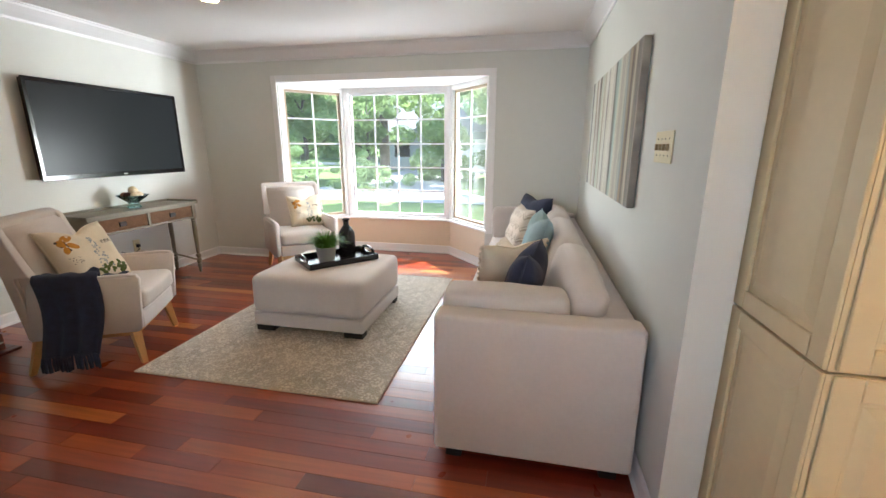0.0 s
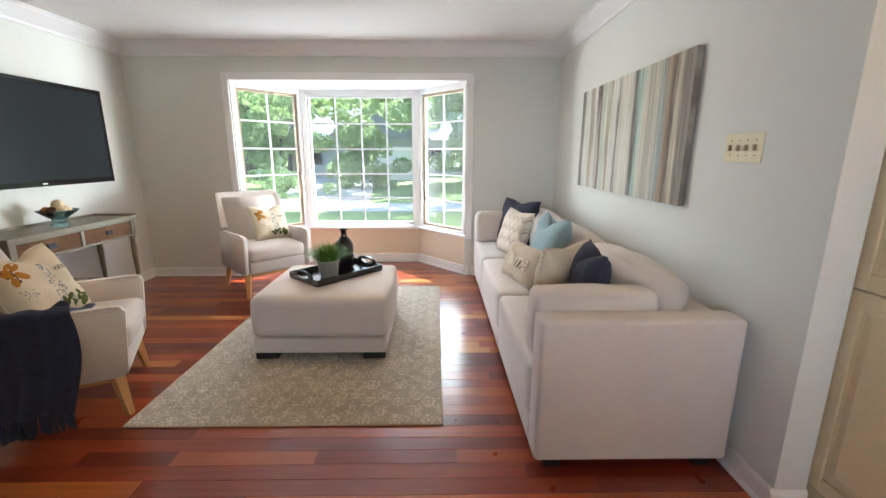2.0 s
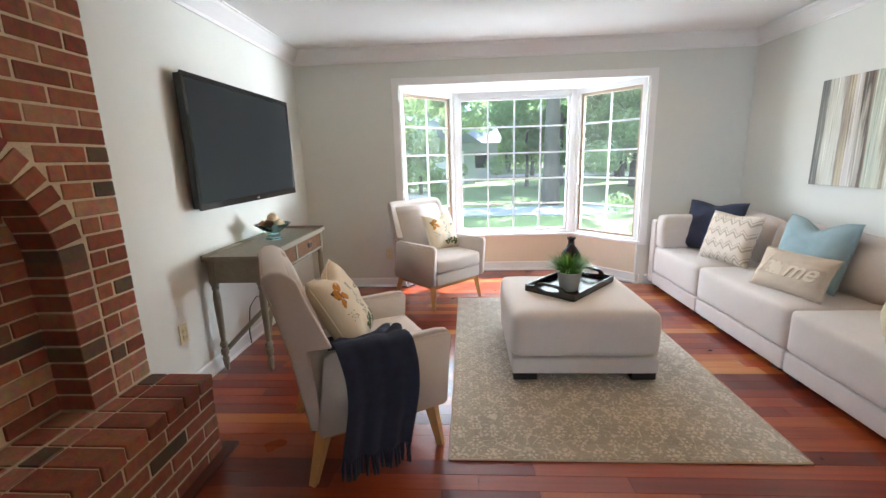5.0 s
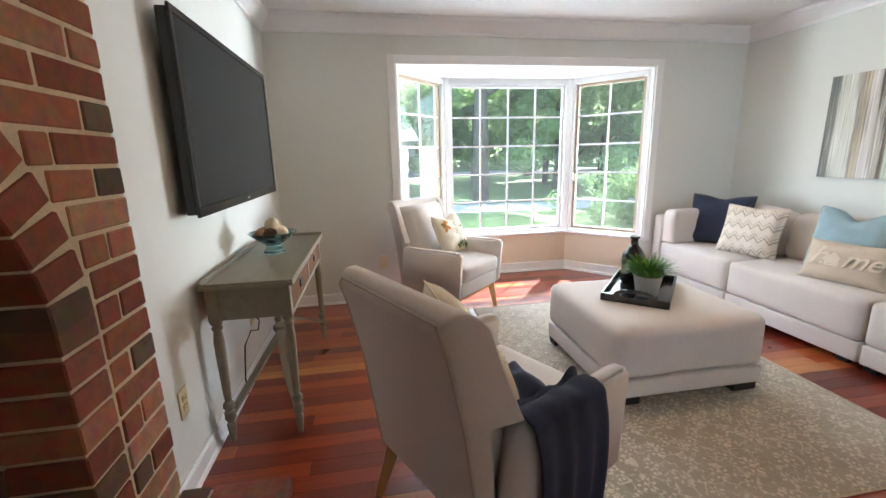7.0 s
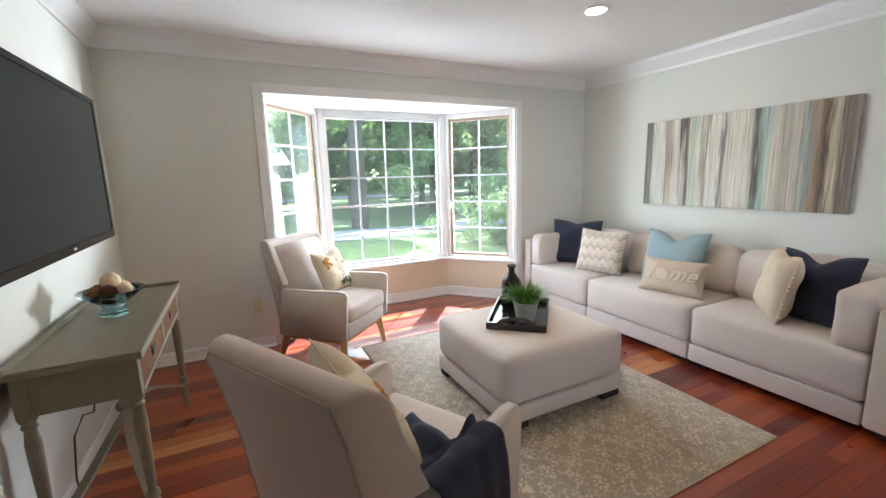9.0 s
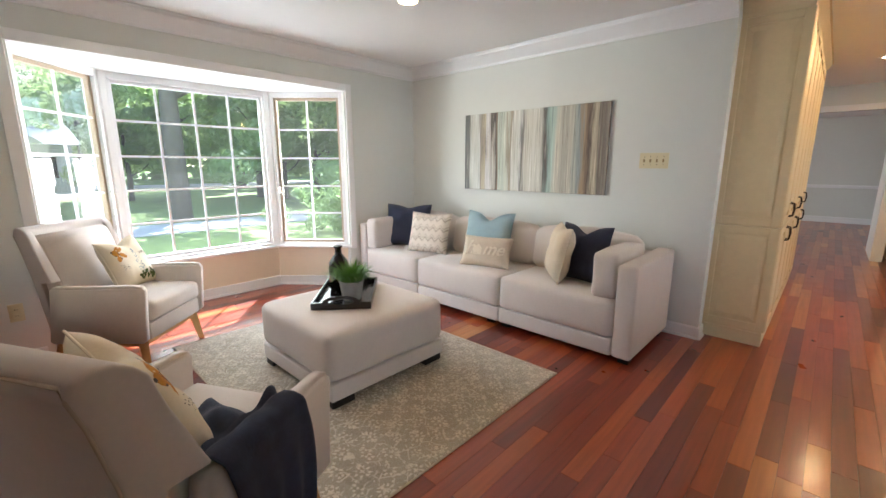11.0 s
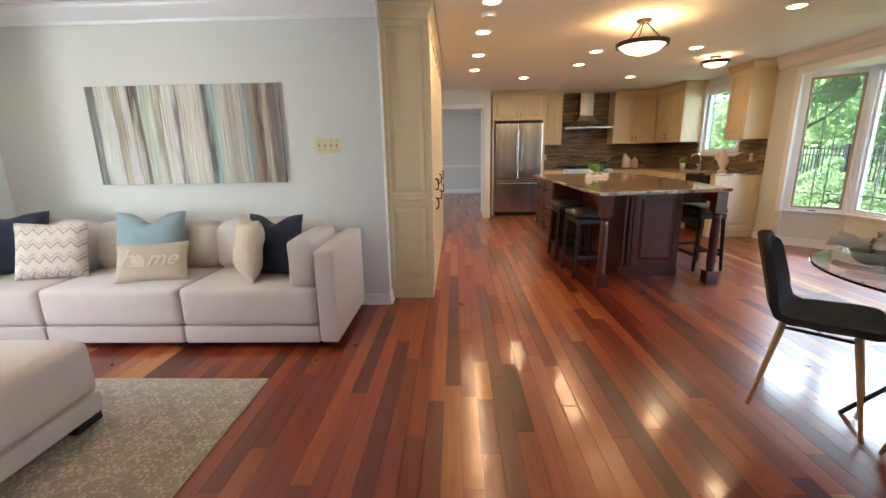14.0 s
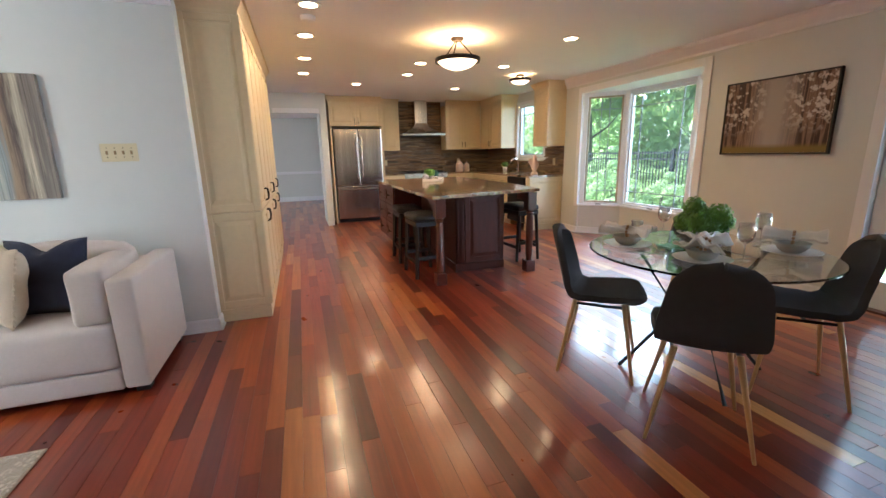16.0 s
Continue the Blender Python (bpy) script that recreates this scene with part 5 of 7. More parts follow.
# end of the counter run
t = thing("end_panel_cabinet", SOUTH(3.235, -2.87), "cream end panel closing the counter run", "cabinet")
boxpart("body", (0, 0.10, 0, 0.625, 0.10, 0.875), M_CREAM, t, bevel=0.002)
boxpart("plinth", (0, 0.108, -0.006, 0.625, 0, 0.099), M_CREAM, t, bevel=0.002)
en = new("panelled_end")
en.parent = t
en.matrix_basis = pose(0.102, 0.0, 0, 0, 0, 90)
raised_door(en, 0.004, 0.62, 0.115, 0.87, name="panel")

M_GRANITE = mat("granite", srgb("8f7a62"), 0.10, coat=0.2)
n, l = M_GRANITE.node_tree.nodes, M_GRANITE.node_tree.links
geo, g1, g2, mx = n.new("ShaderNodeNewGeometry"), n.new("ShaderNodeTexNoise"), n.new("ShaderNodeTexVoronoi"), n.new("ShaderNodeMix")
g1.inputs["Scale"].default_value, g1.inputs["Detail"].default_value, g1.inputs["Distortion"].default_value = 3.5, 8, 1.6
g2.inputs["Scale"].default_value = 120
l.new(geo.outputs["Position"], g1.inputs["Vector"]), l.new(geo.outputs["Position"], g2.inputs["Vector"])
r = ramp_node(n, [(0.30, srgb("3c3029")), (0.42, srgb("7d6148")), (0.50, srgb("b09a7c")), (0.58, srgb("8a7057")), (0.68, srgb("cbb99c"))])
l.new(g1.outputs[0], r.inputs[0])
mx.data_type = "RGBA"
mx.blend_type = "OVERLAY"
mx.inputs[0].default_value = 0.35
l.new(r.outputs[0], mx.inputs[6]), l.new(g2.outputs["Color"], mx.inputs[7])
l.new(mx.outputs[2], n["Principled BSDF"].inputs["Base Color"])


def slab(name, outline, z0, z1, label, category="countertop"):
    t = thing(name, shift(), label, category)
    bm = prism(outline, z0, z1)
    bmesh.ops.bevel(bm, geom=[e for e in bm.edges], offset=0.008, segments=2, affect="EDGES")
    part("stone_top", bm, M_GRANITE, t)
    return t


slab("countertop", [(5.395, -1.35), (5.395, -0.966), (6.045, -0.966), (6.045, -1.35)], 0.876, 0.906, "brown granite countertop beside the refrigerator")
slab("countertop", [(3.10, -3.495), (6.045, -3.495), (6.045, -2.28), (5.395, -2.28), (5.395, -2.845), (3.10, -2.845)], 0.876, 0.906, "brown granite countertop round the kitchen corner")

# stone strip backsplash
M_SLATE = mat("slate_strip", srgb("6a5844"), 0.7, bump=0.6, bump_scale=60)
n, l = M_SLATE.node_tree.nodes, M_SLATE.node_tree.links
r = ramp_node(n, [(0.0, srgb("40352b")), (0.3, srgb("6f5a44")), (0.5, srgb("8a7254")), (0.65, srgb("5d5a50")), (0.8, srgb("9c8460")), (1.0, srgb("4b3a2c"))])
l.new(n.new("ShaderNodeNewGeometry").outputs["Random Per Island"], r.inputs[0])
l.new(r.outputs[0], n["Principled BSDF"].inputs["Base Color"])


def strip_wall(m, w, z0, z1, seed, gaps=()):
    """Split-stone strips of uneven thickness, face to -y."""
    rng = random.Random(seed)
    vs, fs = [], []
    z = z0
    while z < z1 - 0.004:
        h = min(rng.choice((0.014, 0.018, 0.026)), z1 - z)
        x = 0
        while x < w - 0.005:
            L = min(rng.uniform(0.07, 0.30), w - x)
            if not any(a < x + L / 2 < b and c < z + h / 2 < d for a, b, c, d in gaps):
                d = rng.uniform(0.008, 0.018)
                k = len(vs)
                vs += [(x + dx * (L - 0.001), -d * dy, z + dz * (h - 0.001)) for dx in (0, 1) for dy in (0, 1) for dz in (0, 1)]
                fs += [tuple(k + q for q in f) for f in ((1, 3, 7, 5), (3, 1, 0, 2), (7, 3, 2, 6), (5, 7, 6, 4), (1, 5, 4, 0))]
            x += L
        z += h
    me = bpy.data.meshes.new("stone_strips")
    me.from_pydata(vs, [], fs)
    me.materials.append(M_SLATE)
    ob = new("stone_strips", me)
    ob.matrix_world = m
    return tagged(ob, "brown and grey split-stone backsplash strips behind the counter", "backsplash", kind="stuff")


strip_wall(EAST(XK - 0.001, -0.965), 2.53, 0.907, 1.37, 1)
strip_wall(EAST(XK - 0.001, -1.351), 1.005, 1.37, H, 2)
strip_wall(SOUTH(XK - 0.02, YS + 0.001), 2.93, 0.907, 1.37, 3, gaps=((1.31, 2.38, 1.12, 1.4),))

# kitchen window
t = thing("window_7", pose(3.72, YS, 0), "", "", kind="structure")
for nm, b6 in (("window_frame", (-0.06, 0.0, 0, 0.016, 1.14, 2.21)), ("window_frame", (0.94, 1.0, 0, 0.016, 1.14, 2.21)), ("window_frame", (0.0, 0.94, 0, 0.016, 2.15, 2.21)), ("window_sill", (-0.07, 1.01, -0.02, 0.03, 1.14, 1.165)),
               ("window_frame", (0.0, 0.035, -0.09, -0.04, 1.20, 2.15)), ("window_frame", (0.905, 0.94, -0.09, -0.04, 1.20, 2.15)), ("window_frame", (0.036, 0.904, -0.09, -0.04, 1.20, 1.235)), ("window_frame", (0.036, 0.904, -0.09, -0.04, 2.115, 2.15)),
               ("muntin", (0.036, 0.904, -0.062, -0.05, 1.97, 1.98)), ("muntin", (0.14, 0.15, -0.062, -0.05, 1.236, 2.114)), ("muntin", (0.79, 0.80, -0.062, -0.05, 1.236, 2.114))):
    boxpart(nm, b6, M_TRIM if nm != "muntin" else M_MUNTIN_S, t, bevel=0.002)
p = boxpart("pane", (0.036, 0.904, -0.072, -0.066, 1.236, 2.114), M_PANE, t)
p.visible_shadow = False


def make_fridge():
    t = thing("refrigerator", EAST(5.36, -0.01), "stainless steel french-door refrigerator with bottom freezer", "refrigerator")
    w = 0.90
    boxpart("body", (0.0, w, 0.075, 0.68, 0.04, 1.78), M_IRONBLK, t)
    boxpart("hinge_cover", (0, w, 0.03, 0.12, 1.781, 1.80), M_IRONBLK, t)
    boxpart("grille", (0.01, w - 0.01, 0.05, 0.07, 0.005, 0.07), M_IRONBLK, t)
    for x0, x1 in ((0.003, w / 2 - 0.003), (w / 2 + 0.003, w - 0.003)):
        d = boxpart("door", (x0, x1, 0, 0.07, 0.72, 1.778), M_STEEL, t, bevel=0.012, seg=3, smooth=False)
        hx = x1 - 0.045 if x0 < 0.1 else x0 + 0.045
        part("handle", tube([(hx, -0.0, 0.86), (hx, -0.045, 0.88), (hx, -0.055, 1.20), (hx, -0.045, 1.60), (hx, 0.0, 1.62)], 0.012, 10), M_STEEL, d, "long curved steel handle", smooth=True)
    d = boxpart("freezer_drawer", (0.003, w - 0.003, 0, 0.07, 0.075, 0.708), M_STEEL, t, bevel=0.012, seg=3)
    part("handle", tube([(0.07, 0.0, 0.645), (0.09, -0.045, 0.645), (w / 2, -0.055, 0.645), (w - 0.09, -0.045, 0.645), (w - 0.07, 0, 0.645)], 0.012, 10), M_STEEL, d, "steel bar handle", smooth=True)


make_fridge()


def make_hood():
    t = thing("range_hood", EAST(XK - 0.02, -1.39), "stainless steel chimney range hood over the cooktop", "range hood")
    w, d = 0.90, 0.48
    boxpart("canopy_rim", (0, w, -d, 0, 1.66, 1.70), M_STEEL, t, bevel=0.003)
    bm = bmesh.new()
    n = 8
    rings = []
    for k in range(n + 1):
        s = k / n
        f = (1 - s) ** 1.9
        hw, dd, z = 0.13 + (w / 2 - 0.13) * f, 0.24 + (d - 0.24) * f, 1.70 + 0.22 * s
        rings.append([bm.verts.new(p) for p in ((w / 2 - hw, 0, z), (w / 2 - hw, -dd, z), (w / 2 + hw, -dd, z), (w / 2 + hw, 0, z))])
    for a, b in zip(rings, rings[1:]):
        for i in range(4):
            bm.faces.new((a[i], a[(i + 1) % 4], b[(i + 1) % 4], b[i]))
    bmesh.ops.recalc_face_normals(bm, faces=bm.faces[:])
    part("canopy", bm, M_STEEL, t, smooth=False)
    boxpart("chimney", (w / 2 - 0.13, w / 2 + 0.13, -0.24, 0, 1.921, H - 0.002), M_STEEL, t, bevel=0.002)
    boxpart("filter", (0.05, w - 0.05, -d + 0.05, -0.05, 1.652, 1.659), M_IRONBLK, t)


make_hood()
t = thing("range_cooker", EAST(5.40, -1.355), "stainless steel slide-in gas range with black grates", "range")
boxpart("body", (0, 0.915, 0.02, 0.64, 0.02, 0.90), M_STEEL, t, bevel=0.003)
boxpart("cooktop", (0.0, 0.915, 0.02, 0.62, 0.901, 0.915), M_IRONBLK, t, bevel=0.003)
boxpart("oven_door", (0.02, 0.895, 0.0, 0.019, 0.20, 0.74), M_STEEL, t, bevel=0.004)
part("oven_handle", tube([(0.08, 0, 0.70), (0.09, -0.04, 0.70), (0.82, -0.04, 0.70), (0.83, 0, 0.70)], 0.011, 8), M_STEEL, t)
for k in range(5):
    part("knob", lathe([(0, 0), (0.02, 0), (0.018, 0.025), (0, 0.025)], 14, m=Matrix.Translation((0.12 + k * 0.17, 0.02, 0.82)) @ pose(0, 0, 0, 90)), M_STEEL, t)
for x in (0.08, 0.36, 0.64):
    bm = bmesh.new()
    for q in (0.0, 0.09, 0.18):
        box(bm, x + q, x + q + 0.012, 0.08, 0.56, 0.93, 0.945)
    for y in (0.08, 0.30, 0.548):
        box(bm, x, x + 0.192, y, y + 0.012, 0.916, 0.93)
    part("grate", bm, M_IRONBLK, t, "black cast-iron grate")

# dishwasher
t = thing("dishwasher", SOUTH(3.84, -2.87), "black built-in dishwasher at the end of the counter", "dishwasher")
boxpart("body", (0, 0.60, 0.02, 0.60, 0.10, 0.874), M_IRONBLK, t)
boxpart("front", (0.004, 0.596, -0.02, 0.019, 0.115, 0.735), M_IRONBLK, t, bevel=0.004)
boxpart("control_panel", (0.004, 0.596, -0.024, 0.019, 0.74, 0.87), M_IRONBLK, t, bevel=0.004)
part("handle", tube([(0.06, -0.02, 0.72), (0.08, -0.05, 0.72), (0.52, -0.05, 0.72), (0.54, -0.02, 0.72)], 0.01, 8), M_IRONBLK, t)

# island
ISLE = thing("kitchen_island", shift(), "dark cherry kitchen island with turned corner legs", "kitchen island")
boxpart("body", (1.28, 3.70, -1.47, -0.90, 0.09, 0.868), M_CHERRYCAB, ISLE)
boxpart("plinth", (1.27, 3.70, -1.48, -0.89, 0, 0.089), M_CHERRYCAB, ISLE, bevel=0.003)
boxpart("drawer_block", (2.62, 3.70, -0.899, -0.53, 0.09, 0.868), M_CHERRYCAB, ISLE)
e = new("end_panel")
e.parent = ISLE
e.matrix_basis = pose(1.279, -0.90, 0, 0, 0, -90)
raised_door(e, 0.01, 0.09, 0.10, 0.86, name="stile", material=M_CHERRYCAB)
raised_door(e, 0.10, 0.565, 0.10, 0.86, name="panel", material=M_CHERRYCAB)
e = new("drawer_bank")
e.parent = ISLE
e.matrix_basis = pose(3.70, -0.529, 0, 0, 0, 180)
for k in range(2):
    for z0, z1 in ((0.10, 0.35), (0.36, 0.60), (0.61, 0.86)):
        raised_door(e, k * 0.54 + 0.004, k * 0.54 + 0.536, z0, z1, (k * 0.54 + 0.27, (z0 + z1) / 2, "h"), "drawer", M_CHERRYCAB)
prof = [(0.048, 0), (0.048, 0.01), (0.050, 0.09), (0.034, 0.10), (0.040, 0.115), (0.030, 0.13), (0.038, 0.20), (0.040, 0.45), (0.036, 0.60), (0.030, 0.625), (0.044, 0.64), (0.032, 0.655), (0.046, 0.67), (0.046, 0.68)]
for x, y in ((0.93, -0.60), (1.03, -1.66)):
    bm = lathe(prof, 16, m=Matrix.Translation((x, y, 0)))
    box(bm, x - 0.052, x + 0.052, y - 0.052, y + 0.052, 0.0, 0.12, bevel=0.004)
    box(bm, x - 0.05, x + 0.05, y - 0.05, y + 0.05, 0.68, 0.868, bevel=0.003)
    part("leg", bm, M_CHERRYCAB, ISLE, "turned cherry corner leg")
boxpart("rail", (0.99, 1.28, -0.64, -0.60, 0.77, 0.868), M_CHERRYCAB, ISLE)
boxpart("rail", (1.09, 1.28, -1.68, -1.64, 0.77, 0.868), M_CHERRYCAB, ISLE)
slab("island_countertop", [(0.76, -0.48), (1.03, -1.78), (1.95, -1.90), (3.78, -1.90), (3.78, -0.46)], 0.869, 0.90, "polished brown granite island countertop")


def make_stool(m):
    t = thing("bar_stool", m, "black backless counter stool with a padded leather seat at the island", "bar stool", "island stools")
    part("cushion", soft_block(-0.21, 0.21, -0.15, 0.15, 0.60, 0.67, 0.012, 0.03, 0.003, 3, 6), M_BLACKVINYL, t, smooth=True)
    boxpart("seat_frame", (-0.20, 0.20, -0.14, 0.14, 0.55, 0.60), M_BLACKWOOD, t, bevel=0.003)
    for sx in (-1, 1):
        for sy in (-1, 1):
            part("leg", tube([(sx * 0.20, sy * 0.15, 0), (sx * 0.18, sy * 0.12, 0.56)], 0.02, 4, radii=[0.02, 0.026]), M_BLACKWOOD, t)
        boxpart("rung", (sx * 0.19 - 0.01, sx * 0.19 + 0.01, -0.12, 0.12, 0.20, 0.235), M_BLACKWOOD, t)
    for sy in (-1, 1):
        boxpart("rung", (-0.17, 0.17, sy * 0.137 - 0.01, sy * 0.137 + 0.01, 0.15, 0.185), M_BLACKWOOD, t)
    return t


st = make_stool(pose(1.38, -0.56, 0, 0, 0, 3))
copy_thing(st, pose(2.08, -0.56, 0, 0, 0, -2))
copy_thing(st, pose(1.62, -1.86, 0, 0, 0, 4))

# things on the island and counters
t = thing("island_tray", pose(3.05, -1.22, 0.901, 0, 0, -22), "white rectangular ceramic tray on the island", "tray")
boxpart("tray_base", (-0.26, 0.26, -0.13, 0.13, 0.0, 0.012), M_WHITE, t, bevel=0.003)
for b6 in ((-0.27, 0.27, -0.14, -0.13, 0, 0.035), (-0.27, 0.27, 0.13, 0.14, 0, 0.035), (-0.27, -0.26, -0.13, 0.13, 0, 0.035), (0.26, 0.27, -0.13, 0.13, 0, 0.035)):
    boxpart("rim", b6, M_WHITE, t, bevel=0.002)
M_LEAF = mat("leaf_green", (0.15, 0.32, 0.045), 0.5, vary=0.3, noise_scale=10)
M_TEAL = mat("teal_leaf", (0.03, 0.12, 0.11), 0.5, vary=0.2, noise_scale=10)


def leafy(name, material, parent, centre, r, n, size, seed, flat=0.8):
    rng = random.Random(seed)
    vs, fs = [], []
    for i in range(n):
        d = Vector((rng.gauss(0, 1), rng.gauss(0, 1), rng.gauss(0, 1) * flat)).normalized()
        p = Vector(centre) + Vector((d.x * r, d.y * r, d.z * r * flat)) * rng.uniform(0.45, 1.0) ** 0.6
        a = d.cross(Vector((rng.random(), rng.random(), rng.random()))).normalized()
        b = (d.cross(a) + d * rng.uniform(-0.6, 0.6)).normalized()
        s = size * rng.uniform(0.6, 1.3)
        k = len(vs)
        vs += [p - a * s, p - a * s * 0.2 + b * s * 0.5, p + a * s, p - a * s * 0.2 - b * s * 0.5]
        fs.append((k, k + 1, k + 2, k + 3))
    me = bpy.data.meshes.new(name)
    me.from_pydata([tuple(v) for v in vs], [], fs)
    me.materials.append(material)
    ob = new(name, me)
    ob.parent = parent
    return tagged(ob, kind="stuff")


def small_plant(m, pot_r, pot_h, r, material, label, pot=None, seed=1, n=260, size=0.018, up=0.0):
    t = thing("potted_plant", m, label, "potted plant")
    part("pot", lathe([(0, 0), (pot_r * 0.75, 0), (pot_r, pot_h), (pot_r * 0.9, pot_h), (pot_r * 0.85, pot_h * 0.85), (0, pot_h * 0.85)], 24), pot or M_WHITE, t, smooth=True)
    part("stems", tube([(0, 0, pot_h * 0.8), (0, 0, pot_h + r * 0.6)], 0.004, 5), material, t)
    if n < 1000:
        leafy("leaves", material, t, (0, 0, pot_h + r * 0.55 + up), r, n, size, seed)
    else:
        rr = random.Random(seed)
        for k in range(9):
            a, q = k * 2.4, r * (0.25 + 0.07 * k)
            leafy("leaf_clump", material, t, (q * math.cos(a), q * math.sin(a), pot_h + r * rr.uniform(0.3, 1.05)), r * rr.uniform(0.45, 0.65), n // 6, size, seed + k, 1.0)
    return t


small_plant(pose(3.02, -1.15, 0.914), 0.05, 0.06, 0.085, M_LEAF, "small green succulent in a pot on the white tray", M_POT, 2, 160, 0.022)
small_plant(pose(3.16, -1.28, 0.914), 0.045, 0.05, 0.065, M_TEAL, "teal succulent in a glass pot on the white tray", M_GLASS, 3, 120, 0.022)
t = thing("white_flower", pose(2.93, -1.06, 0.914), "white flower ornament on the island tray", "ornament")
leafy("petals", M_WHITE, t, (0, 0, 0.05), 0.05, 70, 0.02, 5)
M_CANISTER = mat("blush_ceramic", srgb("e0c6b4"), 0.4)
for i, (x, y, s) in enumerate(((5.62, -2.62, 1.0), (5.66, -2.80, 0.82))):
    t = thing("canister", pose(x, y, 0.907), ("tall" if i == 0 else "short") + " cream lidded ceramic canister on the kitchen counter", "canister", "canisters")
    part("body", lathe([(0, 0), (0.07 * s, 0), (0.08 * s, 0.02), (0.08 * s, 0.15 * s), (0.06 * s, 0.18 * s), (0, 0.18 * s)], 24), M_CANISTER, t, smooth=True)
    part("lid", lathe([(0, 0.181 * s), (0.06 * s, 0.181 * s), (0.05 * s, 0.20 * s), (0.012, 0.215 * s), (0.012, 0.225 * s), (0.02, 0.235 * s), (0, 0.25 * s)], 24), M_CANISTER, t, smooth=True)
small_plant(pose(4.78, -3.28, 0.907), 0.05, 0.10, 0.08, M_LEAF, "green herb in a white pot by the sink", None, 6, 220, 0.018)
t = thing("faucet", pose(4.34, -3.34, 0.907), "arched chrome kitchen faucet at the sink", "faucet")
M_CHROME = mat("chrome", (0.8, 0.8, 0.8), 0.08, 1.0)
part("spout", tube([(0, 0, 0), (0, 0, 0.18), (0, 0.03, 0.24), (0, 0.09, 0.26), (0, 0.15, 0.23), (0, 0.165, 0.17)], 0.012, 8), M_CHROME, t, smooth=True)
part("lever", tube([(0.05, 0, 0), (0.05, 0, 0.06), (0.10, 0.0, 0.09)], 0.008, 6), M_CHROME, t, smooth=True)
t = thing("rooster_figurine", pose(3.55, -3.22, 0.907, 0, 0, 20), "cream ceramic rooster figurine on the counter end", "figurine")
bm = lathe([(0, 0), (0.07, 0), (0.06, 0.015), (0.03, 0.05), (0.05, 0.09), (0.075, 0.15), (0.06, 0.20), (0.035, 0.245), (0.03, 0.28), (0.018, 0.31), (0, 0.315)], 20)
for k in range(5):
    a = 0.5 + k * 0.28
    tube([(0.04, 0, 0.15), (0.04 + 0.09 * math.cos(a * 0.8), 0.01 * (k - 2), 0.15 + 0.09 * math.sin(a)), (0.04 + 0.14 * math.cos(a * 0.9), 0.012 * (k - 2), 0.14 + 0.13 * math.sin(a))], 0.02, 7, bm=bm, radii=[0.03, 0.022, 0.008])
tube([(-0.02, 0, 0.29), (-0.045, 0, 0.285), (-0.065, 0, 0.275)], 0.01, 6, bm=bm, radii=[0.014, 0.01, 0.002])
for k in range(3):
    tube([(-0.015 + k * 0.014, 0, 0.305), (-0.013 + k * 0.016, 0, 0.335)], 0.006, 5, bm=bm)
part("body", bm, M_CANISTER, t, smooth=True)
switch_plate(EAST(XK - 0.021, -1.10) @ pose(0, 0, 1.12, 90), 1, "almond outlet set in the stone backsplash", False)
switch_plate(EAST(XK - 0.021, -2.75) @ pose(0, 0, 1.12, 90), 1, "almond outlet set in the stone backsplash", False)
switch_plate(SOUTH(3.35, YS + 0.02) @ pose(0, 0, 1.12, 90), 1, "almond outlet above the counter end", False)

# door casing and chair rail of the far room
bm = bmesh.new()
box(bm, 5.13, 5.149, 0.23, 1.0, 2.03, 2.11, bevel=0.003)
structure("door_casing", bm, M_TRIM)
bm = bmesh.new()
box(bm, 10.17, 10.2, -1.9, 3.9, 0.79, 0.86, bevel=0.006)
structure("chair_rail", bm, M_TRIM)
bm = bmesh.new()
box(bm, 10.18, 10.2, -1.9, 3.9, 0, 0.13, bevel=0.004)
structure("baseboard", bm, M_TRIM)

# ceiling lights
for i, (x, y) in enumerate(((0.64, 0.47), (1.47, 0.48), (2.42, 0.475), (3.33, 0.48), (4.05, -0.31), (2.38, -0.88), (3.12, -0.90), (2.32, -1.98), (4.18, -2.0), (0.95, -2.02), (-0.92, 2.97), (-2.34, 2.95))):
    t = thing("recessed_light", pose(x, y, H), "lit recessed ceiling downlight with a white trim ring", "ceiling light", "recessed lights")
    part("trim_ring", lathe([(0.062, 0), (0.095, 0), (0.093, -0.006), (0.066, -0.008), (0.062, -0.004)], 28, loop=True), M_TRIM, t)
    part("lens", lathe([(0, -0.001), (0.0615, -0.001), (0.0615, -0.003), (0, -0.003)], 24), M_BULB, t)
    lamp = new("downlight_lamp", bpy.data.lights.new("downlight_lamp", "AREA"))
    lamp.data.shape, lamp.data.size, lamp.data.energy, lamp.data.color = "DISK", 0.11, 1.0, (1.0, 0.62, 0.28)
    lamp.parent, lamp.matrix_basis = t, pose(0, 0, -0.012)
t = thing("smoke_detector", pose(0.92, 0.47, H), "round white smoke detector on the ceiling", "smoke detector")
part("housing", lathe([(0, -0.035), (0.05, -0.033), (0.06, -0.02), (0.062, 0), (0, 0)], 24), M_TRIM, t)


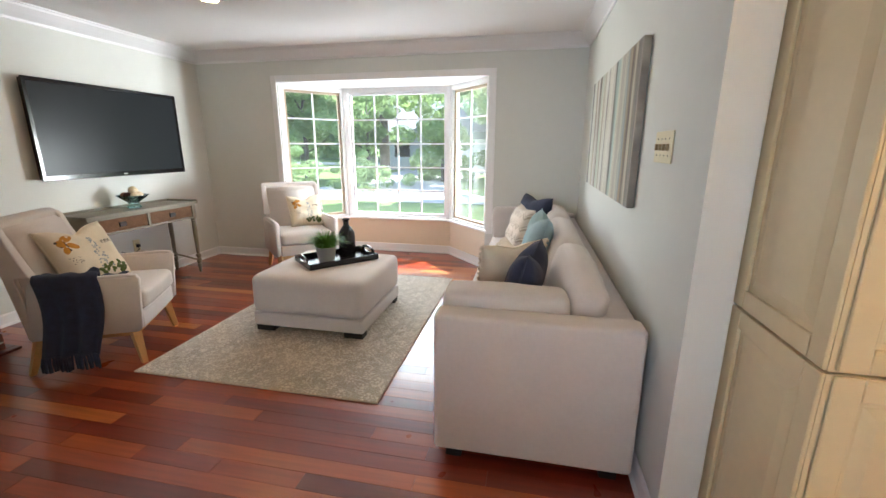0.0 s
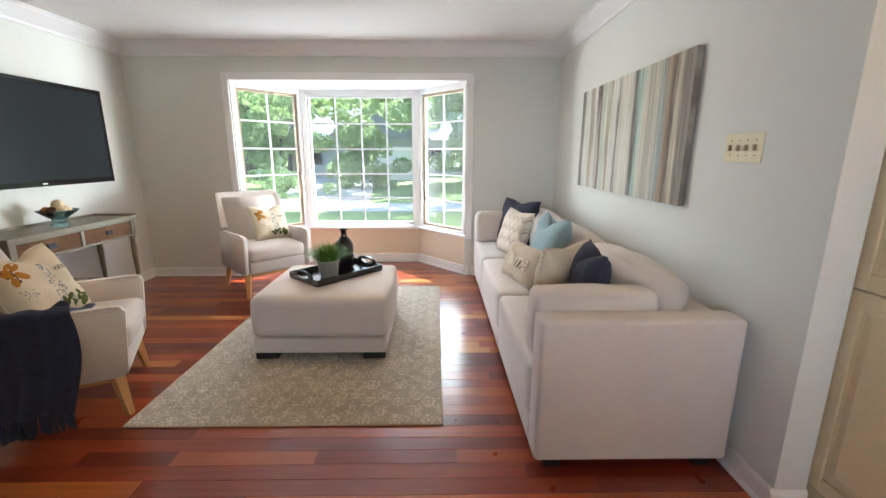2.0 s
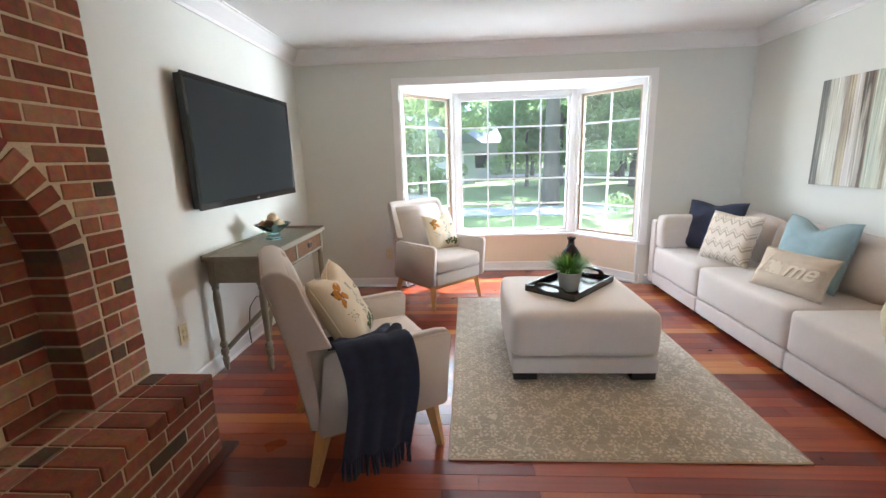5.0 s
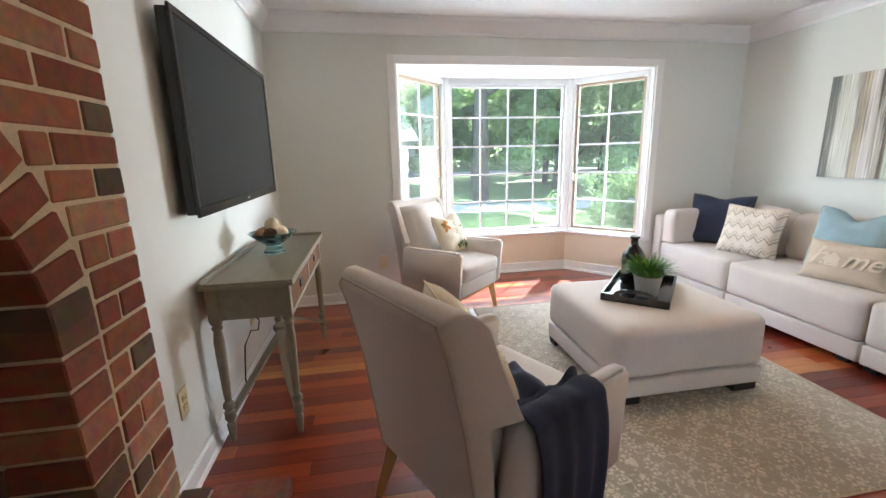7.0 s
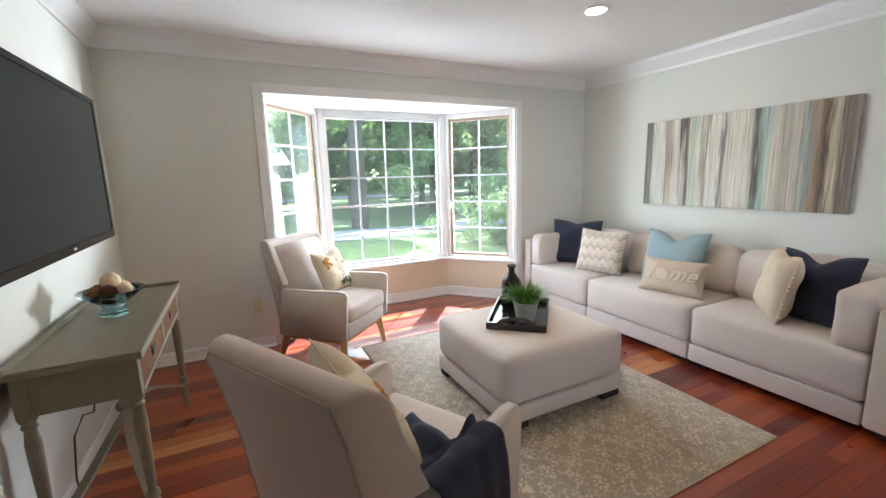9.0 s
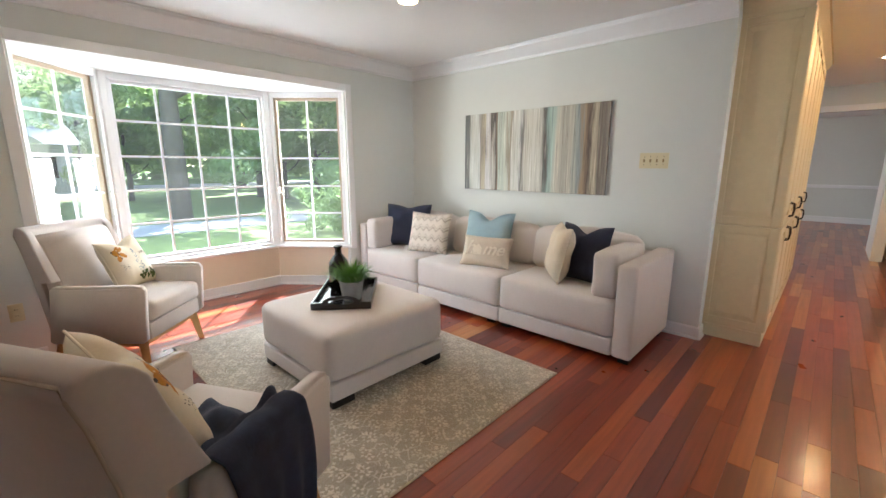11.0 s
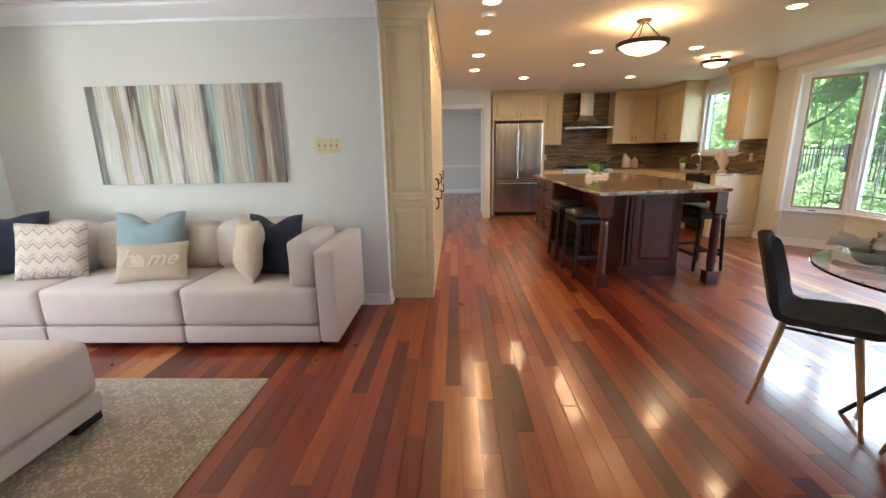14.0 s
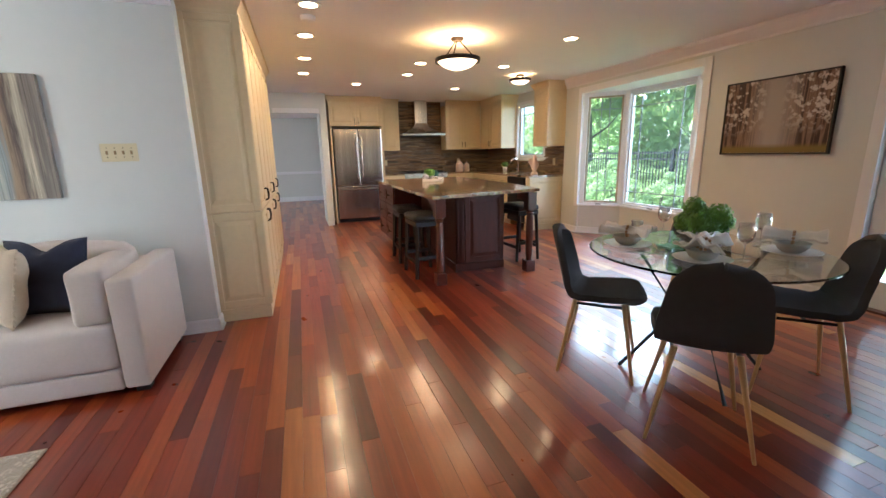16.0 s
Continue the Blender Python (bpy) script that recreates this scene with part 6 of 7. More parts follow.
def bowl_light(m, r, drop, label):
    t = thing("pendant_light", m, label, "ceiling light")
    part("ceiling_plate", lathe([(0, -0.03), (0.05, -0.028), (0.065, -0.012), (0.066, 0), (0, 0)], 24), M_BRONZE, t)
    prof = [(0, -drop - r * 0.42), (r * 0.3, -drop - r * 0.40), (r * 0.65, -drop - r * 0.28), (r * 0.9, -drop - r * 0.08), (r * 0.97, -drop), (r * 0.93, -drop), (r * 0.6, -drop - r * 0.25), (0, -drop - r * 0.38)]
    part("glass_bowl", lathe(prof, 36), M_BOWL, t, smooth=True)
    part("rim", lathe([(r * 0.95, -drop - 0.02), (r * 1.04, -drop - 0.02), (r * 1.06, -drop + 0.015), (r * 0.96, -drop + 0.02), (r * 0.93, -drop)], 36, loop=True), M_BRONZE, t)
    for k in range(3):
        a = 2.1 * k + 0.5
        part("hanging_rod", tube([(0.02 * math.cos(a), 0.02 * math.sin(a), -0.02), (r * 0.98 * math.cos(a), r * 0.98 * math.sin(a), -drop + 0.01)], 0.006, 6), M_BRONZE, t)
    lamp = new("bowl_lamp", bpy.data.lights.new("bowl_lamp", "POINT"))
    lamp.data.energy, lamp.data.color, lamp.data.shadow_soft_size = 2.2 if drop > 0.15 else 1.0, (1.0, 0.50, 0.15), 0.05
    lamp.parent, lamp.matrix_basis = t, pose(0, 0, -drop * 0.75)
    return t


bowl_light(pose(1.22, -0.92, H), 0.21, 0.20, "bronze pendant with a lit alabaster bowl above the island")
bowl_light(pose(2.82, -2.50, H), 0.15, 0.07, "bronze flush light with a lit bowl near the sink")

# framed woods picture
M_WOODS = mat("woods_print", srgb("8a7a6a"), 0.6)
n, l = M_WOODS.node_tree.nodes, M_WOODS.node_tree.links
geo, mp, w1, w2 = n.new("ShaderNodeNewGeometry"), n.new("ShaderNodeMapping"), n.new("ShaderNodeTexNoise"), n.new("ShaderNodeTexNoise")
mp.inputs["Scale"].default_value = (16, 1, 0.8)
l.new(geo.outputs["Position"], mp.inputs[0]), l.new(mp.outputs[0], w1.inputs["Vector"]), l.new(geo.outputs["Position"], w2.inputs["Vector"])
w1.inputs["Scale"].default_value, w2.inputs["Scale"].default_value, w2.inputs["Detail"].default_value = 2.2, 24, 6
r1 = ramp_node(n, [(0.42, srgb("3d241a")), (0.55, srgb("8b6f58")), (0.68, srgb("4a2c20"))])
r2 = ramp_node(n, [(0.50, (0, 0, 0, 1)), (0.60, (1, 1, 1, 1))])
sp = n.new("ShaderNodeSeparateXYZ")
l.new(geo.outputs["Position"], sp.inputs[0])
zr, xr = n.new("ShaderNodeMapRange"), n.new("ShaderNodeMath")
zr.inputs[1].default_value, zr.inputs[2].default_value = 1.38, 1.55
l.new(sp.outputs["Z"], zr.inputs[0])
ad = n.new("ShaderNodeMath")
ad.operation = "ADD"
ad.inputs[1].default_value = 0.11
l.new(sp.outputs["X"], ad.inputs[0])
xr.operation = "ABSOLUTE"
l.new(ad.outputs[0], xr.inputs[0])
xm = n.new("ShaderNodeMapRange")
xm.inputs[1].default_value, xm.inputs[2].default_value = 0.05, 0.24
l.new(xr.outputs[0], xm.inputs[0])
mul = n.new("ShaderNodeMath")
mul.operation = "MULTIPLY"
l.new(r2.outputs[0], mul.inputs[0]), l.new(zr.outputs[0], mul.inputs[1])
l.new(w1.outputs[0], r1.inputs[0]), l.new(w2.outputs[0], r2.inputs[0])
ma, mb_, mc = n.new("ShaderNodeMix"), n.new("ShaderNodeMix"), n.new("ShaderNodeMix")
for k in (ma, mb_, mc):
    k.data_type = "RGBA"
l.new(mul.outputs[0], ma.inputs[0]), l.new(r1.outputs[0], ma.inputs[6])
ma.inputs[7].default_value = srgb("cfc3b6")
l.new(xm.outputs[0], mb_.inputs[0]), l.new(ma.outputs[2], mb_.inputs[7])
mb_.inputs[6].default_value = srgb("a79c92")
zl = n.new("ShaderNodeMapRange")
zl.inputs[1].default_value, zl.inputs[2].default_value = 1.31, 1.27
l.new(sp.outputs["Z"], zl.inputs[0]), l.new(zl.outputs[0], mc.inputs[0]), l.new(mb_.outputs[2], mc.inputs[6])
mc.inputs[7].default_value = srgb("7d6a2c")
l.new(mc.outputs[2], n["Principled BSDF"].inputs["Base Color"])
t = thing("framed_picture", pose(-0.11, YS, 1.552), "framed picture of a misty path through blossoming trees", "picture")
for b6 in ((-0.47, 0.47, 0.0, 0.035, 0.325, 0.338), (-0.47, 0.47, 0.0, 0.035, -0.338, -0.325), (-0.47, -0.457, 0.0, 0.035, -0.325, 0.325), (0.457, 0.47, 0.0, 0.035, -0.325, 0.325)):
    boxpart("frame", b6, M_BLACKWOOD, t, "thin black frame")
boxpart("canvas", (-0.456, 0.456, 0.002, 0.025, -0.324, 0.324), M_WOODS, t)

# patio door
t = thing("door_1", pose(-2.75, YS, 0), "", "", kind="structure")
for b6 in ((-0.08, 0.0, 0, 0.018, 0, 2.12), (1.85, 1.93, 0, 0.018, 0, 2.12), (0.0, 1.85, 0, 0.018, 2.05, 2.12)):
    boxpart("door_casing", b6, M_TRIM, t, bevel=0.003)
for k in range(2):
    x = k * 0.925
    for b6 in ((x + 0.005, x + 0.11, 0.02, 2.04), (x + 0.815, x + 0.92, 0.02, 2.04), (x + 0.11, x + 0.815, 0.02, 0.24), (x + 0.11, x + 0.815, 1.93, 2.04)):
        boxpart("door_stile", (b6[0], b6[1], -0.09, -0.045, b6[2], b6[3]), M_TRIM, t, bevel=0.003)
    p = boxpart("pane", (x + 0.11, x + 0.815, -0.07, -0.064, 0.24, 1.93), M_PANE, t)
    p.visible_shadow = False
    for j in (1, 2):
        boxpart("muntin", (x + 0.11 + 0.235 * j - 0.008, x + 0.11 + 0.235 * j + 0.008, -0.062, -0.05, 0.24, 1.93), M_TRIM, t)
    for j in range(1, 5):
        boxpart("muntin", (x + 0.11, x + 0.815, -0.0615, -0.0505, 0.24 + 0.338 * j - 0.008, 0.24 + 0.338 * j + 0.008), M_TRIM, t)
boxpart("threshold", (0, 1.85, -0.14, 0.02, 0.0, 0.018), M_CHERRYCAB, t)
part("door_handle", tube([(0.99, -0.04, 1.0), (0.99, 0.01, 1.0), (1.09, 0.012, 1.0)], 0.009, 8), M_NICKEL, t, smooth=True)

# dining set
TC = (-1.18, -1.46)
t = thing("dining_table", pose(TC[0], TC[1], 0), "round clear glass dining table on crossed black metal legs", "table")
part("glass_top", lathe([(0, 0.711), (0.594, 0.711), (0.60, 0.715), (0.60, 0.720), (0.594, 0.723), (0, 0.723)], 64), M_TABLEGLASS, t, smooth=False)
for k in range(4):
    a = math.pi / 4 + k * math.pi / 2 + 0.35
    c, s = math.cos(a), math.sin(a)
    part("leg", tube([(0.40 * c, 0.40 * s, 0.0), (0.10 * c, 0.10 * s, 0.36), (0.33 * c, 0.33 * s, 0.698)], 0.011, 8), M_IRONBLK, t, "bent black metal leg")
    part("pad", lathe([(0, 0.699), (0.02, 0.699), (0.02, 0.7105), (0, 0.7105)], 12, m=Matrix.Translation((0.33 * c, 0.33 * s, 0))), M_IRONBLK, t)
part("hub_ring", tube([(0.11 * math.cos(k * 0.5236), 0.11 * math.sin(k * 0.5236), 0.36) for k in range(13)], 0.009, 6), M_IRONBLK, t)


def make_dining_chair(m):
    """One-piece upholstered shell, front to -y, on four splayed wooden legs."""
    t = thing("dining_chair", m, "charcoal fabric shell dining chair with pale wooden legs", "dining chair", "dining chairs")
    path = [(-0.23, 0.435), (-0.215, 0.452), (-0.12, 0.455), (0.0, 0.445), (0.10, 0.447), (0.165, 0.475), (0.202, 0.54), (0.226, 0.63), (0.255, 0.74), (0.277, 0.81), (0.286, 0.84)]
    cum = [0]
    for a, b in zip(path, path[1:]):
        cum.append(cum[-1] + math.hypot(a[0] - b[0], a[1] - b[1]))

    def half(s):
        f = s / cum[-1]
        w = 0.207 - 0.015 * math.exp(-((f - 0.42) / 0.12) ** 2) - 0.06 * max(0.0, (f - 0.55) / 0.45) ** 1.2
        end = min(f, 1 - f)
        return w * math.sqrt(max(0.0, 1 - max(0, 1 - end / (0.15 if f > 0.5 else 0.12)) ** 2.8)) + 0.001

    def f(u, v):
        s = v * cum[-1]
        k = min(len(path) - 2, max(i for i in range(len(cum)) if cum[i] <= s + 1e-9))
        w = (s - cum[k]) / (cum[k + 1] - cum[k])
        y, z = path[k][0] * (1 - w) + path[k + 1][0] * w, path[k][1] * (1 - w) + path[k + 1][1] * w
        x = (2 * u - 1)
        dish = x * x
        fr = v
        curl = 0.03 * dish
        return (x * half(s), y - curl * max(0, min(1, (fr - 0.4) * 4)) * 1.3, z + curl * max(0, min(1, (0.6 - fr) * 4)))
    bm = pane_grid(24, 44, f)
    ob = part("shell", bm, M_CHARCOAL, t, smooth=True)
    md = ob.modifiers.new("thickness", "SOLIDIFY")
    md.thickness, md.offset = 0.034, 0
    sb = ob.modifiers.new("soft", "BEVEL")
    sb.width, sb.segments, sb.limit_method = 0.012, 2, "ANGLE"
    for sx in (-1, 1):
        for sy in (-1, 1):
            part("leg", tube([(sx * 0.205, sy * 0.205, 0), (sx * 0.12, sy * 0.13, 0.435)], 0.012, 10, radii=[0.008, 0.0145]), M_OAK, t, "pale wood-look leg", smooth=True)
        part("brace", tube([(sx * 0.125, -0.13, 0.415), (sx * 0.125, 0.13, 0.415)], 0.008, 6), M_IRONBLK, t)
    part("brace", tube([(-0.125, 0, 0.415), (0.125, 0, 0.415)], 0.008, 6), M_IRONBLK, t)
    return t


ch = make_dining_chair(pose(-0.935, -0.995, 0, 0, 0, -44))
copy_thing(ch, pose(-1.585, -1.02, 0, 0, 0, 46))
copy_thing(ch, pose(-1.50, -1.80, 0, 0, 0, 136))
copy_thing(ch, pose(-0.80, -1.93, 0, 0, 0, 226))

M_NAPKIN = mat("linen_napkin", (0.72, 0.69, 0.65), 0.9, bump=0.4, bump_scale=500)
M_NAPRING = mat("wood_beads", srgb("a5835c"), 0.6)


def place_setting(x, y, ang, seed):
    base_m = pose(x, y, 0.7235, 0, 0, ang)
    t = thing("dinner_plate", base_m, "round white dinner plate on the glass table", "plate", "place settings")
    part("plate", lathe([(0, 0), (0.08, 0), (0.13, 0.012), (0.135, 0.016), (0.128, 0.016), (0.078, 0.006), (0, 0.005)], 36), M_WHITE, t, smooth=True)
    t = thing("soup_bowl", base_m @ pose(0, 0, 0.0062), "pale grey-green bowl on a dinner plate", "bowl", "soup bowls")
    part("bowl", lathe([(0, 0), (0.04, 0), (0.06, 0.015), (0.082, 0.052), (0.078, 0.053), (0.055, 0.02), (0, 0.01)], 32), M_POT, t, smooth=True)
    t = thing("napkin", base_m @ pose(0, 0, 0.05), "cream linen napkin gathered in a beaded ring", "napkin", "napkins")

    def f(u, v):
        a = 2 * u - 1
        w = 0.026 + 0.088 * abs(a) ** 1.1
        yy = (2 * v - 1) * w
        zz = 0.028 + 0.018 * math.sin(v * 16 + seed) * abs(a) ** 0.7 + 0.03 * (1 - (2 * v - 1) ** 2) + 0.02 * noise.noise(Vector((a * 3, v * 3, seed)))
        return (a * 0.13, yy, zz + 0.012 * abs(a))
    ob = part("cloth", pane_grid(30, 20, f), M_NAPKIN, t, smooth=True)
    md = ob.modifiers.new("thickness", "SOLIDIFY")
    md.thickness = 0.012
    for k in range(10):
        a = 2 * math.pi * k / 10
        bm = bmesh.new()
        bmesh.ops.create_icosphere(bm, subdivisions=1, radius=0.009, matrix=Matrix.Translation((0, 0.030 * math.cos(a), 0.036 + 0.030 * math.sin(a))))
        part("bead", bm, M_NAPRING, t, smooth=True)


for k, (x, y) in enumerate(((-0.92, -1.17), (-1.35, -1.25), (-1.42, -1.80), (-0.86, -1.82))):
    place_setting(x, y, 30 + 90 * k, k)


def wine_glass(m, s=1.0):
    t = thing("wine_glass", m, "clear stemmed wine glass on the glass table", "wine glass", "wine glasses")
    prof = [(0, 0), (0.036, 0), (0.034, 0.003), (0.006, 0.008), (0.0045, 0.02), (0.0045, 0.085), (0.02, 0.095), (0.038, 0.12), (0.04, 0.15), (0.034, 0.19), (0.0325, 0.19), (0.0385, 0.15), (0.0365, 0.122), (0.018, 0.098), (0, 0.094)]
    part("glass", lathe([(a * s, b * s) for a, b in prof], 28), M_THIN, t, smooth=True)
    return t


g = wine_glass(pose(-0.77, -1.60, 0.7235))
for x, y in ((-1.43, -1.43), (-1.24, -1.83)):
    copy_thing(g, pose(x, y, 0.7235))
small_plant(pose(-1.03, -1.64, 0.7235), 0.065, 0.07, 0.135, M_LEAF, "bushy green plant in a white bowl on the table", None, 8, 2600, 0.013, 0.02)
t = thing("green_leaf_dish", pose(-1.07, -1.34, 0.7235, 0, 0, 20), "translucent mint green star-shaped dish on the table", "dish")
star = [((0.075 if k % 2 == 0 else 0.045) * math.cos(k * math.pi / 6), (0.075 if k % 2 == 0 else 0.045) * math.sin(k * math.pi / 6)) for k in range(12)]
part("dish", prism(star, 0.0, 0.012), mat("mint_glass", srgb("9fd0b5"), 0.15), t)
for k, (x, y) in enumerate(((-1.12, -1.11), (-1.56, -1.55), (-1.14, -1.92))):
    t = thing("cutlery", pose(x, y, 0.7236, 0, 0, 30 + 90 * k), "stainless steel knife and fork beside a plate", "cutlery", "cutlery sets")
    boxpart("knife", (-0.09, 0.09, -0.006, 0.006, 0, 0.003), M_CHROME, t, bevel=0.001)
    boxpart("fork", (-0.08, 0.03, 0.022, 0.030, 0, 0.003), M_CHROME, t, bevel=0.001)
    for j in range(4):
        boxpart("tine", (0.031, 0.085, 0.0185 + j * 0.005, 0.0205 + j * 0.005, 0, 0.003), M_CHROME, t)
t = thing("candle_jar", pose(-0.71, -1.44, 0.7235), "clear glass tumbler with a white rim", "glass")
part("jar", lathe([(0, 0), (0.035, 0), (0.035, 0.09), (0.04, 0.10), (0.037, 0.10), (0.032, 0.09), (0.032, 0.006), (0, 0.006)], 28), M_THIN, t, smooth=True)

# ---- outdoors ----
M_GRASS = mat("lawn", (0.15, 0.21, 0.05), 0.9, vary=0.35, noise_scale=0.6, bump=0.5, bump_scale=30)
M_DRIVE = mat("driveway", (0.45, 0.43, 0.40), 0.9, vary=0.12, noise_scale=1.5, bump=0.3)
M_BARK = mat("bark", (0.13, 0.11, 0.085), 0.95, vary=0.35, noise_scale=5, bump=1.0, bump_scale=25)
M_FOL = mat("foliage", (0.16, 0.26, 0.05), 0.6, vary=0.45, noise_scale=0.9, rand=0.25)
M_FOL_L = mat("foliage_light", (0.23, 0.31, 0.15), 0.6, vary=0.4, noise_scale=1.2, rand=0.2)
for M in (M_FOL, M_FOL_L):
    n, l = M.node_tree.nodes, M.node_tree.links
    tl, mx = n.new("ShaderNodeBsdfTranslucent"), n.new("ShaderNodeMixShader")
    tl.inputs[0].default_value = (0.38, 0.49, 0.19, 1)
    mx.inputs[0].default_value = 0.55
    l.new(n["Principled BSDF"].outputs[0], mx.inputs[1]), l.new(tl.outputs[0], mx.inputs[2]), l.new(mx.outputs[0], n["Material Output"].inputs[0])
structure("ground", prism([(-300, -300), (300, -300), (300, 300), (-300, 300)], -0.7, -0.45), M_GRASS)
structure("driveway", prism([(-9, 13.2), (30, 12.4), (30, 14.6), (-3.2, 15.2), (-6.5, 40), (-10, 40)], -0.46, -0.43), M_DRIVE)
structure("road", prism([(-60, 40), (60, 37), (60, 43), (-60, 46)], -0.46, -0.42), M_DRIVE)


def crown_mesh(material, seed, n, r, h, size):
    """Many small leaves in uneven clumps."""
    rng = np.random.default_rng(seed)
    k = 26
    cen = rng.normal(size=(k, 3)) * np.array([r * 0.5, r * 0.5, h * 0.26])
    pick = rng.integers(0, k, n)
    rad = rng.uniform(0.35, 1.0, k)[pick][:, None] * r * 0.42
    d = rng.normal(size=(n, 3))
    d /= np.linalg.norm(d, axis=1)[:, None]
    p = cen[pick] + d * rad * rng.uniform(0.6, 1.0, (n, 1)) ** 0.5 * np.array([1, 1, 0.75])
    a = np.cross(d, rng.normal(size=(n, 3)))
    a /= np.linalg.norm(a, axis=1)[:, None]
    b = np.cross(d, a) + d * rng.uniform(-0.7, 0.7, (n, 1))
    s = size * rng.uniform(0.6, 1.4, (n, 1))
    v = np.concatenate([p - a * s, p + b * s * 0.6, p + a * s, p - b * s * 0.6], axis=1).reshape(-1, 3)
    f = np.arange(4 * n).reshape(-1, 4)
    me = bpy.data.meshes.new("crown")
    me.from_pydata(v.tolist(), [], f.tolist())
    me.materials.append(material)
    return me


def make_tree(m, trunk_r, height, crown, clear, label):
    t = thing("tree", m, label, "tree", "trees")
    pts = [(0, 0, -0.1), (0.03, 0.02, height * 0.3), (-0.05, 0.05, height * 0.6), (0.05, 0, height * 0.95)]
    part("trunk", tube(pts, trunk_r, 12, radii=[trunk_r * 1.25, trunk_r * 0.9, trunk_r * 0.6, trunk_r * 0.15]), M_BARK, t, smooth=True)
    for k in range(6):
        a = k * 1.1 + trunk_r
        z = clear + (height - clear) * (0.05 + 0.12 * k)
        part("limb", tube([(0, 0, z), (math.cos(a) * height * 0.14, math.sin(a) * height * 0.14, z + height * 0.08), (math.cos(a) * height * 0.26, math.sin(a) * height * 0.26, z + height * 0.2)], 0.1, 6, radii=[trunk_r * 0.4, trunk_r * 0.25, trunk_r * 0.08]), M_BARK, t)
    ob = new("crown", crown)
    ob.parent, ob.matrix_basis = t, pose(0, 0, clear + (height - clear) * 0.55)
    return t


cr1 = crown_mesh(M_FOL, 1, 14000, 4.6, 9.0, 0.15)
cr2 = crown_mesh(M_FOL_L, 2, 13000, 3.2, 5.0, 0.10)
big = make_tree(pose(0.95, 15.9, -0.45), 0.27, 13.0, cr1, 3.2, "tall shade tree with a thick trunk on the front lawn")
small = make_tree(pose(5.6, 19.5, -0.45), 0.13, 5.6, cr2, 1.2, "small bright green tree beside the drive")
rng = random.Random(5)
for x, y, s in ((-9, 24, 1.0), (-15, 30, 1.15), (4.5, 27, 1.0), (9.5, 33, 1.2), (14, 25, 1.05), (19, 34, 1.2), (-22, 38, 1.3), (-3, 50, 1.2), (3, 56, 1.3), (9, 50, 1.3), (16, 52, 1.4), (24, 46, 1.4), (31, 40, 1.3), (-12, 54, 1.3), (-20, 58, 1.4), (38, 50, 1.5), (-32, 50, 1.5), (-6, 62, 1.5), (22, 28, 1.1), (30, 26, 1.1), (12, 18.5, 0.85)):
    copy_thing(big, pose(x + rng.uniform(-1, 1), y + rng.uniform(-1, 1), -0.45, 0, 0, rng.uniform(0, 360)) @ Matrix.Scale(s, 4))
for x, y, s in ((7.5, 22, 0.9), (-8, 20, 0.8), (10.5, 24, 1.1), (1.5, 26, 0.8), (-12, 21, 1.0), (16, 22, 1.2), (4, 40, 1.3), (12, 40, 1.4), (-16, 44, 1.4), (20, 40, 1.4), (28, 34, 1.3)):
    copy_thing(small, pose(x, y, -0.45, 0, 0, rng.uniform(0, 360)) @ Matrix.Scale(s, 4))


def make_bush(m, mesh_, label):
    t = thing("shrub", m, label, "shrub", "shrubs")
    ob = new("foliage", mesh_)
    ob.parent = t
    part("stem", tube([(0, 0, -0.5), (0, 0, 0.1)], 0.05, 6), M_BARK, t)
    return t


bu = crown_mesh(M_FOL_L, 3, 8000, 0.95, 1.5, 0.035)
bs = make_bush(pose(3.9, 10.0, 0.15), bu, "rounded flowering shrub in the front garden")
for x, y, z, s in ((3.2, 9.6, 0.35, 1.2), (4.9, 9.6, 0.1, 1.1), (5.8, 10.6, 0.1, 1.2), (-5.5, 23, 0.2, 1.3), (-4.2, 23.5, 0.2, 1.2), (-8.5, 13.5, 0.2, 1.3), (-7.0, 17.0, 0.1, 1.2)):
    copy_thing(bs, pose(x, y, z, 0, 0, x * 50) @ Matrix.Scale(s, 4))


def make_house(m):
    t = thing("neighbour_house", m, "grey house with a gabled roof and garage across the street", "house")
    M_SIDING = mat("grey_siding", (0.42, 0.43, 0.44), 0.8, vary=0.05, noise_scale=2)
    M_ROOF = mat("roof_shingles", (0.30, 0.30, 0.31), 0.9, vary=0.12, noise_scale=6)
    boxpart("wall", (-6, 6, 0, 8, 0, 3.0), M_SIDING, t)
    boxpart("garage_wing", (-3.2, 3.2, -4, 0, 0, 2.9), M_SIDING, t)
    part("roof", side_prism([(-0.5, 2.9), (4, 5.6), (8.5, 2.9)], -6.4, 6.4), M_ROOF, t)
    bm = bmesh.new()
    a = [bm.verts.new(p) for p in ((-3.6, -4.4, 2.8), (3.6, -4.4, 2.8), (0, -4.4, 5.1))]
    b = [bm.verts.new(p) for p in ((-3.6, 2.5, 2.8), (3.6, 2.5, 2.8), (0, 2.5, 5.1))]
    bm.faces.new(a), bm.faces.new(b[::-1])
    for i in range(3):
        bm.faces.new((a[i], b[i], b[(i + 1) % 3], a[(i + 1) % 3]))
    bmesh.ops.recalc_face_normals(bm, faces=bm.faces[:])
    part("garage_roof", bm, M_ROOF, t)
    boxpart("garage_door", (-2.4, 2.4, -4.04, -4.0, 0, 2.3), M_TRIM, t)
    for x in (-5.2, 4.0):
        boxpart("window", (x, x + 1.2, -0.04, 0.0, 1.0, 2.2), M_TVFRAME, t)
    return t


make_house(pose(-5.5, 33, -0.45, 0, 0, 12))

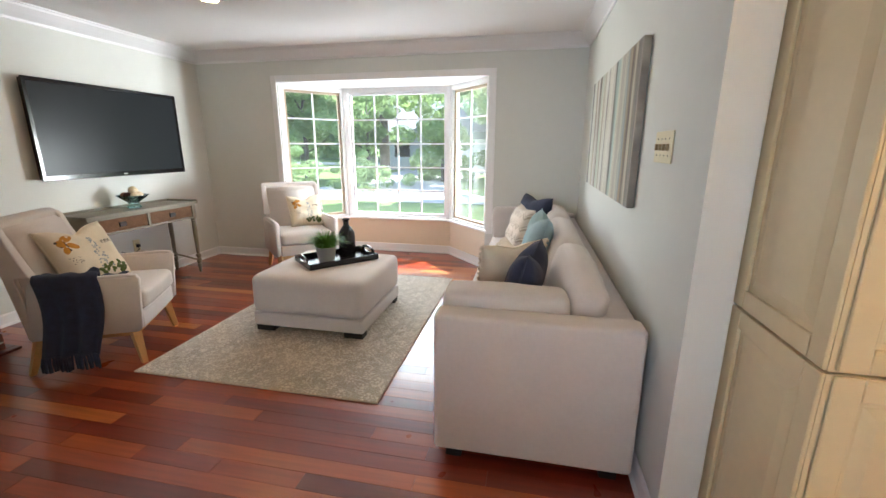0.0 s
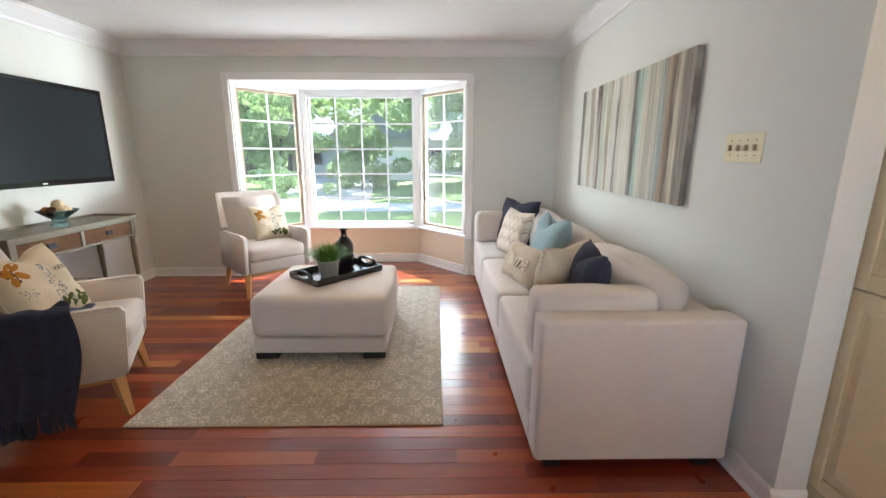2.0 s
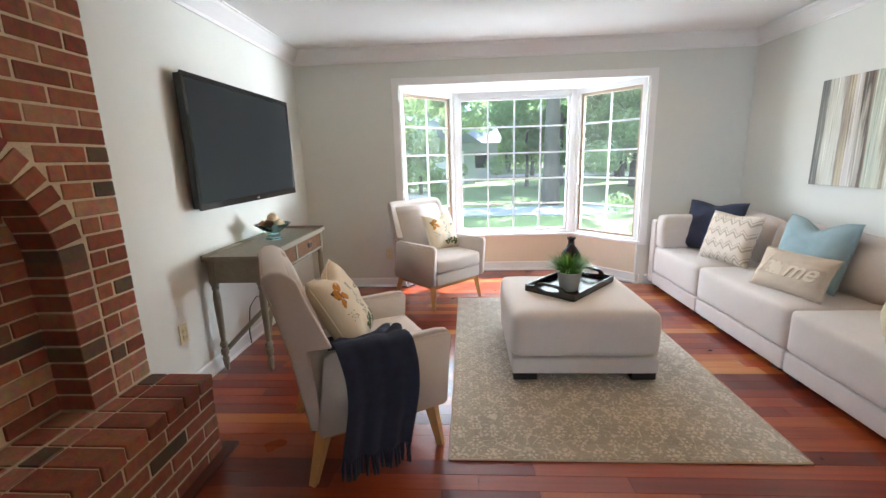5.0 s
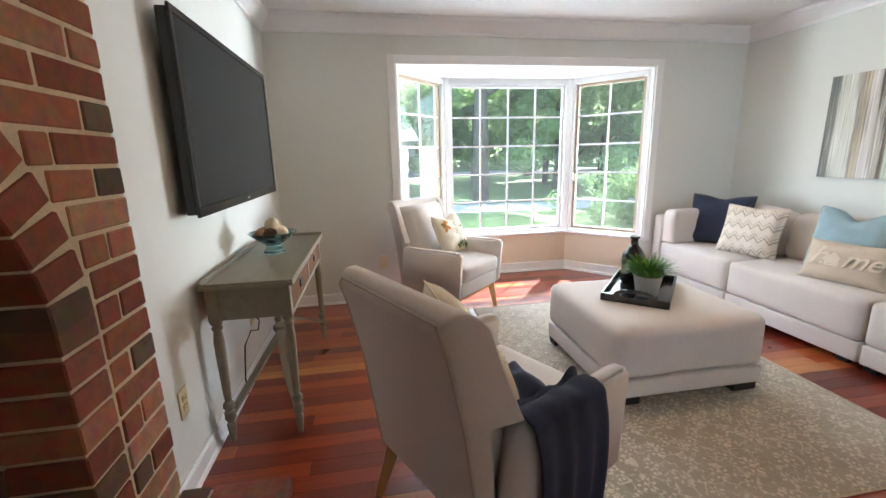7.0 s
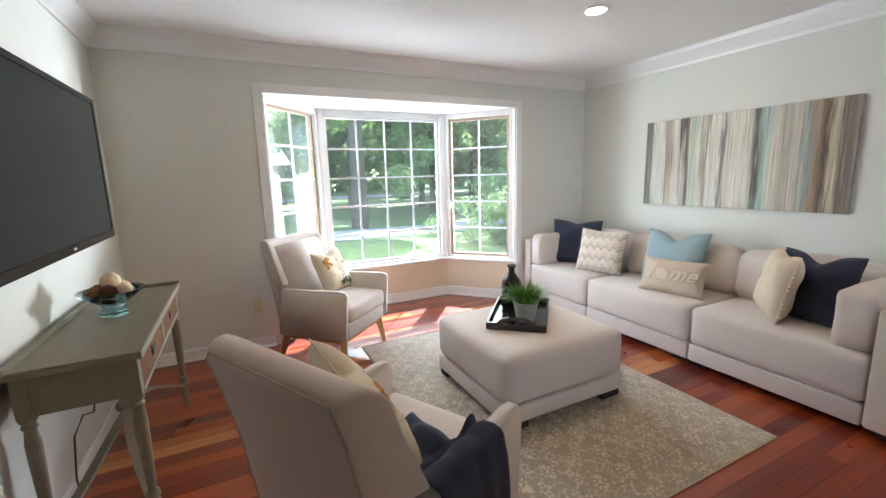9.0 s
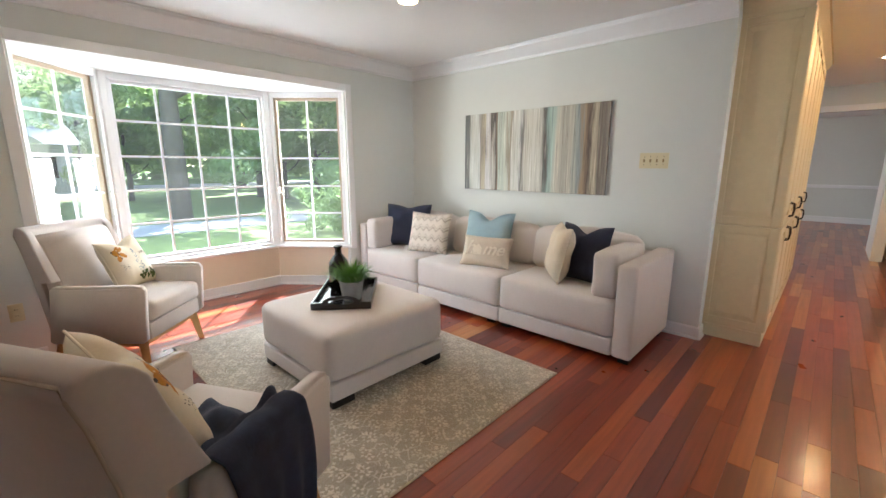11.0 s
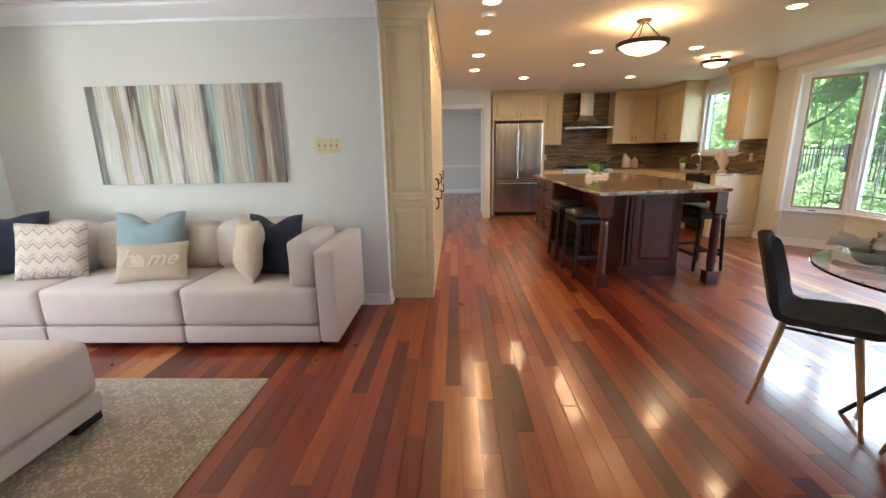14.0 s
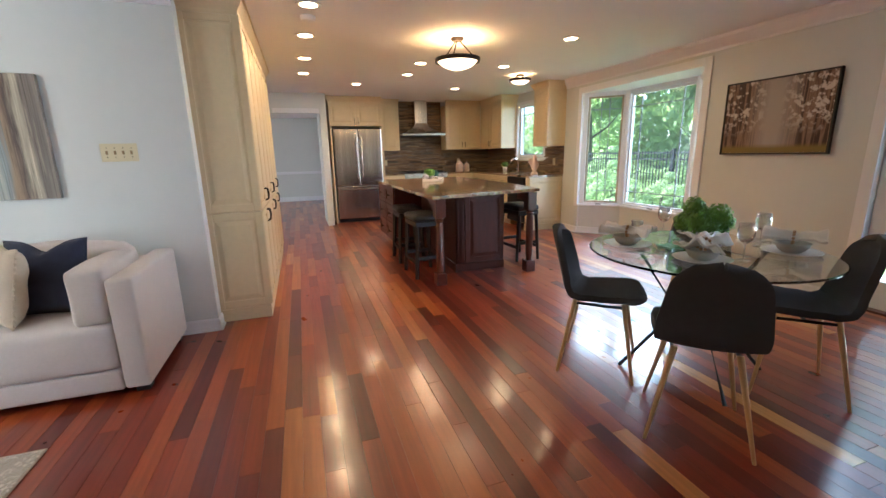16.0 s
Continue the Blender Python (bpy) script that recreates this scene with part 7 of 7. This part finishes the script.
# south side: fence, shrubs and trees
FY = -9.0
t = thing("metal_fence", pose(0, FY, -0.45), "black metal picket fence along the garden", "fence")
for x in range(-8, 15, 2):
    boxpart("post", (x - 0.04, x + 0.04, -0.04, 0.04, 0, 1.75), M_IRONBLK, t)
for z in (0.2, 1.45, 1.62):
    boxpart("rail", (-8, 14, -0.018, 0.018, z, z + 0.035), M_IRONBLK, t)
pk = None
for i in range(196):
    x = -7.9 + i * 0.112
    if pk is None:
        pk = boxpart("picket", (-0.01, 0.01, -0.01, 0.01, 0.05, 1.70), M_IRONBLK, t)
        pk.location = (x, 0, 0)
    else:
        o = pk.copy()
        scene.collection.objects.link(o)
        o.location = (x, 0, 0)
for x, y, z, s in ((-3, -8.0, -0.2, 0.6), (-1.2, -7.6, -0.25, 0.5), (0.6, -8.1, -0.2, 0.5), (2.2, -8.3, -0.2, 0.5), (3.4, -8.4, -0.2, 0.55), (5.6, -8.3, 0.0, 0.8), (7.4, -8.2, 0.1, 1.0), (9, -8.3, -0.1, 0.7), (-5, -8.3, -0.1, 0.8), (1.4, -11, -0.1, 0.8), (4.6, -11.5, 0.0, 1.0), (7.5, -11, 0.1, 1.1), (10.5, -10.5, 0.3, 1.3), (-2.5, -12, 0.0, 1.0)):
    copy_thing(bs, pose(x, y, z, 0, 0, x * 77) @ Matrix.Scale(s, 4))
for x, y, s in ((-7, -17, 1.1), (-1.5, -19, 1.2), (3.5, -17.5, 1.4), (8.2, -15.5, 1.5), (12, -18, 1.6), (5.5, -22, 1.8), (-4, -27, 1.7), (16, -22, 1.9), (0.5, -24, 1.6), (10.5, -23, 2.0), (20, -17, 1.7)):
    copy_thing(small, pose(x, y, -0.45, 0, 0, x * 31) @ Matrix.Scale(s, 4))
for x, y, s in ((-10, -34, 1.1), (24, -36, 1.2), (-22, -32, 1.2), (34, -28, 1.1)):
    copy_thing(big, pose(x, y, -0.45, 0, 0, x * 13) @ Matrix.Scale(s, 4))
structure("patio", prism([(-4.5, -6.5), (-4.5, -3.64), (0.5, -3.64), (0.5, -6.5)][::-1], -0.47, -0.40), M_DRIVE)
structure("house_front", prism([(XW - 6, YN + T), (XW - T - 0.001, YN + T), (XW - T - 0.001, YN), (XW - 6, YN)][::-1], -0.45, 2.6), M_TRIM)
# Unseen overhang added to cut the sun patch on the bay floor short.
structure("sun_cutoff_slab", prism([(-6, YN + T), (XE + 3, YN + T), (XE + 3, 6.1), (-6, 6.1)], 2.52, 2.62), M_TRIM)
# Pale ground slab added out of view to bounce sun onto the ceiling.
M_CONCRETE = mat("pale_concrete", (0.55, 0.54, 0.52), 0.9, vary=0.08, noise_scale=2)
structure("bounce_slab", prism([(-8, YN + T + 0.02), (4, YN + T + 0.02), (4, 8.4), (-8, 8.4)], -0.46, -0.42), M_CONCRETE)
for x, y, s in ((8.5, 15.5, 0.9), (11, 17, 1.1), (7.0, 24, 1.2), (-4.5, 21.5, 0.7)):
    copy_thing(small, pose(x, y, -0.45, 0, 0, x * 40) @ Matrix.Scale(s, 4))


def far_woods(material, x0, x1, y0, y1, top, size, count, seed):
    """A belt of distant woodland: uneven clumps of leaves from the ground to a ragged top."""
    rr = random.Random(seed)
    wv, wf = [], []
    for i in range(count):
        px, py = rr.uniform(x0, x1), rr.uniform(y0, y1)
        h = top * (0.8 + 0.35 * noise.noise(Vector((px * 0.11, seed, 0.0))) + 0.12 * noise.noise(Vector((px * 0.6, seed, 5.0))))
        p = Vector((px, py, -0.45 + h * rr.random() ** 0.9))
        a = Vector((rr.gauss(0, 1), rr.gauss(0, 1), rr.gauss(0, 1))).normalized()
        b = a.cross(Vector((rr.gauss(0, 1), rr.gauss(0, 1), rr.gauss(0, 1)))).normalized()
        q = size * rr.uniform(0.5, 1.3)
        k = len(wv)
        wv += [p - a * q, p + b * q * 0.6, p + a * q, p - b * q * 0.6]
        wf.append((k, k + 1, k + 2, k + 3))
    me = bpy.data.meshes.new("distant_woods")
    me.from_pydata([tuple(v) for v in wv], [], wf)
    me.materials.append(material)
    return tagged(new("distant_woods", me), "dense green summer woodland in the distance", "woods", kind="stuff")


far_woods(M_FOL_L, -60, 70, 60, 68, 22, 0.75, 26000, 1)
far_woods(M_FOL_L, -15, 75, -38, -33, 9, 0.45, 20000, 2)

# ---- fireplace bricks ----
M_BRICK = mat("red_brick", srgb("8a4333"), 0.9, bump=0.8, bump_scale=70)
n, l = M_BRICK.node_tree.nodes, M_BRICK.node_tree.links
r = ramp_node(n, [(0.0, srgb("54483e")), (0.08, srgb("6c5444")), (0.13, srgb("7a4434")), (0.45, srgb("8f5643")), (0.75, srgb("a0674f")), (0.92, srgb("a87860")), (1.0, srgb("b4937a"))])
l.new(n.new("ShaderNodeObjectInfo").outputs["Random"], r.inputs[0])
nz, mxb, geo = n.new("ShaderNodeTexNoise"), n.new("ShaderNodeMix"), n.new("ShaderNodeNewGeometry")
nz.inputs["Scale"].default_value, nz.inputs["Detail"].default_value = 30, 6
mxb.data_type, mxb.blend_type = "RGBA", "OVERLAY"
mxb.inputs[0].default_value = 0.7
l.new(geo.outputs["Position"], nz.inputs["Vector"])
l.new(r.outputs[0], mxb.inputs[6]), l.new(nz.outputs["Color"], mxb.inputs[7])
l.new(mxb.outputs[2], n["Principled BSDF"].inputs["Base Color"])

CH_X, CH_Y0, CH_Y1 = -3.63, 0.33, 1.885
HE_X, HE_Z = -3.35, 0.40
AC_Y, AC_Z, AR = 1.10, 0.98, 0.50
chim = thing("fireplace", shift(), "", "", kind="structure")
chim.name = "fireplace"
body = bmesh.new()
# mortar core with an arched opening left free
box(body, XW, CH_X - 0.004, CH_Y0 + 0.006, AC_Y - AR, HE_Z, AC_Z)
box(body, XW, CH_X - 0.004, AC_Y + AR, CH_Y1 - 0.006, HE_Z, AC_Z)
arch = [(AC_Y + AR * math.cos(math.pi * k / 20), AC_Z + AR * math.sin(math.pi * k / 20)) for k in range(21)]
outline = [(CH_Y1 - 0.006, AC_Z), (CH_Y1 - 0.006, H), (CH_Y0 + 0.006, H), (CH_Y0 + 0.006, AC_Z)] + arch[::-1]
for x0, x1 in ((XW, CH_X - 0.004),):
    a = [body.verts.new((x0, y, z)) for y, z in outline]
    b = [body.verts.new((x1, y, z)) for y, z in outline]
    body.faces.new(a), body.faces.new(b)
    for i in range(len(outline)):
        body.faces.new((a[i], b[i], b[(i + 1) % len(outline)], a[(i + 1) % len(outline)]))
box(body, XW, -3.775, AC_Y - AR - 0.05, AC_Y + AR + 0.05, HE_Z, AC_Z + AR + 0.05)
bmesh.ops.recalc_face_normals(body, faces=body.faces[:])
part("mortar", body, M_MORTAR, chim, kind="structure")
hb = bmesh.new()
box(hb, XW, HE_X - 0.004, CH_Y0 + 0.006, CH_Y1 - 0.006, 0, HE_Z - 0.006)
part("mortar", hb, M_MORTAR, chim, kind="structure")

brick_meshes = {}


def brick(parent, m, lx, ly, lz):
    key = (round(lx, 3), round(ly, 3), round(lz, 3))
    if key not in brick_meshes:
        bm = bmesh.new()
        box(bm, -lx / 2, lx / 2, -ly / 2, ly / 2, -lz / 2, lz / 2, bevel=0.003, seg=1)
        rr = random.Random(len(brick_meshes))
        for v in bm.verts:
            v.co += Vector((rr.uniform(-1, 1), rr.uniform(-1, 1), rr.uniform(-1, 1))) * 0.0008
        me = bpy.data.meshes.new("brick")
        bm.to_mesh(me)
        bm.free()
        me.materials.append(M_BRICK)
        brick_meshes[key] = me
    ob = new("brick", brick_meshes[key])
    ob.parent, ob.matrix_basis = parent, m
    return ob


rng = random.Random(8)
BH, BL, J = 0.0575, 0.194, 0.0095
CO = BH + J


def face_course(parent, x, y0, y1, z, odd, depth=0.05):
    """One running-bond course on a face that looks east; y from y1 back to y0."""
    y = y1
    first = BL if odd else BL / 2 - J / 2
    while y > y0 + 0.02:
        L = min(first, y - y0)
        first = BL
        if L > 0.025:
            brick(parent, pose(x - depth / 2 + rng.uniform(-0.002, 0.001), y - L / 2, z + BH / 2, 0, rng.uniform(-0.3, 0.3), rng.uniform(-0.3, 0.3)), depth, L, BH)
        y -= L + J


course, z = 0, HE_Z + J
while z + BH < H + 0.02:
    zz = z + BH / 2
    R = AR + 0.115
    if zz < AC_Z:
        half = R - 0.004
    elif zz < AC_Z + R:
        half = math.sqrt(R * R - (zz - AC_Z) ** 2)
    else:
        half = 0
    hh = min(BH, H - z - 0.002)
    if hh > 0.03:
        if half:
            face_course(chim, CH_X, AC_Y + half + 0.004, CH_Y1, z, course % 2)
            face_course(chim, CH_X, CH_Y0, AC_Y - half - 0.004, z, course % 2)
        else:
            face_course(chim, CH_X, CH_Y0, CH_Y1, z, course % 2)
        # north return and jambs of the opening
        brick(chim, pose(CH_X - 0.145, CH_Y1 - 0.02, z + BH / 2), 0.18, 0.05, BH)
        if zz < AC_Z:
            brick(chim, pose(CH_X - 0.067, AC_Y + AR + 0.046, z + BH / 2), 0.140, 0.108, BH)
            brick(chim, pose(CH_X - 0.067, AC_Y - AR - 0.046, z + BH / 2), 0.140, 0.108, BH)
        # bricks at the back of the recess
        if zz < AC_Z + AR:
            hb2 = AR - 0.003 if zz < AC_Z else math.sqrt(max(0.0, AR * AR - (zz - AC_Z) ** 2))
            inner = 0.27 if zz < 0.85 else 0
            if hb2 - inner > 0.05:
                face_course(chim, -3.765, AC_Y + inner, AC_Y + hb2, z, (course + 1) % 2, 0.03)
                face_course(chim, -3.765, AC_Y - hb2, AC_Y - inner if inner else AC_Y - 0.001, z, course % 2, 0.03)
    z += CO
    course += 1
# arch ring of bricks on edge
N = 24
for k in range(N):
    a = math.pi * (k + 0.5) / N
    rr = AR + 0.046
    brick(chim, Matrix.Translation((CH_X - 0.067, AC_Y + rr * math.cos(a), AC_Z + rr * math.sin(a))) @ Matrix.Rotation(a, 4, "X"), 0.140, 0.108, math.pi * AR / N - 0.008)
# hearth front, its north end and the top
z, course = 0.004, 0
for course in range(5):
    face_course(chim, HE_X, CH_Y0, CH_Y1, z, course % 2)
    x = HE_X - 0.052
    for k in range(3):
        L = 0.17
        if x - L > XW:
            brick(chim, pose(x - L / 2, CH_Y1 - 0.022, z + BH / 2), L, 0.05, BH)
        x -= L + J
    z += CO
for row, (x0, x1) in enumerate(((HE_X - 0.196, HE_X + 0.006), (CH_X + 0.0, HE_X - 0.206))):
    y = CH_Y1 + 0.004
    while y > CH_Y0:
        wdt = 0.089
        brick(chim, pose((x0 + x1) / 2, y - wdt / 2, HE_Z - 0.029 + rng.uniform(-0.001, 0.001)), x1 - x0, wdt, BH)
        y -= wdt + J
y = AC_Y + AR - 0.006
while y > AC_Y - AR:
    brick(chim, pose(-3.71, y - 0.0445, HE_Z - 0.029), 0.115, 0.089, BH)
    y -= 0.089 + J
M_BRASS = mat("antique_brass", (0.45, 0.30, 0.12), 0.35, 1.0)
boxpart("firebox", (-3.80, -3.772, AC_Y - 0.265, AC_Y + 0.265, HE_Z + 0.004, 0.84), M_BLACKWOOD, chim)
for b6 in ((AC_Y - 0.265, AC_Y + 0.265, 0.80, 0.84), (AC_Y - 0.265, AC_Y - 0.235, HE_Z + 0.004, 0.80), (AC_Y + 0.235, AC_Y + 0.265, HE_Z + 0.004, 0.80)):
    boxpart("screen_frame", (-3.771, -3.755, *b6), M_BRASS, chim)
bm = bmesh.new()
box(bm, HE_X - 0.002, HE_X + 0.05, CH_Y0, CH_Y1 + 0.055, 0.0, 0.018, bevel=0.004)
box(bm, XW, HE_X - 0.003, CH_Y1 + 0.003, CH_Y1 + 0.055, 0.0, 0.018, bevel=0.004)
part("wood_border", bm, M_CHERRYCAB, chim, kind="structure")

# ---- floor planks ----
PW = 0.085
PX0, PX1 = XW, 10.2
NEAR = (-3.1, 1.15, -1.15, 1.83)
rng = random.Random(21)
plank_meshes = []
for L in (0.40, 0.62, 0.85, 1.10, 1.45, 1.85):
    bm = bmesh.new()
    box(bm, 0.0005, L - 0.0005, 0.0004, PW - 0.0004, -0.008, 0.0, bevel=0.0006, seg=1)
    me = bpy.data.meshes.new("plank")
    bm.to_mesh(me)
    bm.free()
    me.materials.append(M_PLANK)
    plank_meshes.append((L, me))
planks = thing("plank_floor", shift(), "", "", kind="structure")
vs, fs, count = [], [], 0
row, y = 0, YS - 0.01 - 5 * PW
NB = [(-2.85, YN), (-2.30, 5.07), (-0.96, 5.07), (-0.41, YN)]
SBAY = [(0.64, YS), (1.09, -3.95), (2.25, -3.95), (2.70, YS)]


def row_limits(y):
    """The floor's extent in x at a row of planks."""
    if y > YN - 0.03:
        f = min(1, (y + PW - YN) / (5.07 - YN))
        return (-2.85 + 0.55 * f, -0.41 - 0.55 * f)
    if y < YS - 0.012:
        f = min(1, (YS - y) / 0.45)
        return (0.64 + 0.45 * f, 2.70 - 0.45 * f)
    return (PX0 - 0.05, PX1)


while y < 5.05:
    lim = row_limits(y)
    x = lim[0] - rng.uniform(0, 1.2)
    while x < lim[1]:
        L, me = rng.choice(plank_meshes)
        z = rng.uniform(-0.0004, 0.0)
        mid = (x + L / 2, y + PW / 2)
        if NEAR[0] < mid[0] < NEAR[1] and NEAR[2] < mid[1] < NEAR[3] and count < 300:
            ob = new("plank", me)
            ob.parent, ob.matrix_basis = planks, pose(x, y, z)
            count += 1
        else:
            k = len(vs)
            e = 0.0006
            x0, x1, y0, y1 = max(x, lim[0]) + 0.0005, min(x + L, lim[1]) - 0.0005, y + 0.0004, y + PW - 0.0004
            vs += [(x0, y0, z - 0.008), (x1, y0, z - 0.008), (x1, y1, z - 0.008), (x0, y1, z - 0.008), (x0, y0, z - e), (x1, y0, z - e), (x1, y1, z - e), (x0, y1, z - e), (x0 + e, y0 + e, z), (x1 - e, y0 + e, z), (x1 - e, y1 - e, z), (x0 + e, y1 - e, z)]
            fs += [tuple(k + q for q in f) for f in ((8, 9, 10, 11), (4, 5, 9, 8), (5, 6, 10, 9), (6, 7, 11, 10), (7, 4, 8, 11), (0, 1, 5, 4), (1, 2, 6, 5), (2, 3, 7, 6), (3, 0, 4, 7))]
        x += L
    y += PW
me = bpy.data.meshes.new("far_planks")
me.from_pydata(vs, [], fs)
me.materials.append(M_PLANK_J)
far = new("far_planks", me)
far.parent = planks
tagged(far, kind="stuff")
